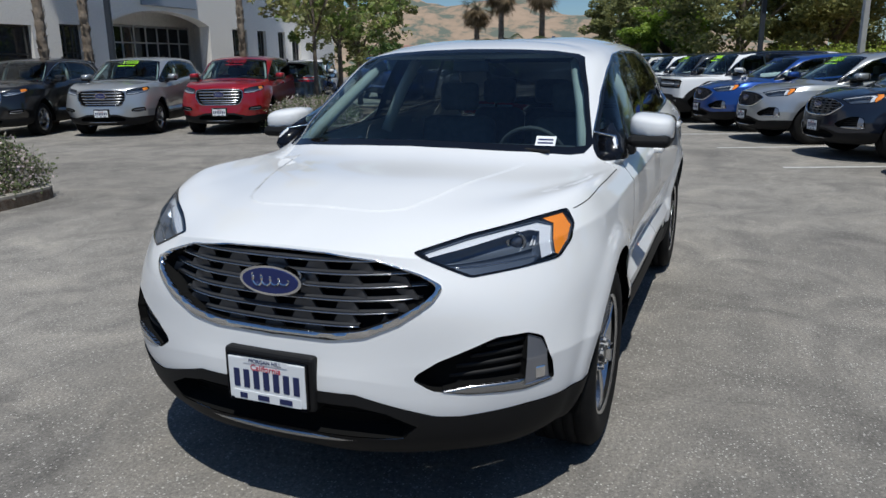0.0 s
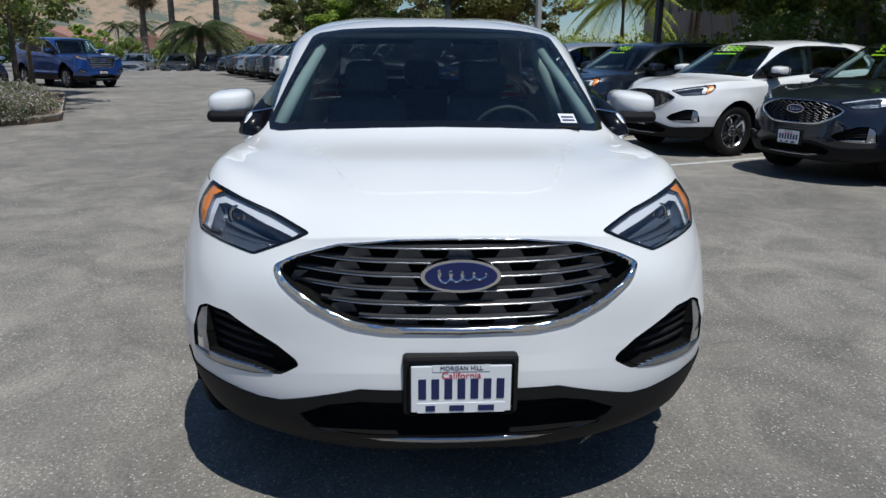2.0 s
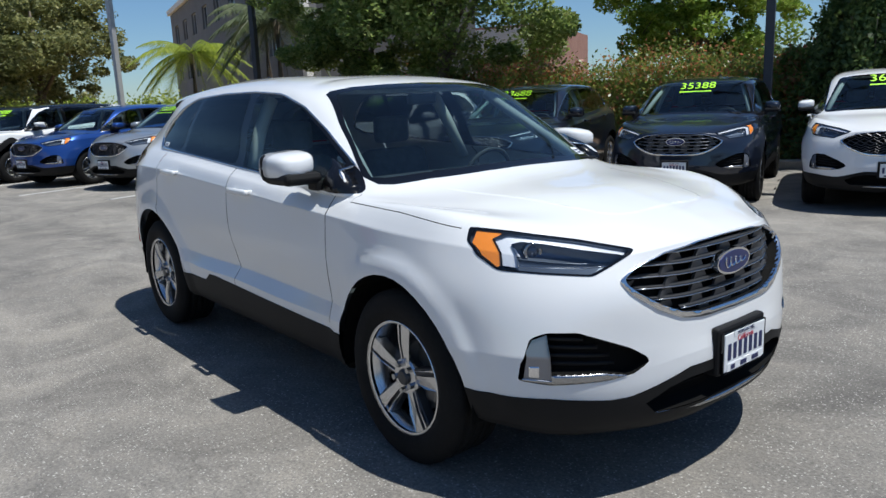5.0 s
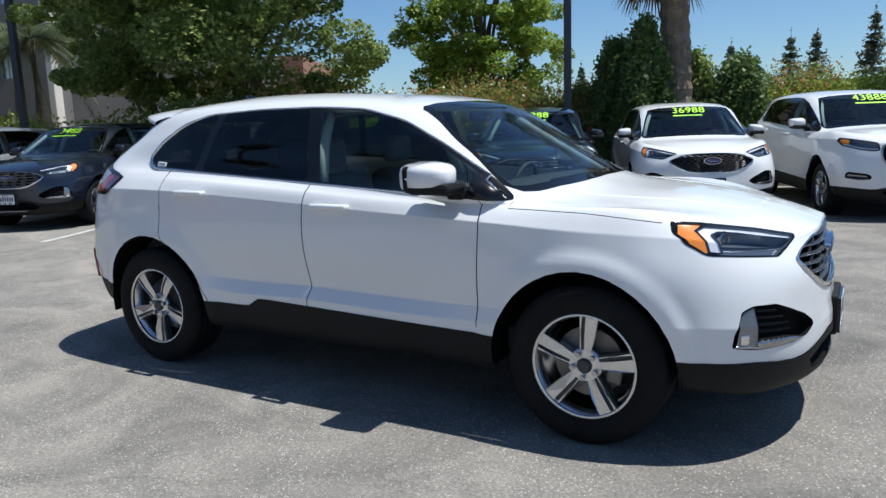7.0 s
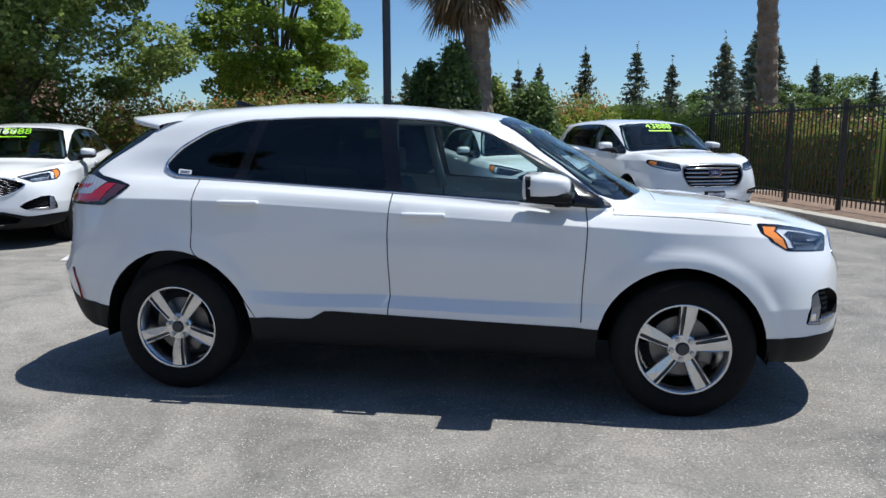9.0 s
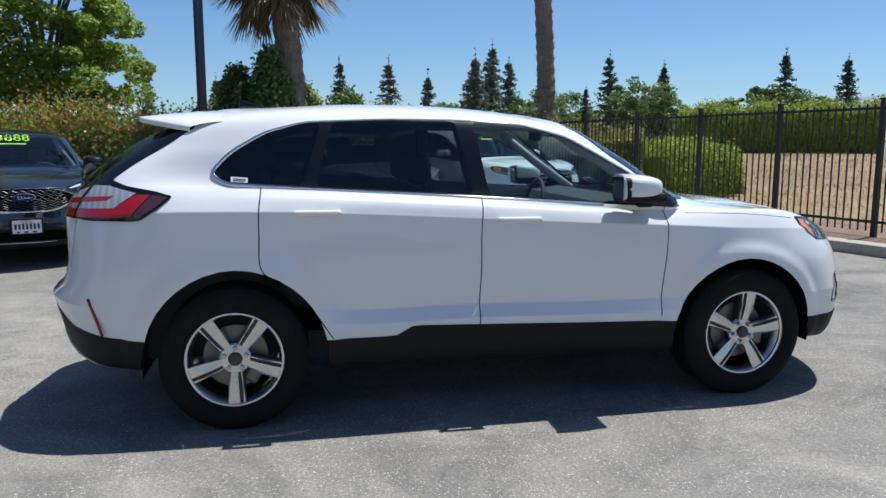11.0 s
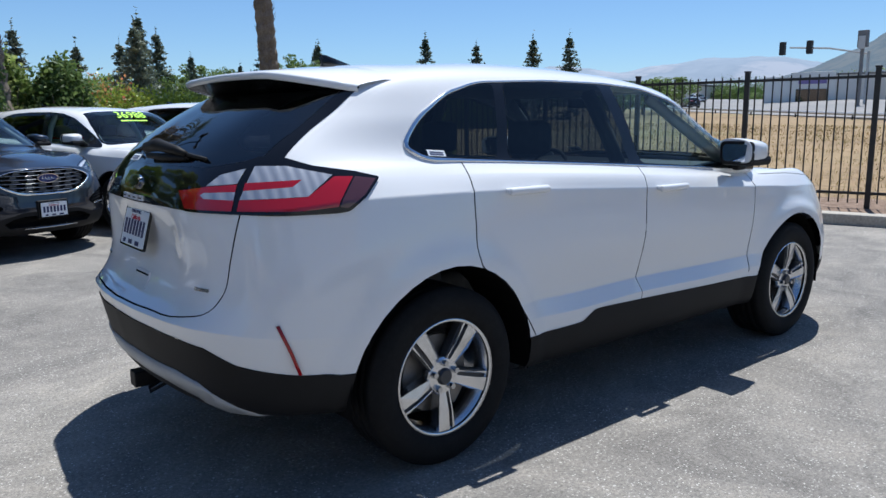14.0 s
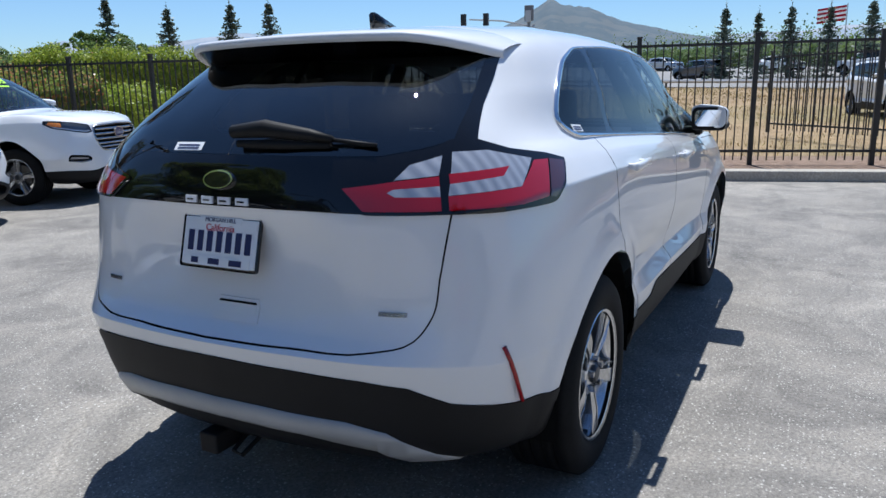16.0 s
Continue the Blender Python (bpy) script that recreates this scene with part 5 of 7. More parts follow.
def edge_at(t, d, z=0.0):
    return EDGE_O + EDGE_N * t + EDGE_E * d + Vector((0, 0, z))


def land(x, y):
    """Height of the open land: the lot is level, the land climbs beyond its far edge and falls away behind the buildings."""
    north = min(130.0, max(0.0, y - 20)) * min(1.0, max(0.0, (x - 4) / 25))
    return 0.021 * max(0.0, x - 14) + 0.024 * north - 0.030 * max(0.0, -x - 30) - 0.05


def road_at(s, d):
    """A point of the highway: s along it, d across from its near edge; its far side lies higher."""
    p = Vector((60, 10, 0)) + Vector((.577, .817, 0)) * s + Vector((.817, -.577, 0)) * d
    base = Vector((60, 10, 0)) + Vector((.577, .817, 0)) * s
    p.z = land(base.x, base.y) + .06 + d * .058
    return p


def asphalt_mat():
    m = mat("asphalt", (.15, .15, .15), .85, spec=.35)
    c, k = coords(m)
    big = noise_tex(m, .22, 6, .6)
    mid = noise_tex(m, 1.3, 8, .68)
    big.inputs["Distortion"].default_value, mid.inputs["Distortion"].default_value = .9, 1.1
    streak = noise_tex(m, .55, 6, .65, "Object", (.30, 2.6, 1))
    grain = noise_tex(m, 60, 6, .85)
    r1 = ramp(m, big, 0, [(.36, (.168, .158, .144)), (.5, (.208, .195, .177)), (.64, (.248, .233, .211))])
    r2 = ramp(m, mid, 0, [(.34, (.70, .70, .71)), (.5, (1, 1, 1)), (.66, (1.30, 1.28, 1.25))])
    x, o = mixc(m, 1.0, (r1, 0), (r2, 0), "MULTIPLY")
    # polished wheel tracks, bent a little
    r3 = ramp(m, streak, 0, [(.34, (.74, .745, .76)), (.50, (1, 1, 1)), (.72, (1.14, 1.13, 1.11))])
    x, o = mixc(m, .5, (x, o), (r3, 0), "MULTIPLY")
    r4 = ramp(m, grain, 0, [(.34, (.48, .48, .48)), (.50, (1, 1, 1)), (.64, (1.50, 1.48, 1.45))])
    x, o = mixc(m, .9, (x, o), (r4, 0), "MULTIPLY")
    # pale chips of gravel in two sizes, thick in some places and rare in others
    last = None
    for scale, edge, place, dense in ((30.0, .20, 1.1, (.42, .58)), (70.0, .30, 2.7, (.36, .54))):
        speck = nd(m, "ShaderNodeTexVoronoi", Scale=scale)
        ln(m, c, k, speck, "Vector")
        r5 = ramp(m, speck, 0, [(.0, (1, 1, 1)), (edge * .7, (1, 1, 1)), (edge, (0, 0, 0))])
        pick = noise_tex(m, place, 6, .7)
        r6 = ramp(m, pick, 0, [(dense[0], (.06, .06, .06)), (dense[1], (.85, .85, .85))])
        own = ramp(m, speck, "Color", [(.35, (0, 0, 0)), (.75, (1, 1, 1))])
        f, fo = mixc(m, 1.0, (r5, 0), (r6, 0), "MULTIPLY")
        f, fo = mixc(m, 1.0, (f, fo), (own, 0), "MULTIPLY")
        x, o = mixc(m, (f, fo), (x, o), (.62, .60, .56))
        last = last or speck
    # chalky smears and oil spots
    sm = noise_tex(m, 2.4, 8, .78, "Object", (1, .45, 1))
    r7 = ramp(m, sm, 0, [(.56, (0, 0, 0)), (.76, (.34, .34, .34))])
    x, o = mixc(m, (r7, 0), (x, o), (.30, .287, .265))
    oil = noise_tex(m, 1.15, 3, .45)
    r9 = ramp(m, oil, 0, [(.24, (.62, .62, .63)), (.33, (1, 1, 1))])
    x, o = mixc(m, .7, (x, o), (r9, 0), "MULTIPLY")
    # thin cracks
    cr = nd(m, "ShaderNodeTexVoronoi", Scale=.33)
    cr.feature = "DISTANCE_TO_EDGE"
    wob = noise_tex(m, 1.3, 4, .7)
    ad, ado = mixc(m, .35, (c, 3), (wob, 1))
    m.node_tree.links.new(ad.outputs[ado], cr.inputs["Vector"])
    r8 = ramp(m, cr, 0, [(.0, (.72, .72, .72)), (.0024, (1, 1, 1))])
    x, o = mixc(m, .6, (x, o), (r8, 0), "MULTIPLY")
    to_base(m, x, o)
    b1 = bump(m, grain, 0, .6, .006)
    b2 = nd(m, "ShaderNodeBump", Strength=.4, Distance=.006)
    ln(m, last, 0, b2, "Height")
    ln(m, b2, 0, b1, "Normal")
    return m


def land_mat():
    m = mat("dry_field", (.40, .31, .17), .95)
    a = noise_tex(m, .06, 6, .6)
    r = ramp(m, a, 0, [(.3, (.20, .135, .072)), (.5, (.285, .20, .108)), (.64, (.225, .178, .086)), (.78, (.15, .155, .06))])
    b = noise_tex(m, 2.2, 9, .75)
    r2 = ramp(m, b, 0, [(.32, (.55, .55, .52)), (.5, (1, 1, 1)), (.7, (1.4, 1.38, 1.3))])
    x, o = mixc(m, 1.0, (r, 0), (r2, 0), "MULTIPLY")
    to_base(m, x, o)
    bump(m, b, 0, .6, .05)
    return m


ASPHALT = asphalt_mat()
DRY = land_mat()
CONCRETE = varied("kerb_concrete", (.34, .31, .265), (.44, .405, .35), 1.2, .85, 40, 60, .3, .004)
MULCH = varied("bark_mulch", (.17, .11, .075), (.30, .21, .15), 6, .95, 45, 40, 1.0, .03)
LINE_PAINT = varied("worn_line_paint", (.62, .62, .60), (.42, .42, .41), 5, .7, 60, 90, .2, .002)
ROAD = varied("far_road", (.20, .20, .20), (.26, .25, .24), .05, .9)


def build_ground():
    xs = [-2600, -1400, -700, -350, -180, -90, -55, -40, -30, -20, -5, 4, 14, 21, 29, 42, 60, 100, 180, 350, 700, 1400, 2600]
    ys = [-2600, -1200, -600, -300, -150, -80, -40, -20, 0, 20, 40, 80, 150, 300, 600, 1200, 2600]
    bm = bmesh.new()
    g = [[bm.verts.new((x, y, land(x, y))) for y in ys] for x in xs]
    for i in range(len(xs) - 1):
        for j in range(len(ys) - 1):
            bm.faces.new((g[i][j], g[i + 1][j], g[i + 1][j + 1], g[i][j + 1]))
    tagged(part("ground", fix(bm), DRY), "dry golden grass field reaching the horizon", "ground", kind="structure")
    # the lot: a slab whose long edge follows the kerb
    a, b = edge_at(-60, -.16), edge_at(13.9, -.16)
    back_l = row_at(-46, 6.4)
    bm = bmesh.new()
    pts = [a, b, back_l, Vector((-95, -35, 0)), Vector((-60, -62, 0)), Vector((0, -62, 0))]
    top = [bm.verts.new((p.x, p.y, 0)) for p in pts]
    low = [bm.verts.new((p.x, p.y, -.25)) for p in pts]
    bm.faces.new(top)
    for i in range(len(pts)):
        j = (i + 1) % len(pts)
        bm.faces.new((top[j], top[i], low[i], low[j]))
    tagged(part("pavement", fix(bm), ASPHALT), "grey worn asphalt of the parking lot", "pavement", kind="structure")
    # planted edge behind the kerb
    bm = bmesh.new()
    q = [edge_at(-60, .15), edge_at(30, .15), edge_at(30, 2.3), edge_at(-60, 2.3)]
    prism(bm, [(p.x, p.y) for p in q], -.2, .135, "z")
    tagged(part("planting_bed", fix(bm), MULCH), "bark mulch bed behind the kerb", "planting bed", kind="structure")
    kerb = thing("kerb", "pale concrete kerb along the lot edge", "kerb", kind="structure")
    piece = bmesh.new()
    box(piece, (-.16, 0, -.15), (.15, 2.98, .15), .018)
    piece = mesh_of(piece, "kerb_stone")
    piece.materials.append(CONCRETE)
    yaw = math.atan2(EDGE_N.y, EDGE_N.x) - math.pi / 2
    for i in range(-12, 9):
        p = edge_at(i * 3.0, 0)
        part("kerb_stone", piece, None, kerb, at=Matrix.Translation(p) @ Matrix.Rotation(yaw, 4, "Z"))
    bed = bmesh.new()
    q = [row_at(-46, 6.4), row_at(15.0, 6.4), row_at(15.0, 11), row_at(-46, 11)]
    prism(bed, [(p.x, p.y) for p in q], -.2, .12, "z")
    tagged(part("planting_bed", fix(bed), MULCH), "bark mulch strip behind the parked row", "planting bed", kind="structure")
    rk = thing("kerb", "pale concrete kerb behind the parked row", "kerb", kind="structure")
    for i in range(-15, 6):
        p = row_at(i * 3.0, 6.25)
        part("kerb_stone", piece, None, rk, at=Matrix.Translation(p) @ Matrix.Rotation(math.atan2(ROW_E.y, ROW_E.x) - math.pi / 2, 4, "Z"))
    # stall lines
    for i in range(-11, 2):
        s = .12 + i * 2.62
        bm = bmesh.new()
        box(bm, (0, -.05, .0), (5.6, .05, .004))
        tagged(part("stall_line", bm, LINE_PAINT, at=Matrix.Translation(row_at(s, 0, .001)) @ Matrix.Rotation(math.atan2(ROW_N.y, ROW_N.x), 4, "Z")), "worn white painted stall line on asphalt", "road marking", "stall lines", "structure")
    bm = bmesh.new()
    edges = []
    for k in range(-4, 9):
        p, q = road_at(k * 45, 0), road_at(k * 45, 27)
        edges.append([bm.verts.new(c) for c in ((p.x, p.y, -.6), (p.x, p.y, p.z), (q.x, q.y, q.z), (q.x, q.y, -.6))])
    for a, b in zip(edges, edges[1:]):
        for k in range(3):
            bm.faces.new((a[k], a[k + 1], b[k + 1], b[k]))
    tagged(part("road", fix(bm), ROAD), "pale grey highway beyond the field", "road", kind="structure")


build_ground()

# ---- plants ----
def leaf_mat(name, c1, c2, c3, rough=.5, trans=.25):
    m = bpy.data.materials.new(name)
    m.use_nodes = True
    b = m.node_tree.nodes["Principled BSDF"]
    b.inputs["Roughness"].default_value = rough
    g = m.node_tree.nodes.new("ShaderNodeNewGeometry")
    r = ramp(m, g, "Random Per Island", [(0, c1), (.55, c2), (1, c3)])
    n = noise_tex(m, .7, 3, .6)
    r2 = ramp(m, n, 0, [(.3, (.72, .74, .7)), (.7, (1.15, 1.12, 1.0))])
    x, o = mixc(m, 1.0, (r, 0), (r2, 0), "MULTIPLY")
    to_base(m, x, o)
    t = m.node_tree.nodes.new("ShaderNodeBsdfTranslucent")
    m.node_tree.links.new(x.outputs[o], t.inputs[0])
    mx = m.node_tree.nodes.new("ShaderNodeMixShader")
    mx.inputs[0].default_value = trans
    out = m.node_tree.nodes["Material Output"]
    m.node_tree.links.new(b.outputs[0], mx.inputs[1])
    m.node_tree.links.new(t.outputs[0], mx.inputs[2])
    m.node_tree.links.new(mx.outputs[0], out.inputs[0])
    return m


LEAF_GREEN = leaf_mat("leaf_mid_green", (0.163, 0.240, 0.066), (0.250, 0.342, 0.099), (0.450, 0.504, 0.198), trans=.58)
LEAF_BRIGHT = leaf_mat("leaf_bright_green", (0.172, 0.276, 0.039), (0.276, 0.402, 0.066), (0.425, 0.529, 0.121), trans=.45)
LEAF_DARK = leaf_mat("leaf_dark_green", (0.088, 0.150, 0.048), (0.135, 0.215, 0.066), (0.230, 0.312, 0.102), trans=.45)
LEAF_OLIVE = leaf_mat("leaf_olive", (0.178, 0.201, 0.086), (0.279, 0.297, 0.126), (0.435, 0.431, 0.194), trans=.45)
LEAF_RED = leaf_mat("leaf_red_tips", (.15, .24, .06), (.27, .34, .09), (.58, .19, .13), rough=.35, trans=.58)
LEAF_HEDGE = leaf_mat("leaf_hedge_yellow", (0.204, 0.276, 0.033), (0.312, 0.396, 0.055), (0.456, 0.504, 0.094), trans=.4)
# needles painted paler and greyer to carry the haze over the far firs
LEAF_FIR_HAZED = leaf_mat("hazed_fir_needles", (0.115, 0.15, 0.12), (0.145, 0.185, 0.15), (0.19, 0.235, 0.18), trans=.25)
LEAF_PALM = leaf_mat("palm_frond", (.05, .075, .03), (.08, .11, .04), (.13, .15, .07))
LEAF_DEAD = leaf_mat("dead_palm_frond", (.16, .11, .06), (.24, .17, .10), (.33, .25, .16))
FLOWERS = leaf_mat("pink_flowers", (.09, .13, .05), (.19, .22, .11), (.78, .62, .72))
BARK = varied("tree_bark", (.12, .095, .07), (.20, .165, .13), 4, .95, 30, 18, .9, .03)
BARK_PALM = varied("palm_bark", (.17, .13, .095), (.27, .22, .17), 3, .95, 22, 9, .6, .04)


def leaf_quads(pts, sizes, rng, flat=0.0, droop=0.0, aspect=.6):
    """Small folded leaves, each with its own turn."""
    n = len(pts)
    u = rng.normal(size=(n, 3))
    u[:, 2] = u[:, 2] * (1 - flat) - droop
    u /= np.linalg.norm(u, axis=1)[:, None]
    w = rng.normal(size=(n, 3))
    w[:, 2] *= 1 - flat
    w -= (w * u).sum(1)[:, None] * u
    w /= np.linalg.norm(w, axis=1)[:, None]
    s = sizes[:, None]
    a = pts - u * s * .5
    b = pts + w * s * aspect * .5
    c = pts + u * s * .5
    d = pts - w * s * aspect * .5
    v = np.stack([a, b, c, d], 1).reshape(-1, 3)
    return v


def quads_mesh(name, v, material):
    n = len(v) // 4
    me = bpy.data.meshes.new(name)
    me.vertices.add(len(v))
    me.vertices.foreach_set("co", v.astype(np.float32).ravel())
    me.loops.add(n * 4)
    me.loops.foreach_set("vertex_index", np.arange(n * 4, dtype=np.int32))
    me.polygons.add(n)
    me.polygons.foreach_set("loop_start", np.arange(0, n * 4, 4, dtype=np.int32))
    me.update(calc_edges=True)
    me.materials.append(material)
    return me


def tree(name, label, at, height, crown, leaf, bark=None, n=7000, size=.22, base=.35, seed=1, squash=1.0, limbs=7, trunk=.16, lean=(0, 0), group="", kind=""):
    """A broad-leaved tree: tapered trunk, limbs, and leaves in clumps round the limbs' ends."""
    rng = np.random.default_rng(seed)
    t = thing(name, label, "tree", group, kind, at=Matrix.Translation(at))
    bm = bmesh.new()
    fork = height * base
    top = Vector((lean[0], lean[1], height * .8))
    stem = [Vector((0, 0, -.1)), Vector((lean[0] * .2, lean[1] * .2, fork * .6)), Vector((lean[0] * .4, lean[1] * .4, fork)), Vector((lean[0] * .7, lean[1] * .7, height * .6)), top]
    tube(bm, stem, [trunk * 1.25, trunk, trunk * .85, trunk * .5, trunk * .15], 8)
    ends = []
    mid = Vector((lean[0] * .5, lean[1] * .5, fork + (height - fork) * .5))
    for i in range(limbs):
        a = 2 * math.pi * (i + rng.uniform(-.3, .3)) / limbs
        up = rng.uniform(.15, .95)
        r = crown * rng.uniform(.55, .85) * math.sqrt(max(.1, 1 - (up - .45) ** 2 * 2.2))
        e = Vector((r * math.cos(a) + lean[0] * .5, r * math.sin(a) + lean[1] * .5, fork + (height - fork) * up))
        s = stem[2].lerp(stem[3], rng.uniform(0, .8))
        k = s.lerp(e, .5) + Vector((0, 0, .12 * height * rng.uniform(.2, 1)))
        tube(bm, [s, k, e], [trunk * .45, trunk * .28, trunk * .08], 6)
        ends += [e, k.lerp(e, .5)]
    part("trunk", bm, bark or BARK, t, smooth=True)
    # clumps
    clumps = []
    for e in ends:
        clumps.append((e, crown * rng.uniform(.16, .28)))
    for i in range(int(limbs * 7)):
        d = rng.normal(size=3)
        d /= np.linalg.norm(d)
        k = rng.uniform(.35, 1.04) ** .6
        p = mid + Vector((d[0] * crown * k, d[1] * crown * k, d[2] * (height - fork) * .5 * k * squash))
        clumps.append((p, crown * rng.uniform(.09, .21)))
    per = n // len(clumps)
    allp = []
    for p, r in clumps:
        d = rng.normal(size=(per, 3))
        d /= np.linalg.norm(d, axis=1)[:, None]
        rr = r * rng.uniform(.35, 1.0, size=per) ** .5
        q = np.array(p) + d * rr[:, None] * np.array([1, 1, .62])
        allp.append(q)
    pts = np.concatenate(allp)
    pts = pts[pts[:, 2] > fork * .55]
    v = leaf_quads(pts, rng.uniform(.6, 1.3, len(pts)) * size, rng, .5, .2)
    part("crown", quads_mesh("crown", v, leaf), None, t)
    return t


def fir(at, height, seed, name="fir_tree", dense=1.0):
    rng = np.random.default_rng(seed)
    t = thing(name, "dark green conifer with drooping tiers, paled by haze", "tree", "far conifers", at=Matrix.Translation(at))
    bm = bmesh.new()
    bar(bm, (0, 0, -.2), (0, 0, height), height * .018, .01, 6)
    part("trunk", bm, BARK, t)
    pts = []
    tiers = int(14 * dense)
    for i in range(tiers):
        for j in range(15):
            u = (i + rng.uniform(-.35, .35)) / tiers
            z = height * min(.985, .05 + .92 * u)
            r = height * .31 * max(.02, 1 - u) ** .85
            a = rng.uniform(0, 2 * math.pi)
            rr = r * rng.uniform(.55, 1.12)
            k = np.linspace(.05, 1, 16)
            wob = rng.normal(size=(16, 3)) * height * .008
            pts.append(np.stack([rr * k * math.cos(a), rr * k * math.sin(a), z - rr * .30 * k + rr * .24 * k**3], 1) + wob)
    lead = np.linspace(.86, 1.03, 10)
    pts.append(np.stack([lead * 0, lead * 0, lead * height], 1) + rng.normal(size=(10, 3)) * height * .004)
    pts = np.concatenate(pts)
    v = leaf_quads(pts, rng.uniform(.6, 1.2, len(pts)) * height * .042, rng, .5, .15, .5)
    part("crown", quads_mesh("crown", v, LEAF_FIR_HAZED), None, t)
    return t


def hedge(name, label, a, b, depth, height, leaf, n, size, seed, kind="stuff", base=0.0, wave=.12):
    """A clipped hedge from a to b: a dark core and leaves over it."""
    rng = np.random.default_rng(seed)
    a, b = Vector(a), Vector(b)
    d = b - a
    L = d.length
    u = d.normalized()
    w = Vector((-u.y, u.x, 0))
    t = thing(name, label, "hedge", kind=kind)
    bm = bmesh.new()
    steps = max(4, int(L / 1.2))
    prev = None
    for i in range(steps + 1):
        p = a + d * (i / steps)
        h = height * (.80 + .05 * rng.uniform(-1, 1))
        dd = depth * (.40 + .03 * rng.uniform(-1, 1))
        ring = [bm.verts.new(p + w * s * dd + Vector((0, 0, z))) for s, z in ((-1, base), (-1.05, h * .6), (-.7, h), (.7, h), (1.05, h * .6), (1, base))]
        if prev:
            for k in range(5):
                bm.faces.new((prev[k], prev[k + 1], ring[k + 1], ring[k]))
        else:
            bm.faces.new(ring)
        prev = ring
    bm.faces.new(prev[::-1])
    part("core", fix(bm), leaf, t)
    x = rng.uniform(0, L, n)
    ang = rng.uniform(-.15, math.pi + .15, n)
    hh = height * (1 + wave * np.sin(x * 1.7 + seed) * .5 + wave * rng.normal(size=n) * .5)
    q = rng.uniform(.80, 1.08, n)
    lat = np.sign(np.cos(ang)) * np.abs(np.cos(ang)) ** .5 * depth * .5 * q
    z = base + (np.abs(np.sin(ang)) ** .6 * q) * hh * np.where(rng.uniform(size=n) < .55, 1, rng.uniform(.1, 1, n))
    pts = np.array(a)[None] + x[:, None] * np.array(u)[None] + lat[:, None] * np.array(w)[None]
    pts[:, 2] = a.z + z
    v = leaf_quads(pts, rng.uniform(.6, 1.3, n) * size, rng)
    part("leaves", quads_mesh("leaves", v, leaf), None, t)
    return t


def shrub(name, label, at, r, h, leaf, n, size, seed, category="shrub", group="", kind=""):
    rng = np.random.default_rng(seed)
    t = thing(name, label, category, group, kind, at=Matrix.Translation(at))
    bm = bmesh.new()
    for i in range(6):
        a = i * 1.05
        tube(bm, [(0, 0, -.05), (r * .3 * math.cos(a), r * .3 * math.sin(a), h * .4), (r * .55 * math.cos(a), r * .55 * math.sin(a), h * .8)], [.03, .02, .008], 5)
    part("trunk", bm, BARK, t)
    # a lumpy dome, leafy down to the ground, taller ones pointed
    u = rng.uniform(0, 1, n) ** .8
    a = rng.uniform(0, 2 * math.pi, n)
    point = 1.25 if h > r * 2 else 1.0
    prof = np.sqrt(np.maximum(.02, 1 - u ** (2.2 / point))) * (1 - .25 * (point - 1) * 4 * u)
    lump = 1 + .16 * np.sin(a * 3 + u * 7 + seed) + .12 * np.sin(a * 7 - u * 13 + seed * 2)
    rr = r * prof * lump * rng.uniform(.30, 1.06, n) ** .45
    pts = np.stack([rr * np.cos(a), rr * np.sin(a), h * u * (1 + .06 * np.sin(a * 5 + seed)) + .03], 1)
    pts += rng.normal(size=(n, 3)) * r * .085
    pts[:, 2] = np.abs(pts[:, 2])
    v = leaf_quads(pts, rng.uniform(.6, 1.3, len(pts)) * size, rng)
    part("leaves", quads_mesh("leaves", v, leaf), None, t)
    return t


def frond(bm, start, way, up, length, droop, leaflets, width, rng):
    """A feather frond as a rib with leaflets."""
    way = Vector(way).normalized()
    pts = []
    for i in range(8):
        k = i / 7
        p = Vector(start) + way * length * k + Vector((0, 0, up * length * k - droop * length * k * k))
        pts.append(p)
    tube(bm, pts, [.02 * (1 - .8 * i / 7) * max(1, length / 2) for i in range(8)], 4)
    side = way.cross(Vector((0, 0, 1))).normalized()
    for i in range(leaflets):
        k = .12 + .88 * i / leaflets
        j = min(6, int(k * 7))
        p = pts[j].lerp(pts[j + 1], k * 7 - j)
        w = width * math.sin(math.pi * min(1, .15 + k * .85)) + .05
        for s in (-1, 1):
            q = p + side * s * w + way * w * .5 + Vector((0, 0, -.75 * w + rng.uniform(-.25, .2) * w))
            r = way * .019 * max(1, length / 2)
            bm.faces.new([bm.verts.new(c) for c in (p - r, p + r, q)])


def feather_palm(at, height, length, seed, label, fronds=26, trunk=.13, leaf=None):
    rng = np.random.default_rng(seed)
    t = thing("palm_tree", label, "palm", at=Matrix.Translation(at))
    bm = bmesh.new()
    tube(bm, [(0, 0, -.1), (.03, .02, height * .5), (0, 0, height)], [trunk * 1.3, trunk, trunk], 8)
    part("trunk", bm, BARK_PALM, t, smooth=True)
    bm = bmesh.new()
    for i in range(fronds):
        a = i * 2.399
        e = 1.1 - 1.5 * i / fronds
        frond(bm, (0, 0, height), (math.cos(a) * math.cos(e), math.sin(a) * math.cos(e), 0), math.sin(e) * .9, length * rng.uniform(.85, 1.1), .65 + .3 * rng.uniform(), 48, length * .17, rng)
    part("crown", bm, leaf or LEAF_PALM, t)
    return t


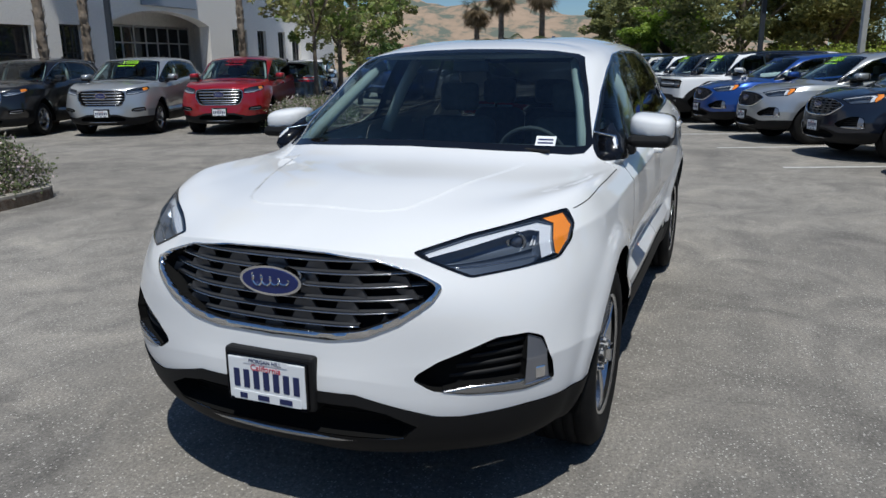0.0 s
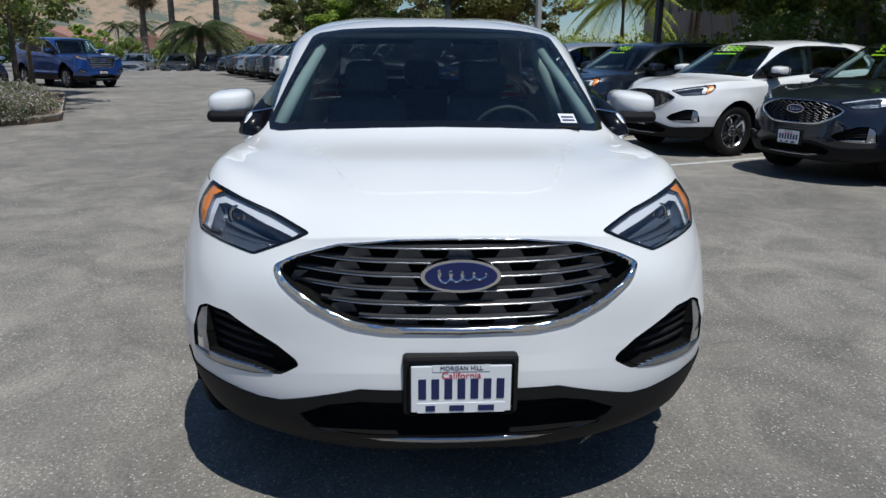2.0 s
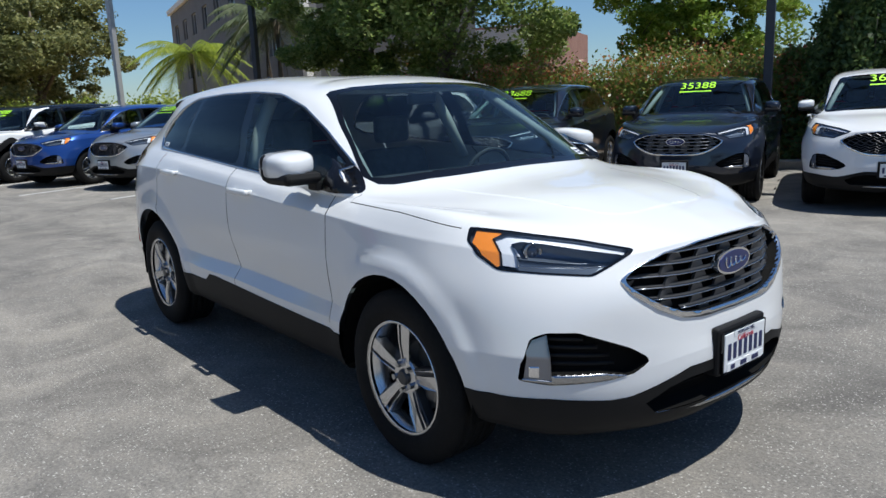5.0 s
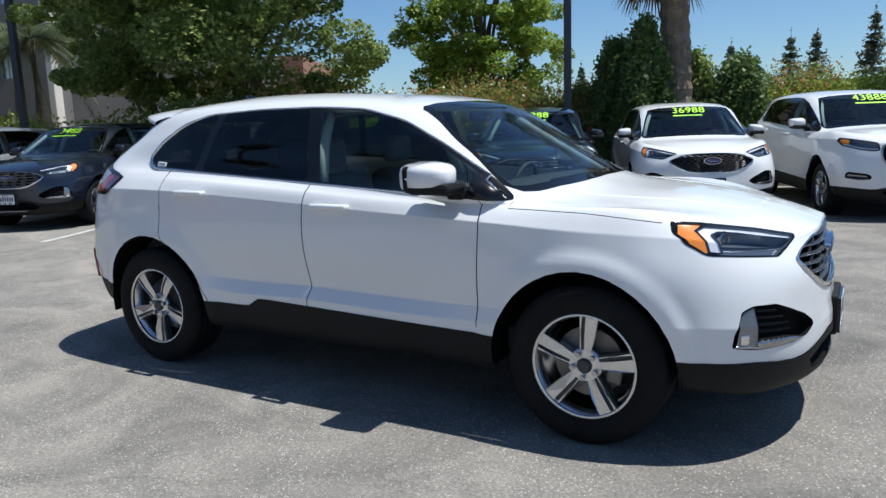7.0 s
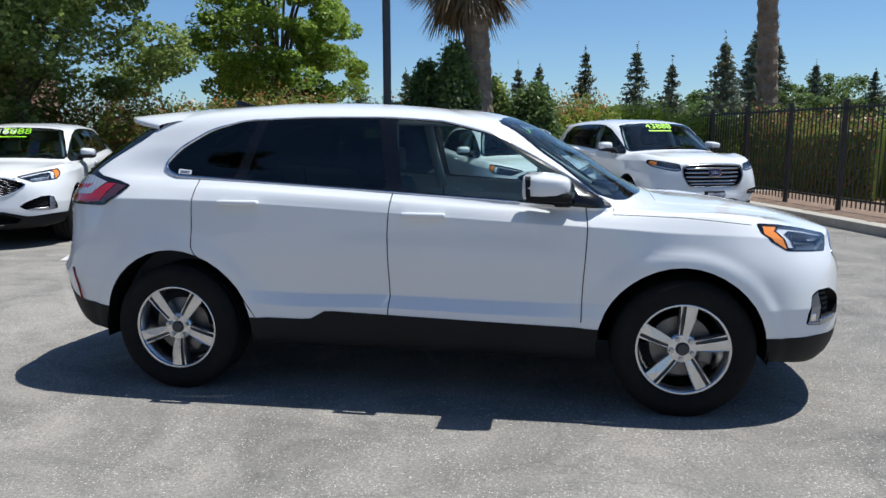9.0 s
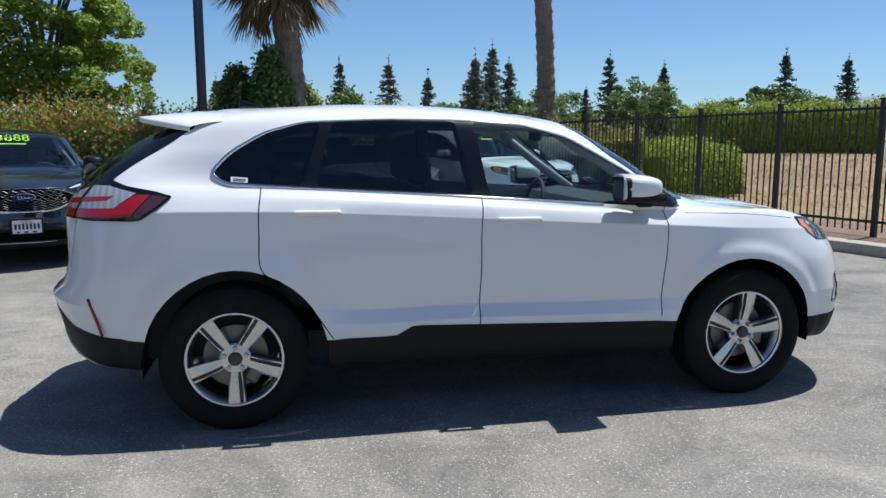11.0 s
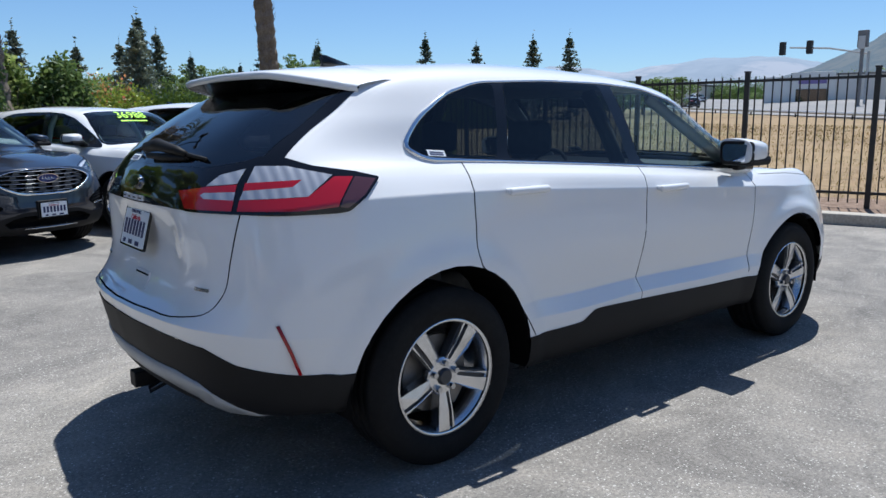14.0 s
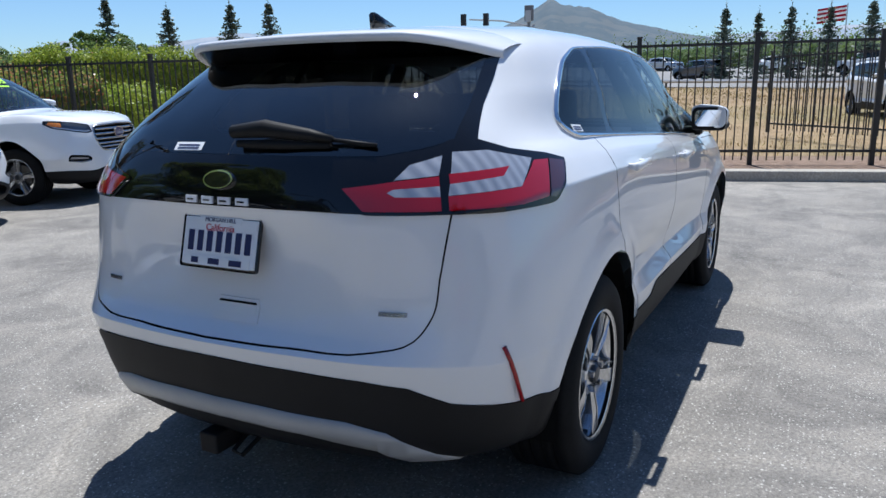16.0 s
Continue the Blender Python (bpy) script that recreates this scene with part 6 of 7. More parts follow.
def fan_palm(at, height, seed, label, skirt=2.2, trunk=.22, lean=(0, 0)):
    """A tall fan palm: ringed trunk, green fans on top and a skirt of dead fronds below them."""
    rng = np.random.default_rng(seed)
    t = thing("palm_tree", label, "palm", at=Matrix.Translation(at))
    bm = bmesh.new()
    n = int(height / .16)
    pts = [(lean[0] * (i / n) ** 1.5, lean[1] * (i / n) ** 1.5, -.1 + height * i / n) for i in range(n + 1)]
    tube(bm, pts, [trunk * (1.15 - .25 * i / n) * (1.0 + (.07 if i % 2 else -.05)) for i in range(n + 1)], 12)
    # cut frond bases
    for i in range(int(height * 26)):
        z = rng.uniform(.4, height)
        a = rng.uniform(0, 2 * math.pi)
        k = z / height
        c = Vector((lean[0] * k**1.5, lean[1] * k**1.5, z))
        r = trunk * (1.12 - .25 * k)
        o = Vector((math.cos(a), math.sin(a), 0))
        w = Vector((-o.y, o.x, 0)) * .055
        bm.faces.new([bm.verts.new(q) for q in (c + o * r * .95 - w + Vector((0, 0, -.07)), c + o * r * .95 + w + Vector((0, 0, -.07)), c + o * (r + .075) + Vector((0, 0, .09)))])
    part("trunk", bm, BARK_PALM, t)
    top = Vector((lean[0], lean[1], height))
    for nm, mt, cnt, e0, e1, ln_ in (("crown", LEAF_PALM, 34, 1.2, -.2, 1.5), ("dead_fronds", LEAF_DEAD, 120, -.10, -1.30, 1.35)):
        bm = bmesh.new()
        for i in range(cnt):
            a = rng.uniform(0, 2 * math.pi)
            e = e0 + (e1 - e0) * rng.uniform()
            z0 = -rng.uniform(0, skirt * .75) if nm == "dead_fronds" else rng.uniform(-.1, .25)
            o = Vector((math.cos(a) * math.cos(e), math.sin(a) * math.cos(e), math.sin(e)))
            s = Vector((-math.sin(a), math.cos(a), 0))
            p = top + Vector((math.cos(a) * trunk * .8, math.sin(a) * trunk * .8, z0))
            L = ln_ * rng.uniform(.7, 1.1)
            h = p + o * L * .45
            tube(bm, [p, h], [.018, .010], 4)
            for j in range(11):
                b = (-1 + 2 * j / 10) * (1.15 if nm == "crown" else .7)
                dv = (o * math.cos(b) + s * math.sin(b)).normalized()
                tip = h + dv * L * .62 + Vector((0, 0, -.16 * L * rng.uniform(.3, 1.4)))
                side = dv.cross(Vector((0, 0, 1)))
                side = side.normalized() * .03 if side.length > 1e-3 else s * .03
                m2 = h.lerp(tip, .5) + Vector((0, 0, .05 * L))
                bm.faces.new([bm.verts.new(q) for q in (h, m2 - side, tip, m2 + side)])
        part(nm, bm, mt, t)
    return t

# ---- buildings, fence, lamps, far land ----
STUCCO = varied("cream_stucco", (.84, .80, .74), (.89, .85, .79), .6, .9, 30, 60, .3, .004)
STUCCO_GREY = varied("grey_stucco", (.195, .19, .19), (.235, .23, .228), .5, .9, 20, 40, .3, .004)
# slate paint of the hotel's end wall, with the trees' shade darkened into it
SLATE_SHADED = varied("shaded_slate_stucco", (.075, .075, .078), (.10, .10, .103), .5, .9, 20, 40, .3, .004)
BRICKISH = varied("brick_face", (.30, .16, .125), (.36, .20, .155), 1.5, .9, 18, 20, .5, .01)
DARK_PANE = mat("dark_window_glass", (.02, .025, .03), .05, 0, 1.0, .0)
FRAME_DARK = mat("dark_bronze_frame", (.06, .055, .05), .5, .3)
FRAME_PALE = mat("pale_frame", (.55, .54, .52), .5)
FENCE_BLACK = varied("black_fence_paint", (.016, .015, .015), (.03, .026, .022), 8, .5)
POLE_DARK = varied("dark_pole_paint", (.025, .03, .04), (.035, .04, .05), 2, .45)
POLE_PALE = varied("galvanised_pole", (.42, .42, .42), (.50, .50, .50), 2, .5, metal=.3)
WHITE_WALL = varied("white_shed_wall", (.66, .66, .65), (.74, .74, .72), .1, .8)


def wall_with_windows(name, label, origin, along, height, thick, openings, wallmat, panes=(3, 3), frame=None, length=None, deep=14.0, endmat=None, holes=(), setback=0.0):
    """A facade from origin along a direction; openings (from, to, sill, head) are real holes with frames and panes set back."""
    along = Vector(along).normalized()
    out = Vector((along.y, -along.x, 0))
    m = Matrix((( along.x, -out.x, 0, origin[0]), (along.y, -out.y, 0, origin[1]), (0, 0, 1, origin[2]), (0, 0, 0, 1)))
    root = tagged(thing(name, label, "building", kind="", at=m))
    cuts = sorted(openings)
    gaps = sorted(list(openings) + list(holes))
    # wall strips between the openings
    bm = bmesh.new()
    xs = sorted({0.0, length, *[c[0] for c in gaps], *[c[1] for c in gaps]})
    for a, b in zip(xs, xs[1:]):
        over = sorted([(c[2], c[3]) for c in gaps if c[0] <= a + 1e-6 and c[1] >= b - 1e-6])
        z = 0.0
        for lo, hi in over:
            if lo - z > .01:
                box(bm, (a, 0, z), (b, thick, lo))
            z = hi
        if height - z > .01:
            box(bm, (a, 0, z), (b, thick, height))
    bmesh.ops.remove_doubles(bm, verts=bm.verts, dist=.001)
    part("wall", bm, wallmat, root)
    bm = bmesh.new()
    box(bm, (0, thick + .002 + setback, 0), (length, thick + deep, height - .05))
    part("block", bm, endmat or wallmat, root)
    for a, b, lo, hi in cuts:
        w = bmesh.new()
        nx, nz = panes
        t = .05
        box(w, (a, .14, lo), (a + t, .20, hi))
        box(w, (b - t, .14, lo), (b, .20, hi))
        box(w, (a + t, .14, lo), (b - t, .20, lo + t))
        box(w, (a + t, .14, hi - t), (b - t, .20, hi))
        for i in range(1, nx):
            x = a + (b - a) * i / nx
            box(w, (x - .025, .145, lo + t), (x + .025, .195, hi - t))
        for i in range(1, nz):
            z = lo + (hi - lo) * i / nz
            box(w, (a + t, .15, z - .02), (b - t, .19, z + .02))
        win = part("window", w, frame or FRAME_DARK, root, "framed window")
        g = bmesh.new()
        box(g, (a + t, .168, lo + t), (b - t, .174, hi - t))
        part("pane", g, DARK_PANE, win, "dark glass")
    return root


# dealership with its arched entrance, facing the lot
b = wall_with_windows("dealership_building", "cream stucco dealership with dark gridded windows and an arched porch", (0, -17.7, 0), (-1, 0, 0), 7.2, .5,
                      [(8.2, 11.6, .3, 2.72), (12.55, 13.35, .3, 2.80), (20.7, 21.65, .3, 2.95), (22.35, 22.95, .3, 2.95), (23.85, 24.4, .3, 2.95), (24.9, 25.6, .3, 2.95)], STUCCO, (3, 3), length=28.6, holes=[(14.62, 19.34, 0, 3.5)], setback=1.8)
bm = bmesh.new()
# arched head of the porch, its side walls, soffit and the wall behind it
n = 16
for i in range(n):
    a0, a1 = [14.62 + 4.72 * k / n for k in (i, i + 1)]
    z0, z1 = [2.98 + .44 * math.sin(math.pi * k / n) ** .75 for k in (i, i + 1)]
    vs = [bm.verts.new(p) for p in ((a0, 0, z0), (a1, 0, z1), (a1, 0, 3.5), (a0, 0, 3.5), (a0, .5, z0), (a1, .5, z1), (a1, .5, 3.5), (a0, .5, 3.5))]
    for q in ((0, 1, 2, 3), (7, 6, 5, 4), (0, 4, 5, 1), (3, 2, 6, 7)):
        bm.faces.new([vs[j] for j in q])
bmesh.ops.remove_doubles(bm, verts=bm.verts, dist=.001)
part("porch_arch", fix(bm), STUCCO, b, "cream arched porch head")
bm = bmesh.new()
box(bm, (14.1, .502, 0), (14.62, 2.30, 3.5))
box(bm, (20.6, .502, 0), (21.0, 2.30, 3.5))
box(bm, (14.1, .502, 3.5), (21.0, 2.30, 3.8))
box(bm, (14.62, 1.85, 3.02), (20.6, 2.30, 3.5))
box(bm, (14.62, 1.85, 0), (16.3, 2.30, 3.02))
box(bm, (20.4, 1.85, 0), (20.6, 2.30, 3.02))
part("porch_wall", bm, STUCCO, b, "cream porch wall")
bm = bmesh.new()
for i in range(8):
    x = 16.3 + 4.1 * i / 7
    box(bm, (x - .03, 1.92, .1), (x + .03, 1.99, 3.02))
for z in (.1, .95, 1.75, 2.4, 2.97):
    box(bm, (16.3, 1.93, z - .025), (20.4, 1.98, z + .025))
w = part("porch_window", bm, FRAME_PALE, b, "wide gridded porch window")
bm = bmesh.new()
box(bm, (16.3, 1.952, .1), (20.4, 1.960, 3.0))
part("pane", bm, DARK_PANE, w, "dark glass")
bm = bmesh.new()
box(bm, (15.9, -.10, 3.55), (18.6, -.005, 4.3), .03)
part("sign_panel", bm, mat("sign_grey_blue", (.30, .34, .40), .4), b, "blank grey-blue sign panel")
bm = bmesh.new()
box(bm, (-.1, -.06, 7.2), (28.7, .5, 7.45), .02)
part("cornice", bm, STUCCO, b)

# grey hotel behind the parked row
def hotel():
    wins = []
    for lvl in range(3):
        z = .9 + lvl * 3.0
        for i in range(8):
            x = 2.0 + i * 4.3
            wins.append((x, x + 1.9, z, z + 1.5))
    h = wall_with_windows("hotel_building", "grey stucco hotel with framed windows", (-62, 21.5, 0), (Vector((-20.5, 12.6, 0)) - Vector((-62, 21.5, 0))), 9.6, .35, wins, STUCCO_GREY, (2, 1), FRAME_PALE, 38.8, 7.6, SLATE_SHADED)
    bm = bmesh.new()
    box(bm, (38.35, -.3, 0), (38.9, .0, 9.9), .03)
    box(bm, (-.2, -.25, 9.5), (38.9, 0, 9.9), .02)
    part("corner_tower", bm, STUCCO, h, "cream corner pier")
    k = wall_with_windows("brick_building", "low brick building behind the hedge", (-43.0, 33.0, 0), (1, .55, 0), 6.6, .35, [(2.0, 3.2, 1.0, 2.4), (5.0, 6.2, 1.0, 2.4)], BRICKISH, (2, 1), FRAME_PALE, 11.0)
    bm = bmesh.new()
    box(bm, (4.6, -.06, 4.4), (9.4, -.01, 6.4), .01)
    part("panel", bm, FRAME_PALE, k, "pale blank panel")


hotel()


def fence():
    """Black picket fence: square posts, two rails, thin pickets."""
    f = thing("fence", "black metal picket fence behind the kerb", "fence")
    post = bmesh.new()
    box(post, (-.035, -.035, 0), (.035, .035, 1.96), .004)
    box(post, (-.042, -.042, 1.96), (.042, .042, 1.985), .004)
    post = mesh_of(post, "post")
    post.materials.append(FENCE_BLACK)
    pick = bmesh.new()
    box(pick, (-.009, -.009, .08), (.009, .009, 1.90))
    pick = mesh_of(pick, "picket")
    pick.materials.append(FENCE_BLACK)
    yaw = math.atan2(EDGE_N.y, EDGE_N.x)
    R = Matrix.Rotation(yaw, 4, "Z")
    span, gap = 1.72, .123
    rail = _boxed((.035, -.018, 0), (span - .035, .018, .04))
    rail = mesh_of(rail, "rail")
    rail.materials.append(FENCE_BLACK)
    for i in range(-8, 9):
        t0 = .95 + i * span * 1.0
        part("post", post, None, f, at=Matrix.Translation(edge_at(t0, .82, .13)) @ R)
        for z in (.20, 1.82):
            part("rail", rail, None, f, at=Matrix.Translation(edge_at(t0, .82, .13 + z)) @ R)
        for j in range(1, 14):
            p = edge_at(t0 + j * gap, .82, .13)
            part("picket", pick, None, f, at=Matrix.Translation(p) @ R)
    # a second run that leads away over the field
    g = thing("fence", "black metal picket fence turning off towards the field", "fence")
    a, b = Vector((9.9, -6.9, .13)), Vector((16.4, -.2, .13))
    d = (b - a)
    L = d.length
    R2 = Matrix.Rotation(math.atan2(d.y, d.x), 4, "Z")
    k = int(L / 2.4)
    for i in range(k + 1):
        p = a + d * (i / k)
        part("post", post, None, g, at=Matrix.Translation(p) @ R2)
    for z in (.22, 1.84):
        part("rail", _boxed((0, -.018, z - .02), (L, .018, z + .02)), FENCE_BLACK, g, at=Matrix.Translation(a) @ R2 @ Matrix.Rotation(-math.atan2(d.z, L), 4, "Y"))
    for i in range(int(L / .125)):
        p = a + d * (i * .125 / L)
        part("picket", pick, None, g, at=Matrix.Translation(p) @ R2)


fence()


def lamp_pole(at, h, material, label, arm=0.9, yaw=0.0, base=True):
    t = thing("lamp_post", label, "lamp post", "lot lamps", at=Matrix.Translation(at) @ Matrix.Rotation(yaw, 4, "Z"))
    bm = bmesh.new()
    box(bm, (-.075, -.075, 0), (.075, .075, h), .012)
    part("pole", bm, material, t)
    if base:
        bm = bmesh.new()
        bar(bm, (0, 0, -.05), (0, 0, .6), .26, .26, 20)
        part("base", bm, CONCRETE, t, "round concrete base")
    for s in (-1, 1):
        bm = bmesh.new()
        box(bm, (s * .07, -.03, h - .22), (s * arm, .03, h - .14), .008)
        box(bm, (s * arm - .22, -.17, h - .24), (s * arm + .22, .17, h - .12), .02)
        part("lamp_head", bm, material, t)


lamp_pole((-2.86, 10.42, 0), 7.5, POLE_DARK, "tall dark square lamp post behind the parked row", yaw=.39, base=False)
lamp_pole((-15.5, 6.7, 0), 7.5, POLE_DARK, "tall dark square lamp post behind the parked row", yaw=.39, base=False)
lamp_pole((-25.3, 1.75, 0), 6.2, POLE_DARK, "dark lamp post with twin heads", yaw=.39, base=False)
lamp_pole((-19.9, 4.3, 0), 7.0, POLE_PALE, "pale lamp post behind the parked row", yaw=.39, base=False)
lamp_pole((-12.8, -16.0, 0), 7.0, POLE_DARK, "dark lamp post before the dealership", yaw=.39, base=False)


def far_land():
    # dry hills all round the horizon, greener and bluer ones with painted haze beyond the field
    def hill_mat(name, a, b, c, sc):
        m = mat(name, a, 1.0, spec=.1)
        n = noise_tex(m, sc, 8, .65)
        r = ramp(m, n, 0, [(.40, a), (.50, b), (.57, c)])
        to_base(m, r)
        return m
    golden = hill_mat("golden_hill", (.36, .27, .20), (.30, .23, .17), (.13, .15, .125), .03)
    # chaparral greens turned blue-grey, so the air's haze is in the colour
    green = hill_mat("hazed_chaparral_hill", (.112, .140, .160), (.094, .126, .150), (.128, .150, .164), .03)
    # the pale blue is distance haze put into the hill colour
    blue = hill_mat("haze_blue_hill", (.25, .30, .36), (.22, .27, .33), (.30, .33, .38), .004)

    def ridge(name, label, az0, az1, dist, crest, depth, material, seed, bumps=.18):
        """A ridge between two bearings; crest gives heights along it."""
        bm = bmesh.new()
        n = 90
        rows = []
        for k in range(9):
            u = k / 8
            row = []
            for i in range(n + 1):
                w = i / n
                az = radians(az0 + (az1 - az0) * w)
                h = np.interp(w * (len(crest) - 1), range(len(crest)), crest)
                r = dist + depth * u
                z = h * math.sin(math.pi * .5 * u) ** 1.1
                z *= 1 + bumps * noise.noise((w * 14 + seed, u * 3.1, seed)) + .35 * bumps * noise.noise((w * 45, u * 9, seed))
                x, y = r * math.cos(az), r * math.sin(az)
                row.append(bm.verts.new((x, y, z + land(x, y) - 2)))
            rows.append(row)
        for a, b in zip(rows, rows[1:]):
            for i in range(n):
                bm.faces.new((a[i], a[i + 1], b[i + 1], b[i]))
        tagged(part(name, fix(bm), material, smooth=True), label, "hill", kind="structure")

    ridge("backdrop_hill", "golden dry hills behind the town", -185, -120, 700, [60, 78, 93, 112, 106, 98, 90, 70, 50], 320, golden, 3)
    ridge("backdrop_hill", "hazy grey-green hill with a peak beyond the highway", 4, 35, 520, [8, 20, 29, 35, 45, 58, 68, 48, 32, 23, 16, 10, 6], 260, green, 7, .10)
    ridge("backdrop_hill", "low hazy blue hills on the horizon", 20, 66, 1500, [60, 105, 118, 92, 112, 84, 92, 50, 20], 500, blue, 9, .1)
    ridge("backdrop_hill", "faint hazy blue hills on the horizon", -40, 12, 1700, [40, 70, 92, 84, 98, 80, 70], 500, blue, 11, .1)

    # low white sheds beyond the highway
    for x, y, w, h in ((150, 128, 26, 6.0), (160, 112, 20, 5.0)):
        t = thing("warehouse", "low white warehouse beyond the highway", "building", "far warehouses")
        bm = bmesh.new()
        z0 = land(x, y) - .5
        box(bm, (x, y - w / 2, z0), (x + 18, y + w / 2, z0 + h), .05)
        part("wall", bm, WHITE_WALL, t)
        bm = bmesh.new()
        box(bm, (x - .3, y - w / 2 - .3, z0 + h), (x + 18.3, y + w / 2 + .3, z0 + h + .5), .05)
        part("roof", bm, STUCCO_GREY, t)
        for i in range(int(w / 6)):
            bm = bmesh.new()
            yy = y - w / 2 + 2 + i * 6
            box(bm, (x - .06, yy, z0 + .4), (x + .1, yy + 3.2, z0 + h * .55))
            part("door", bm, DARK_PANE, t)
    # long white store across the highway, its face to the lot
    t = thing("store_building", "long white store with a dark entrance beyond the highway", "building", at=Matrix.Translation((121, 49.6, 0)) @ Matrix.Rotation(radians(22.8), 4, "Z"))
    bm = bmesh.new()
    box(bm, (0, -13.0, 1.0), (16, 11.5, 8.3), .05)
    box(bm, (-.5, 1.0, 1.0), (0, 7.5, 8.9), .05)
    part("wall", bm, WHITE_WALL, t)
    bm = bmesh.new()
    box(bm, (-.15, -13.1, 8.3), (16.1, .9, 8.6), .02)
    part("roof_edge", bm, STUCCO_GREY, t)
    bm = bmesh.new()
    box(bm, (-.62, 1.9, 3.6), (-.5, 6.6, 6.2), .02)
    part("entrance", bm, DARK_PANE, t, "dark glazed entrance")
    bm = bmesh.new()
    box(bm, (-.66, 2.2, 7.0), (-.5, 6.3, 7.7), .02)
    part("sign_panel", bm, mat("sign_violet", (.20, .16, .38), .5), t, "plain violet sign bar")
    # guard rail along the near side of the highway
    t = thing("guard_rail", "grey steel guard rail along the highway", "guard rail", kind="structure")
    for s0 in range(-60, 140, 10):
        p, q = road_at(s0, -1.2), road_at(s0 + 10, -1.2)
        bm = bmesh.new()
        tube(bm, [p + Vector((0, 0, .55)), q + Vector((0, 0, .55))], .16, 6)
        part("rail", bm, POLE_PALE, t)
        bm = bmesh.new()
        bar(bm, p + Vector((0, 0, -.5)), p + Vector((0, 0, .6)), .09, .09, 6)
        part("post", bm, FENCE_BLACK, t)
    # pylon, signals and flag
    t = thing("sign_pylon", "tall pale sign pylon beyond the highway", "sign")
    bm = bmesh.new()
    z0 = land(98, 38)
    box(bm, (98.4, 37.82, z0 - .3), (98.8, 38.18, z0 + 10.2), .05)
    box(bm, (98.35, 37.4, z0 + 8.2), (98.95, 38.6, z0 + 10.3), .05)
    part("pylon", bm, STUCCO_GREY, t)
    bm = bmesh.new()
    box(bm, (98.2, 37.6, z0 + 8.0), (98.39, 38.4, z0 + 9.6), .02)
    part("sign_face", bm, FRAME_PALE, t)
    t = thing("traffic_signal", "traffic signals on a long mast arm", "traffic light")
    bm = bmesh.new()
    tube(bm, [(103.6, 39.2, land(103, 39) - .2), (103.6, 39.2, 10.2)], .20, 8)
    tube(bm, [(103.6, 39.2, 9.9), (102.4, 43.8, 10.9), (101.3, 48.7, 11.3)], .13, 6)
    part("mast", bm, POLE_PALE, t)
    for p in ((101.9, 46.2), (100.9, 49.5)):
        bm = bmesh.new()
        box(bm, (p[0] - .35, p[1] - .36, 10.3), (p[0] + .3, p[1] + .36, 12.1), .05)
        part("signal_head", bm, FENCE_BLACK, t)
    t = thing("flagpole", "striped flag flying from a tall pole", "flag")
    bm = bmesh.new()
    z0 = land(116, -4)
    bar(bm, (116, -2.2, z0 - .3), (116, -2.2, z0 + 9.4), .10, .06, 8)
    part("pole", bm, POLE_PALE, t)
    for i in range(7):
        bm = bmesh.new()
        a = [bm.verts.new((116 + .15 * math.sin(k * .9), -2.1 + k * .45, z0 + 7.2 + i * .29 - .05 * k)) for k in range(9)]
        c = [bm.verts.new((116 + .15 * math.sin(k * .9), -2.1 + k * .45, z0 + 7.49 + i * .29 - .05 * k)) for k in range(9)]
        for k in range(8):
            bm.faces.new((a[k], a[k + 1], c[k + 1], c[k]))
        bmesh.ops.solidify(bm, geom=bm.faces, thickness=.02)
        part("stripe", bm, CAR_MATS["red_ink"] if i % 2 == 0 else CAR_MATS["plate"], t)


far_land()

# ---- planting ----
tree("plane_tree", "broad leafy plane tree behind the parked row", (-10.2, 9.0, .1), 7.8, 4.0, LEAF_GREEN, n=105000, size=.118, seed=4, base=.24, limbs=17, squash=1.15, trunk=.17)
tree("plane_tree", "broad leafy plane tree behind the parked row", (-13.4, 8.8, .1), 6.8, 2.7, LEAF_GREEN, n=50000, size=.12, seed=5, base=.28, limbs=11, trunk=.16)
tree("street_tree", "bright green round tree behind the hedge", (-6.9, 14.6, .1), 6.3, 2.3, LEAF_BRIGHT, n=70000, size=.105, seed=6, base=.18, limbs=19, trunk=.14)
hedge("hedge", "photinia hedge with red tips behind the parked row", row_at(-1.0, 8.3), row_at(13.5, 8.3), 1.7, 2.15, LEAF_RED, 84000, .085, 3, base=.0)
hedge("hedge", "low bright clipped hedge behind the parked row", row_at(-34, 8.0), row_at(-2.0, 8.0), 1.5, 1.75, LEAF_HEDGE, 76000, .10, 5)
for i, (x, y, r, h, lf, lab) in enumerate([(-2.3, 11.9, .85, 2.9, LEAF_DARK, "tall dark evergreen shrub by the lamp post"), (-1.6, 11.5, .75, 3.25, LEAF_DARK, "tall dark evergreen shrub by the lamp post"), (-.9, 12.9, .9, 2.6, LEAF_GREEN, "leafy green shrub beside the palm"),
                                              (.1, 12.6, .95, 2.45, LEAF_DARK, "dark evergreen shrub beside the palm"), (-3.1, 11.9, .7, 2.0, LEAF_RED, "red-tipped shrub behind the parked row")]):
    shrub("shrub", lab, (x, y, 0), r, h, lf, 13000, .10, 8 + i, group="shrubs behind the row")
hedge("hedge", "yellow-green hedge behind the parked row", (.2, 13.9, 0), (5.2, 15.8, 0), 1.8, 1.9, LEAF_HEDGE, 46000, .09, 10)
hedge("hedge", "flowering yellow-green hedge behind the fence", (8.4, 14.4, 0), (11.6, 15.8, 0), 1.8, 1.45, LEAF_HEDGE, 18000, .09, 12)
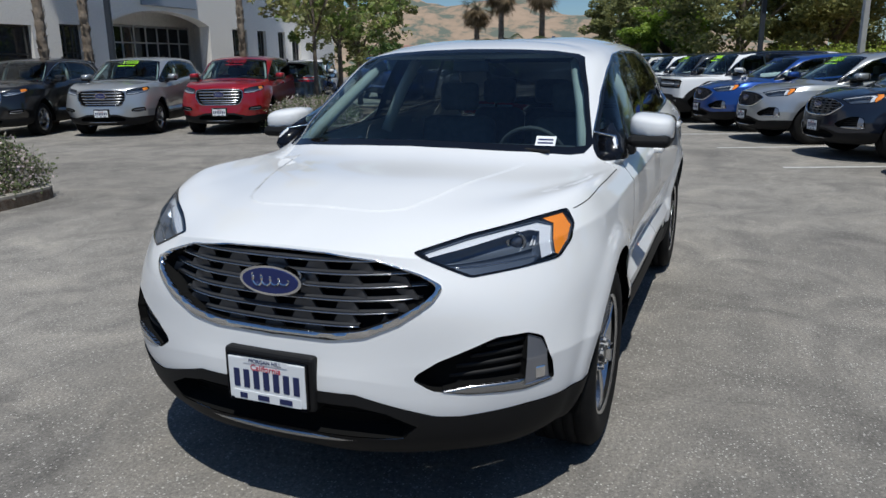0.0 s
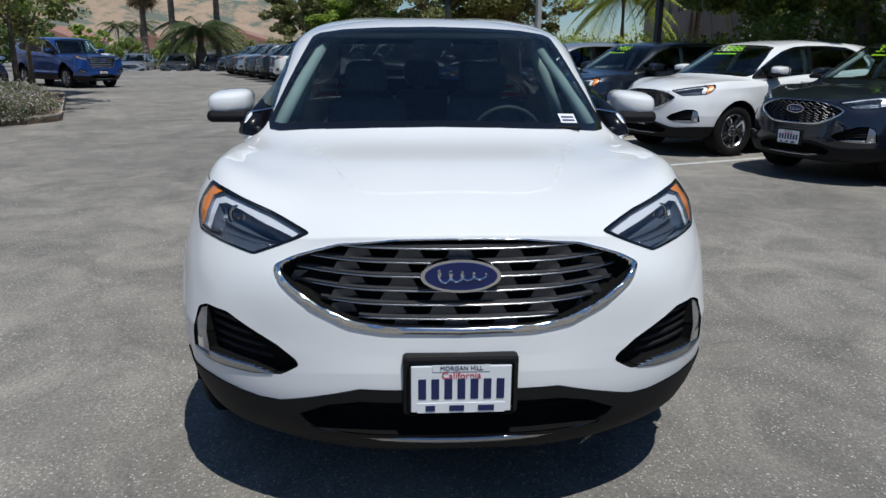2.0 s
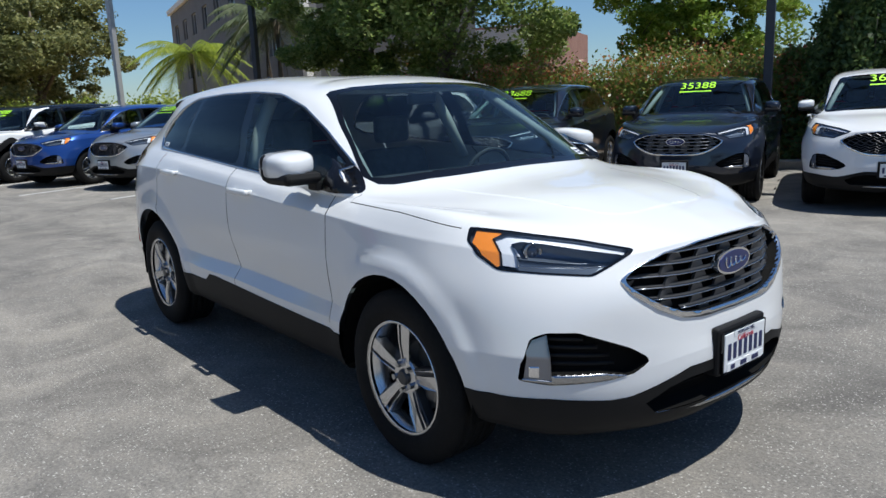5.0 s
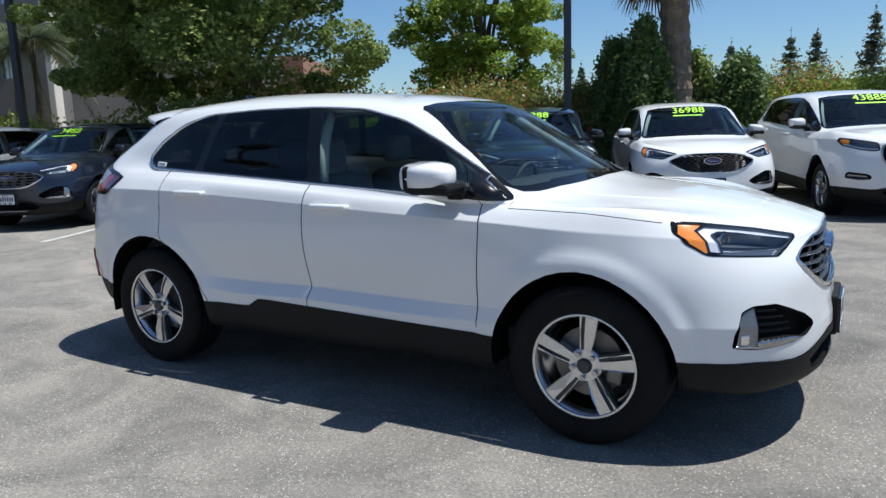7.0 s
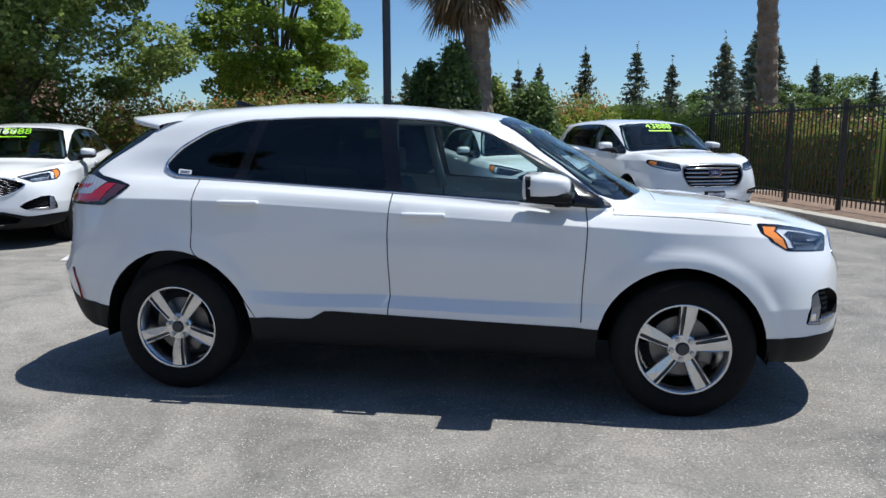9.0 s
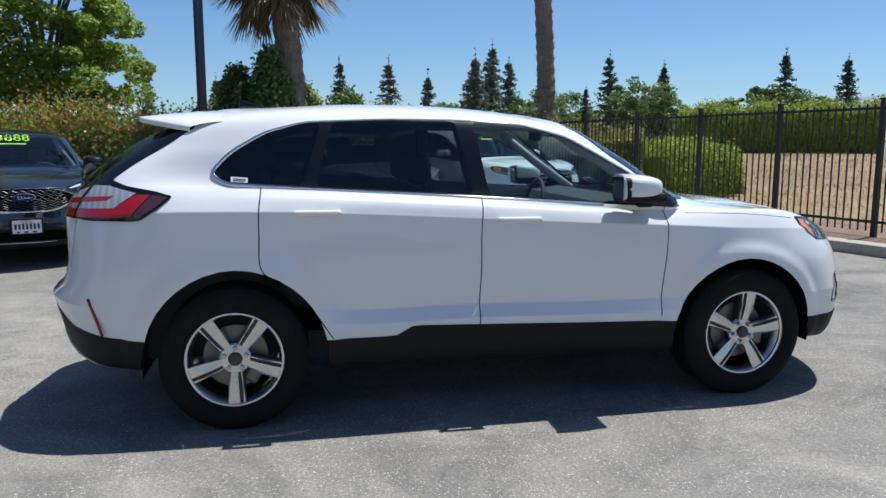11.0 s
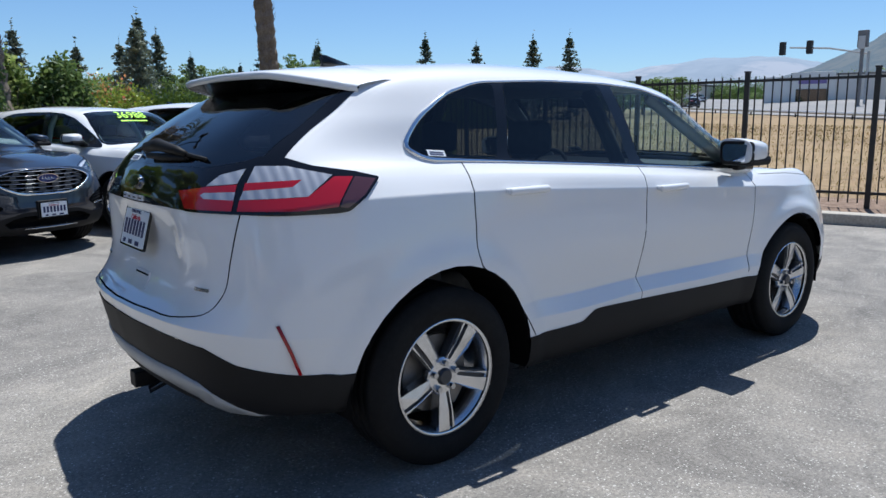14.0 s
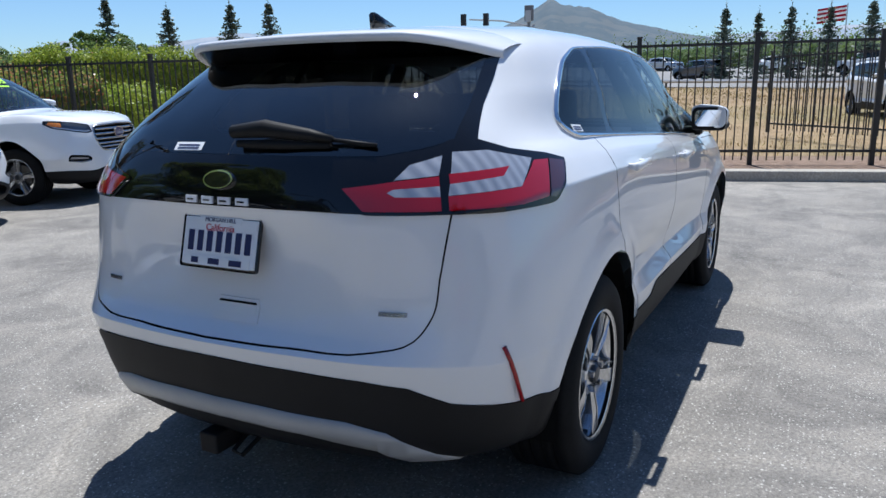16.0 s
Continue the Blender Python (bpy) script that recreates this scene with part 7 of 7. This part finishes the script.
hedge("hedge", "tall yellow-green hedge across the field", (38.6, 39.7, land(38.6, 39.7)), (27.8, 47.7, land(27.8, 47.7)), 3.0, 3.3, LEAF_HEDGE, 30000, .20, 14)
hedge("hedge", "dark hedge with red tips behind the fence", (5.4, 15.6, 0), (8.2, 14.0, 0), 1.3, 1.9, LEAF_RED, 12000, .095, 13)
fan_palm((-1.05, 12.3, 0), 6.1, 3, "fan palm with a skirt of dead fronds", 1.6, .29, (-.35, .1))
fan_palm((6.1, 15.8, 0), 8.5, 4, "tall fan palm trunk behind the fence", 1.6, .24, (-.45, .1))
for i, (x, y, h) in enumerate([(-15.5, 53, 8.5), (-13, 60, 8), (2.4, 55, 9.0), (6.3, 55, 9.0), (-3, 58, 8), (-1.2, 57, 8), (12.9, 54, 8), (15, 56, 9), (17, 63, 11.2), (19.5, 66, 10), (54, 52.6, 9.6), (57, 50.2, 9.8), (36, 66, 9), (38, 70, 9), (30, 66, 10), (47, 62, 10), (50, 57, 9), (9.8, 40, 7.6), (7.2, 42, 6.5), (65.5, 7.2, 7.6), (66, 4.6, 7.0), (66, 2.1, 7.4), (66, -.8, 7.2), (66, -3.8, 7.4), (24, 70, 8), (-7.5, 60, 8), (-20, 60, 7), (30, 72, 7)]):
    fir((x, y, land(x, y)), h * (.92 if i < 19 else .9), 20 + i, dense=1.0)
for i, (x, y, h, c) in enumerate([(32, 62, 7.5, 4.0), (44, 60, 7, 3.5), (21, 66, 6, 3.5), (10, 60, 5, 4), (72, 62, 6, 4), (27, 75, 7, 5), (88, 60, 6, 5), (-26, 56, 6, 4), (36, 70, 6.5, 4), (40, 62, 5, 3.5), (52, 66, 6, 4), (60, 58, 5, 4), (66, 50, 4.5, 3.5), (15, 70, 6, 4), (78, 56, 5, 4)]):
    tree("broadleaf_tree", "round dark green tree beyond the field", (x, y, land(x, y)), h * .85, c, LEAF_DARK, n=8000, size=.28, seed=50 + i, base=.2, limbs=8, trunk=.2, group="far trees")
hedge("tree_line", "distant band of trees and scrub", (-60, 90, land(-60, 90)), (70, 96, land(70, 96)), 8, 5.0, LEAF_DARK, 24000, .45, 60, wave=.45)
for k in range(4):
    p, q = road_at(-40 + k * 55, 40), road_at(15 + k * 55, 40)
    z = land(p.x, p.y) + .9
    hedge("tree_line", "distant band of trees and scrub", (p.x, p.y, z), (q.x, q.y, z + .4), 8, 4.0, LEAF_DARK, 20000, .34, 61 + k, wave=.45)
# oaks over the far end of the row
for i, (x, y, h, c, lf) in enumerate([(-31, 1.0, 7.6, 4.6, LEAF_OLIVE), (-34, 5.0, 7.6, 4.2, LEAF_OLIVE), (-42, -3.5, 7.0, 3.4, LEAF_OLIVE), (-40, 6, 7.6, 4.4, LEAF_OLIVE), (-46.5, -6.0, 6.2, 3.0, LEAF_OLIVE), (-35.5, -2.4, 4.6, 2.2, LEAF_BRIGHT)]):
    tree("oak_tree", "spreading oak beyond the parked row" if i < 5 else "leafy tree beyond the parked row", (x, y, 0), h, c, lf, n=24000, size=.20, seed=80 + i, base=.22, limbs=10, trunk=.22)
feather_palm((-24.5, 8.4, 0), 3.6, 2.3, 90, "queen palm with arching fronds", 26, .12, LEAF_HEDGE)
feather_palm((-18.4, 8.9, 0), 4.2, 2.2, 91, "queen palm with arching fronds", 24, .12)
feather_palm((-20.6, 9.6, 0), 4.6, 2.2, 93, "queen palm with arching fronds", 16, .12)
feather_palm((-53.6, -15.0, land(-53, 0)), 3.6, 3.6, 92, "date palm with a wide crown", 40, .45)
for x, y, h in ((-53.1, -16.8, 8.0), (-53.8, -13.7, 8.2), (-55, -19.5, 7.0)):
    fan_palm((x, y, land(x, y)), h, int(-x * 3), "tall fan palm beyond the lot", 1.2, .22)
for i, (x, y, h) in enumerate([(-10.9, -16.5, 13.5), (-12.4, -16.5, 13.8), (-20.1, -16.8, 13.2)]):
    fan_palm((x, y, 0), h, 30 + i, "palm trunk before the dealership", 1.2, .115, (.25, 0))
# houses and trees down the slope past the lot
for x, y, w, h in ((-76, -35, 7, 3.6), (-84, -19, 9, 4.0), (-80, -26, 6, 3.0)):
    t = thing("house", "small pale house with a low brown roof", "house", "far houses")
    z = land(x, y)
    bm = bmesh.new()
    box(bm, (x - 4, y - w / 2, z - .3), (x + 4, y + w / 2, z + h))
    part("wall", bm, WHITE_WALL, t)
    bm = bmesh.new()
    prism(bm, [(y - w / 2 - .5, z + h), (y + w / 2 + .5, z + h), (y, z + h + 1.5)], x - 4.5, x + 4.5, "x")
    part("roof", fix(bm), BRICKISH, t)
    for k in (-1, 1):
        bm = bmesh.new()
        box(bm, (x + 3.98, y + k * w * .22 - .5, z + 1.0), (x + 4.05, y + k * w * .22 + .5, z + 2.2))
        part("window", bm, DARK_PANE, t)
for i, (x, y, h, c, lf) in enumerate([(-62, -26.5, 4.4, 1.9, LEAF_BRIGHT), (-60, -22.5, 3.2, 2.2, LEAF_GREEN), (-58, -31, 4.4, 2.6, LEAF_DARK), (-63, -19.5, 3.4, 2.4, LEAF_GREEN), (-47, -24.5, 4.2, 2.3, LEAF_DARK), (-66, -15.5, 4.2, 2.6, LEAF_OLIVE), (-70, -10, 4.6, 3.0, LEAF_OLIVE)]):
    tree("broadleaf_tree", "green tree among the far houses", (x, y, land(x, y)), h, c, lf, n=4200, size=.26, seed=140 + i, base=.2, limbs=8, trunk=.12, group="trees among houses")
for x, y in ((-66, -25.4), (-66, -23.4)):
    feather_palm((x, y, land(x, y)), 4.6, 1.9, int(-y * 10), "queen palm among the far houses", 16, .12)
# dry grass standing in the field, thick near the fence
def field_grass():
    rng = np.random.default_rng(77)
    n = 80000
    t = rng.uniform(-16, 34, n)
    d = 1.4 + 50 * rng.uniform(0, 1, n) ** 1.9
    p = np.array(EDGE_O)[None] + t[:, None] * np.array(EDGE_N)[None] + d[:, None] * np.array(EDGE_E)[None]
    patch_ = np.sin(p[:, 0] * .8 + 1.3 * np.sin(p[:, 1] * .5)) * np.sin(p[:, 1] * .9 + p[:, 0] * .3)
    keep = (patch_ + rng.uniform(-.8, .8, n) > -.25) & (d > 2.4)
    p, d = p[keep], d[keep]
    p[:, 2] = [land(x, y) + .02 for x, y, _ in p]
    k = len(p)
    h = rng.uniform(.03, .10, k) * (1 + d * .012)
    a = rng.uniform(0, 2 * math.pi, k)
    w = np.stack([np.cos(a), np.sin(a), a * 0], 1) * (.005 + .0004 * d)[:, None]
    lean = np.stack([rng.normal(size=k) * .4, rng.normal(size=k) * .4, np.ones(k)], 1) * h[:, None]
    v = np.stack([p - w, p + w, p + lean + w * .4, p + lean - w * .4], 1).reshape(-1, 3)
    tagged(part("dry_grass", quads_mesh("dry_grass", v, LEAF_STRAW), None), "dry straw-coloured grass tufts in the field", "grass", kind="stuff")


LEAF_STRAW = leaf_mat("straw_grass", (.30, .21, .11), (.44, .32, .17), (.36, .33, .14), rough=.8, trans=.3)
field_grass()


# rubble heap in the field
def rubble(at, r, n, seed):
    rng = np.random.default_rng(seed)
    t = thing("rubble_heap", "heap of grey broken stones in the dry field", "stones")
    for i in range(n):
        bm = bmesh.new()
        bmesh.ops.create_icosphere(bm, subdivisions=1, radius=1)
        k = rng.uniform(.06, .17)
        for v in bm.verts:
            v.co = Vector((v.co.x * k, v.co.y * k * .8, v.co.z * k * .6)) * (1 + .35 * noise.noise(v.co * 1.7 + Vector((i, 0, 0))))
        a, q = rng.uniform(0, 6.28), r * math.sqrt(rng.uniform())
        part("stone", bm, STONE, t, at=Matrix.Translation((at[0] + q * math.cos(a) * 1.3, at[1] + q * math.sin(a), .04 + .80 * max(0, 1 - q / r) * rng.uniform(.3, 1))) @ Matrix.Rotation(a * 3, 4, "Z"))


STONE = varied("grey_stone", (.20, .18, .16), (.36, .34, .31), 3, .9, 20, 14, .6, .02)
rubble((11.2, 6.6), .95, 90, 5)
# planted islands
def island(pts, label, seed, flowers, trees=()):
    t = thing("planter_island", label, "planter", kind="structure")
    bm = bmesh.new()
    prism(bm, rounded(pts, .5, 6), -.1, .12, "z")
    part("soil", fix(bm), MULCH, t)
    bm = bmesh.new()
    ring = rounded(pts, .5, 6)
    c = Vector((sum(p[0] for p in ring) / len(ring), sum(p[1] for p in ring) / len(ring)))
    o, q = [], []
    for p in ring:
        d = (c - Vector(p)).normalized() * .16
        o.append(p)
        q.append((p[0] + d.x, p[1] + d.y))
    k = len(ring)
    a = [bm.verts.new((*p, -.1)) for p in o]
    b = [bm.verts.new((*p, .15)) for p in o]
    e = [bm.verts.new((*p, .15)) for p in q]
    g = [bm.verts.new((*p, -.1)) for p in q]
    for i in range(k):
        j = (i + 1) % k
        for u, w in ((a, b), (b, e), (e, g)):
            bm.faces.new((u[i], u[j], w[j], w[i]))
    part("kerb", fix(bm), CONCRETE, t, "pale concrete kerb")
    for i, (x, y, r) in enumerate(flowers):
        shrub("flower_bush", "low bush covered in pale pink flowers", (x, y, .1), r, .55, FLOWERS, 7000, .045, seed + i, "bush", "pink flower bushes")
    return t


island([tuple((Vector((-9.7, -8.4, 0)))[:2]), (-11.4, -7.15), (-19.5, -10.5), (-18.6, -12.3)], "kerbed island with flowers and young trees", 200, [(-10.6, -8.2, .75), (-11.3, -8.0, .7), (-11.9, -8.5, .75), (-11.1, -8.7, .7), (-12.6, -8.9, .6), (-12.3, -8.3, .6)])
island([(-2.35, -6.3), (-1.0, -6.0), (2.5, -9.6), (.6, -12.6)], "kerbed island with flowers", 230, [(-1.7, -6.75, .55), (-1.0, -6.7, .55), (-1.3, -7.3, .6), (-.4, -7.2, .6), (-.7, -8.0, .6), (.2, -7.8, .6)])
tree("young_tree", "thin young tree in the planted island", (-12.8, -9.1, .1), 5.2, 1.9, LEAF_OLIVE, n=2600, size=.17, seed=120, base=.38, limbs=8, trunk=.055)
tree("young_tree", "thin young tree in the planted island", (-16.2, -10.3, .1), 5.0, 2.2, LEAF_GREEN, n=3800, size=.18, seed=121, base=.38, limbs=8, trunk=.075)
tree("young_tree", "leafy tree in the planted island", (-20.4, -11.9, .1), 4.8, 2.2, LEAF_OLIVE, n=4200, size=.2, seed=122, base=.3, limbs=8, trunk=.09)

# ---- parked cars ----
def deform(car, f):
    """Reshapes a freshly built car: skin parts by f, wheels and plates moved with it."""
    seen = set()
    for o in car.children_recursive:
        if o.parent is not car and o.matrix_basis == Matrix.Identity(4) and o.parent.matrix_basis != Matrix.Identity(4):
            continue
        if o.matrix_basis != Matrix.Identity(4):
            p = o.matrix_basis.translation
            q = f(p) if not o.name.startswith("wheel") else Vector((f(Vector((p.x, p.y, .9))).x, p.y, p.z))
            o.matrix_basis = Matrix.Translation(q - p) @ o.matrix_basis
            continue
        if o.data and o.data.name not in seen:
            seen.add(o.data.name)
            for v in o.data.vertices:
                v.co = f(v.co)
            o.data.update()


def explorer_shape(p):
    x, y, z = p
    up = max(0.0, z - 1.05)
    k = min(1, max(0, (x + .2) / -1.6)) if x < -.2 else 0
    fx = ease(.9, 1.8, x)
    z2 = z + .055 * ease(.6, 1.0, z) + .050 * fx * ease(.7, 1.0, z) + up * .08
    x2 = x * 1.045 - k * up * .42
    x2 += (2.42 - x2) * .35 * ease(1.75, 2.15, x2) * ease(.45, .65, z)
    return Vector((x2, y * (1.03 + .07 * min(1, up * 2.2)), z2))


def boxy_shape(p):
    """Upright nose, level hood, steep windscreen, flat high roof and an upright tail."""
    x, y, z = p
    fx = ease(.95, 1.45, x)
    up = min(1.0, max(0.0, (z - 1.1) / .52))
    level = z if z < .6 else .6 + (z - .6) * 1.5 if z < .94 else 1.11 + (z - .94) * .25
    z2 = z + (level - z) * fx + .055 * up * (1 - fx) + .05 * ease(.6, 1.0, z) * (1 - fx)
    x2 = x + (2.30 - x) * .70 * ease(1.60, 1.95, x) * ease(.35, .6, z)
    if x > -.4:
        x2 += (up * .20 - .07 * ease(1.0, 1.15, z) * (1 - up)) * min(1, (x + .4) / .5) * (1 - ease(1.3, 1.6, x))
    else:
        x2 -= up * .42 * min(1, (-x - .4) / 1.0)
    return Vector((x2 * .92, y * (.97 + .16 * min(1, max(0, z - 1.0) * 2)), z2))


def truck_shape(p):
    q = boxy_shape(p)
    return Vector((q.x * 1.17, q.y * 1.05, q.z * 1.06))


NAVY = paint("dark_navy_paint", (.010, .014, .026), .25, .3)
BLACK = paint("black_paint", (.008, .008, .009), .2, .28)
BLUE = paint("blue_paint", (.015, .06, .26), .4, .3)
SILVER = paint("silver_paint", (.42, .44, .46), .6, .3)
GREY = paint("dark_grey_paint", (.06, .065, .07), .4, .32)
RED = paint("red_paint", (.32, .008, .014), .3, .28)
CREAM = paint("pale_cream_paint", (.62, .61, .56), 0, .35)
PRICE = mat("lime_price_paint", (.50, 1.0, .03), .6, emit=None)
CARD = mat("white_card", (.8, .8, .8), .6)

MASTER = {
    "bars": suv("suv", "dark navy SUV with chrome barred grille in the parked row", NAVY, "bars", 3),
    "mesh": suv("suv", "white SUV with dark mesh grille in the parked row", WHITE, "mesh", 3),
    "explorer": suv("suv", "white three-row SUV in the parked row", WHITE, "wide", 3),
    "boxy": suv("suv", "white boxy SUV in the parked row", WHITE, "boxy", 3),
    "truck": suv("suv", "white large SUV in the parked row", WHITE, "wide", 3),
}
deform(MASTER["explorer"], explorer_shape)
deform(MASTER["boxy"], boxy_shape)
deform(MASTER["truck"], truck_shape)
PLACED = set()


def park(kind, colour, label, at, yaw, group, price="", roof=None):
    """Puts one more car of a kind at its front's middle, heading along yaw."""
    nose = {"bars": 2.39, "mesh": 2.39, "explorer": 2.5, "boxy": 2.16, "truck": 2.52}[kind]
    h = Vector((math.cos(radians(yaw)), math.sin(radians(yaw)), 0))
    m = Matrix.Translation(Vector(at) - h * nose) @ Matrix.Rotation(radians(yaw), 4, "Z")
    if kind in PLACED:
        car = copy_thing(MASTER[kind], m)
    else:
        car = MASTER[kind]
        car.matrix_basis = m
        PLACED.add(kind)
    tagged(car, label, "car", group)
    for o in car.children_recursive:
        for s in o.material_slots:
            if s.material and s.material.name.endswith("_paint") and s.material.name != "black_fence_paint":
                s.link = "OBJECT"
                s.material = colour
    if price:
        up = {"bars": 0, "mesh": 0, "explorer": .10, "boxy": .08, "truck": .16}[kind]
        x = {"bars": .60, "mesh": .60, "explorer": .62, "boxy": .75, "truck": .9}[kind]
        lettering(price, .20, "price_writing", PRICE, car, Matrix.Translation((x + .045, -.02, 1.535 + up)) @ Matrix(((0, -.80, .6, 0), (1, 0, 0, 0), (0, .6, .80, 0), (0, 0, 0, 1))), .002, "lime price figures on the windscreen")["kind"] = "stuff"
        stroke = bmesh.new()
        box(stroke, (-.24, -.145, -.001), (.20, -.118, .003), .001)
        part("price_underline", stroke, PRICE, car, "lime stroke under the figures", at=Matrix.Translation((x + .045, -.02, 1.535 + up)) @ Matrix(((0, -.80, .6, 0), (1, 0, 0, 0), (0, .6, .80, 0), (0, 0, 0, 1))))
    return car


GROUP = "cars in the parked row"
park("explorer", WHITE, "white three-row SUV with lime price figures", row_at(11.95, .75), ROW_YAW, GROUP, "43888")
park("mesh", WHITE, "white SUV with dark mesh grille and lime price figures", row_at(9.36, .98), ROW_YAW, GROUP, "36988")
park("bars", NAVY, "dark navy SUV with chrome barred grille and lime price figures", row_at(6.96, 1.07), ROW_YAW, GROUP, "35388")
park("mesh", NAVY, "dark navy SUV with mesh grille and lime price figures", row_at(4.15, 1.03), ROW_YAW, GROUP, "33888")
park("mesh", WHITE, "white SUV with black mesh grille and lime price figures", row_at(1.5, 1.0), ROW_YAW, GROUP, "37888")
park("bars", NAVY, "dark blue-grey SUV with barred grille and lime price figures", row_at(-1.15, 1.0), ROW_YAW, GROUP, "33488")
park("mesh", SILVER, "silver-white SUV with black mesh grille", row_at(-3.75, .9), ROW_YAW, GROUP, "32888")
park("mesh", BLUE, "blue SUV in the parked row", row_at(-6.35, .9), ROW_YAW, GROUP)
park("boxy", WHITE, "white boxy SUV with black grille band", row_at(-8.9, .9), ROW_YAW, GROUP, "29888")
park("boxy", GREY, "dark grey boxy SUV in the parked row", row_at(-11.5, .9), ROW_YAW, GROUP, "29888")
park("boxy", WHITE, "white boxy SUV with a tan roof", row_at(-14.1, .9), ROW_YAW, GROUP)
park("boxy", CREAM, "pale cream boxy SUV in the parked row", row_at(-16.7, .9), ROW_YAW, GROUP)
park("boxy", CREAM, "pale cream boxy SUV in the parked row", row_at(-19.3, .9), ROW_YAW, GROUP)
park("truck", WHITE, "white large SUV in the parked row", row_at(-22.2, .9), ROW_YAW, GROUP)
park("truck", NAVY, "dark large SUV in the parked row", row_at(-25.2, .9), ROW_YAW, GROUP)
park("explorer", GREY, "dark grey SUV in the parked row", row_at(-28.0, .9), ROW_YAW, GROUP)
park("explorer", SILVER, "silver SUV in the parked row", row_at(-30.8, .9), ROW_YAW, GROUP)
park("explorer", GREY, "grey SUV in the parked row", row_at(-33.6, .9), ROW_YAW, GROUP)
park("bars", GREY, "grey SUV in the parked row", row_at(-36.4, .9), ROW_YAW, GROUP)
E_YAW = math.degrees(math.atan2(ROW_E.y, ROW_E.x))
G2 = "cars before the dealership"
park("explorer", RED, "red three-row SUV parked before the dealership", (-9.35, -9.55, 0), E_YAW, G2)
park("explorer", SILVER, "silver three-row SUV with lime price figures", (-8.25, -11.9, 0), E_YAW, G2, "41888")
park("explorer", BLACK, "black three-row SUV parked before the dealership", (-7.0, -14.2, 0), E_YAW, G2)
park("bars", GREY, "dark grey car behind the red SUV", (-17.5, -12.2, 0), E_YAW + 180, G2)
park("explorer", WHITE, "white SUV parked by the dealership", (-22.0, -15.5, 0), E_YAW, G2)
park("bars", WHITE, "white car parked by the dealership", (-14.5, -16.9, 0), E_YAW, G2)
park("truck", WHITE, "white van parked beyond the island", (-26.5, -13.3, 0), E_YAW, G2)
park("truck", BLUE, "blue pickup parked beyond the island", (-25.0, -11.4, 0), E_YAW + 30, G2)
G3 = "far parked cars"
for i, (c, k) in enumerate([(WHITE, "bars"), (SILVER, "bars"), (GREY, "bars"), (BLACK, "mesh"), (WHITE, "mesh"), (WHITE, "bars"), (SILVER, "mesh"), (GREY, "explorer"), (BLACK, "bars"), (WHITE, "bars")]):
    park(k, c, "car parked at the far end of the lot", (-48 + (i % 2) * .4, -21 + i * 2.75, land(-48, 0) + .05), 8, G3)
for i, (c, k, s, d) in enumerate([(GREY, "truck", 6, 6), (BLACK, "bars", 74, 4), (WHITE, "bars", 2, 18), (SILVER, "explorer", 20, 20), (WHITE, "truck", -6, 12), (WHITE, "truck", 95, 16)]):
    p = road_at(s, d)
    park(k, c, "car passing on the far highway", p, math.degrees(math.atan2(.817, .577)) + (180 if d > 13 else 0), "cars on the highway")
park("truck", WHITE, "white car parked behind the far fence", (22.0, -4.4, land(22, 0) + .0), 200, "far parked cars")

# the white SUV that the camera walks round
hero = suv("suv", "white mid-size SUV with chrome grille and black cladding", WHITE, "bars", 9, True)
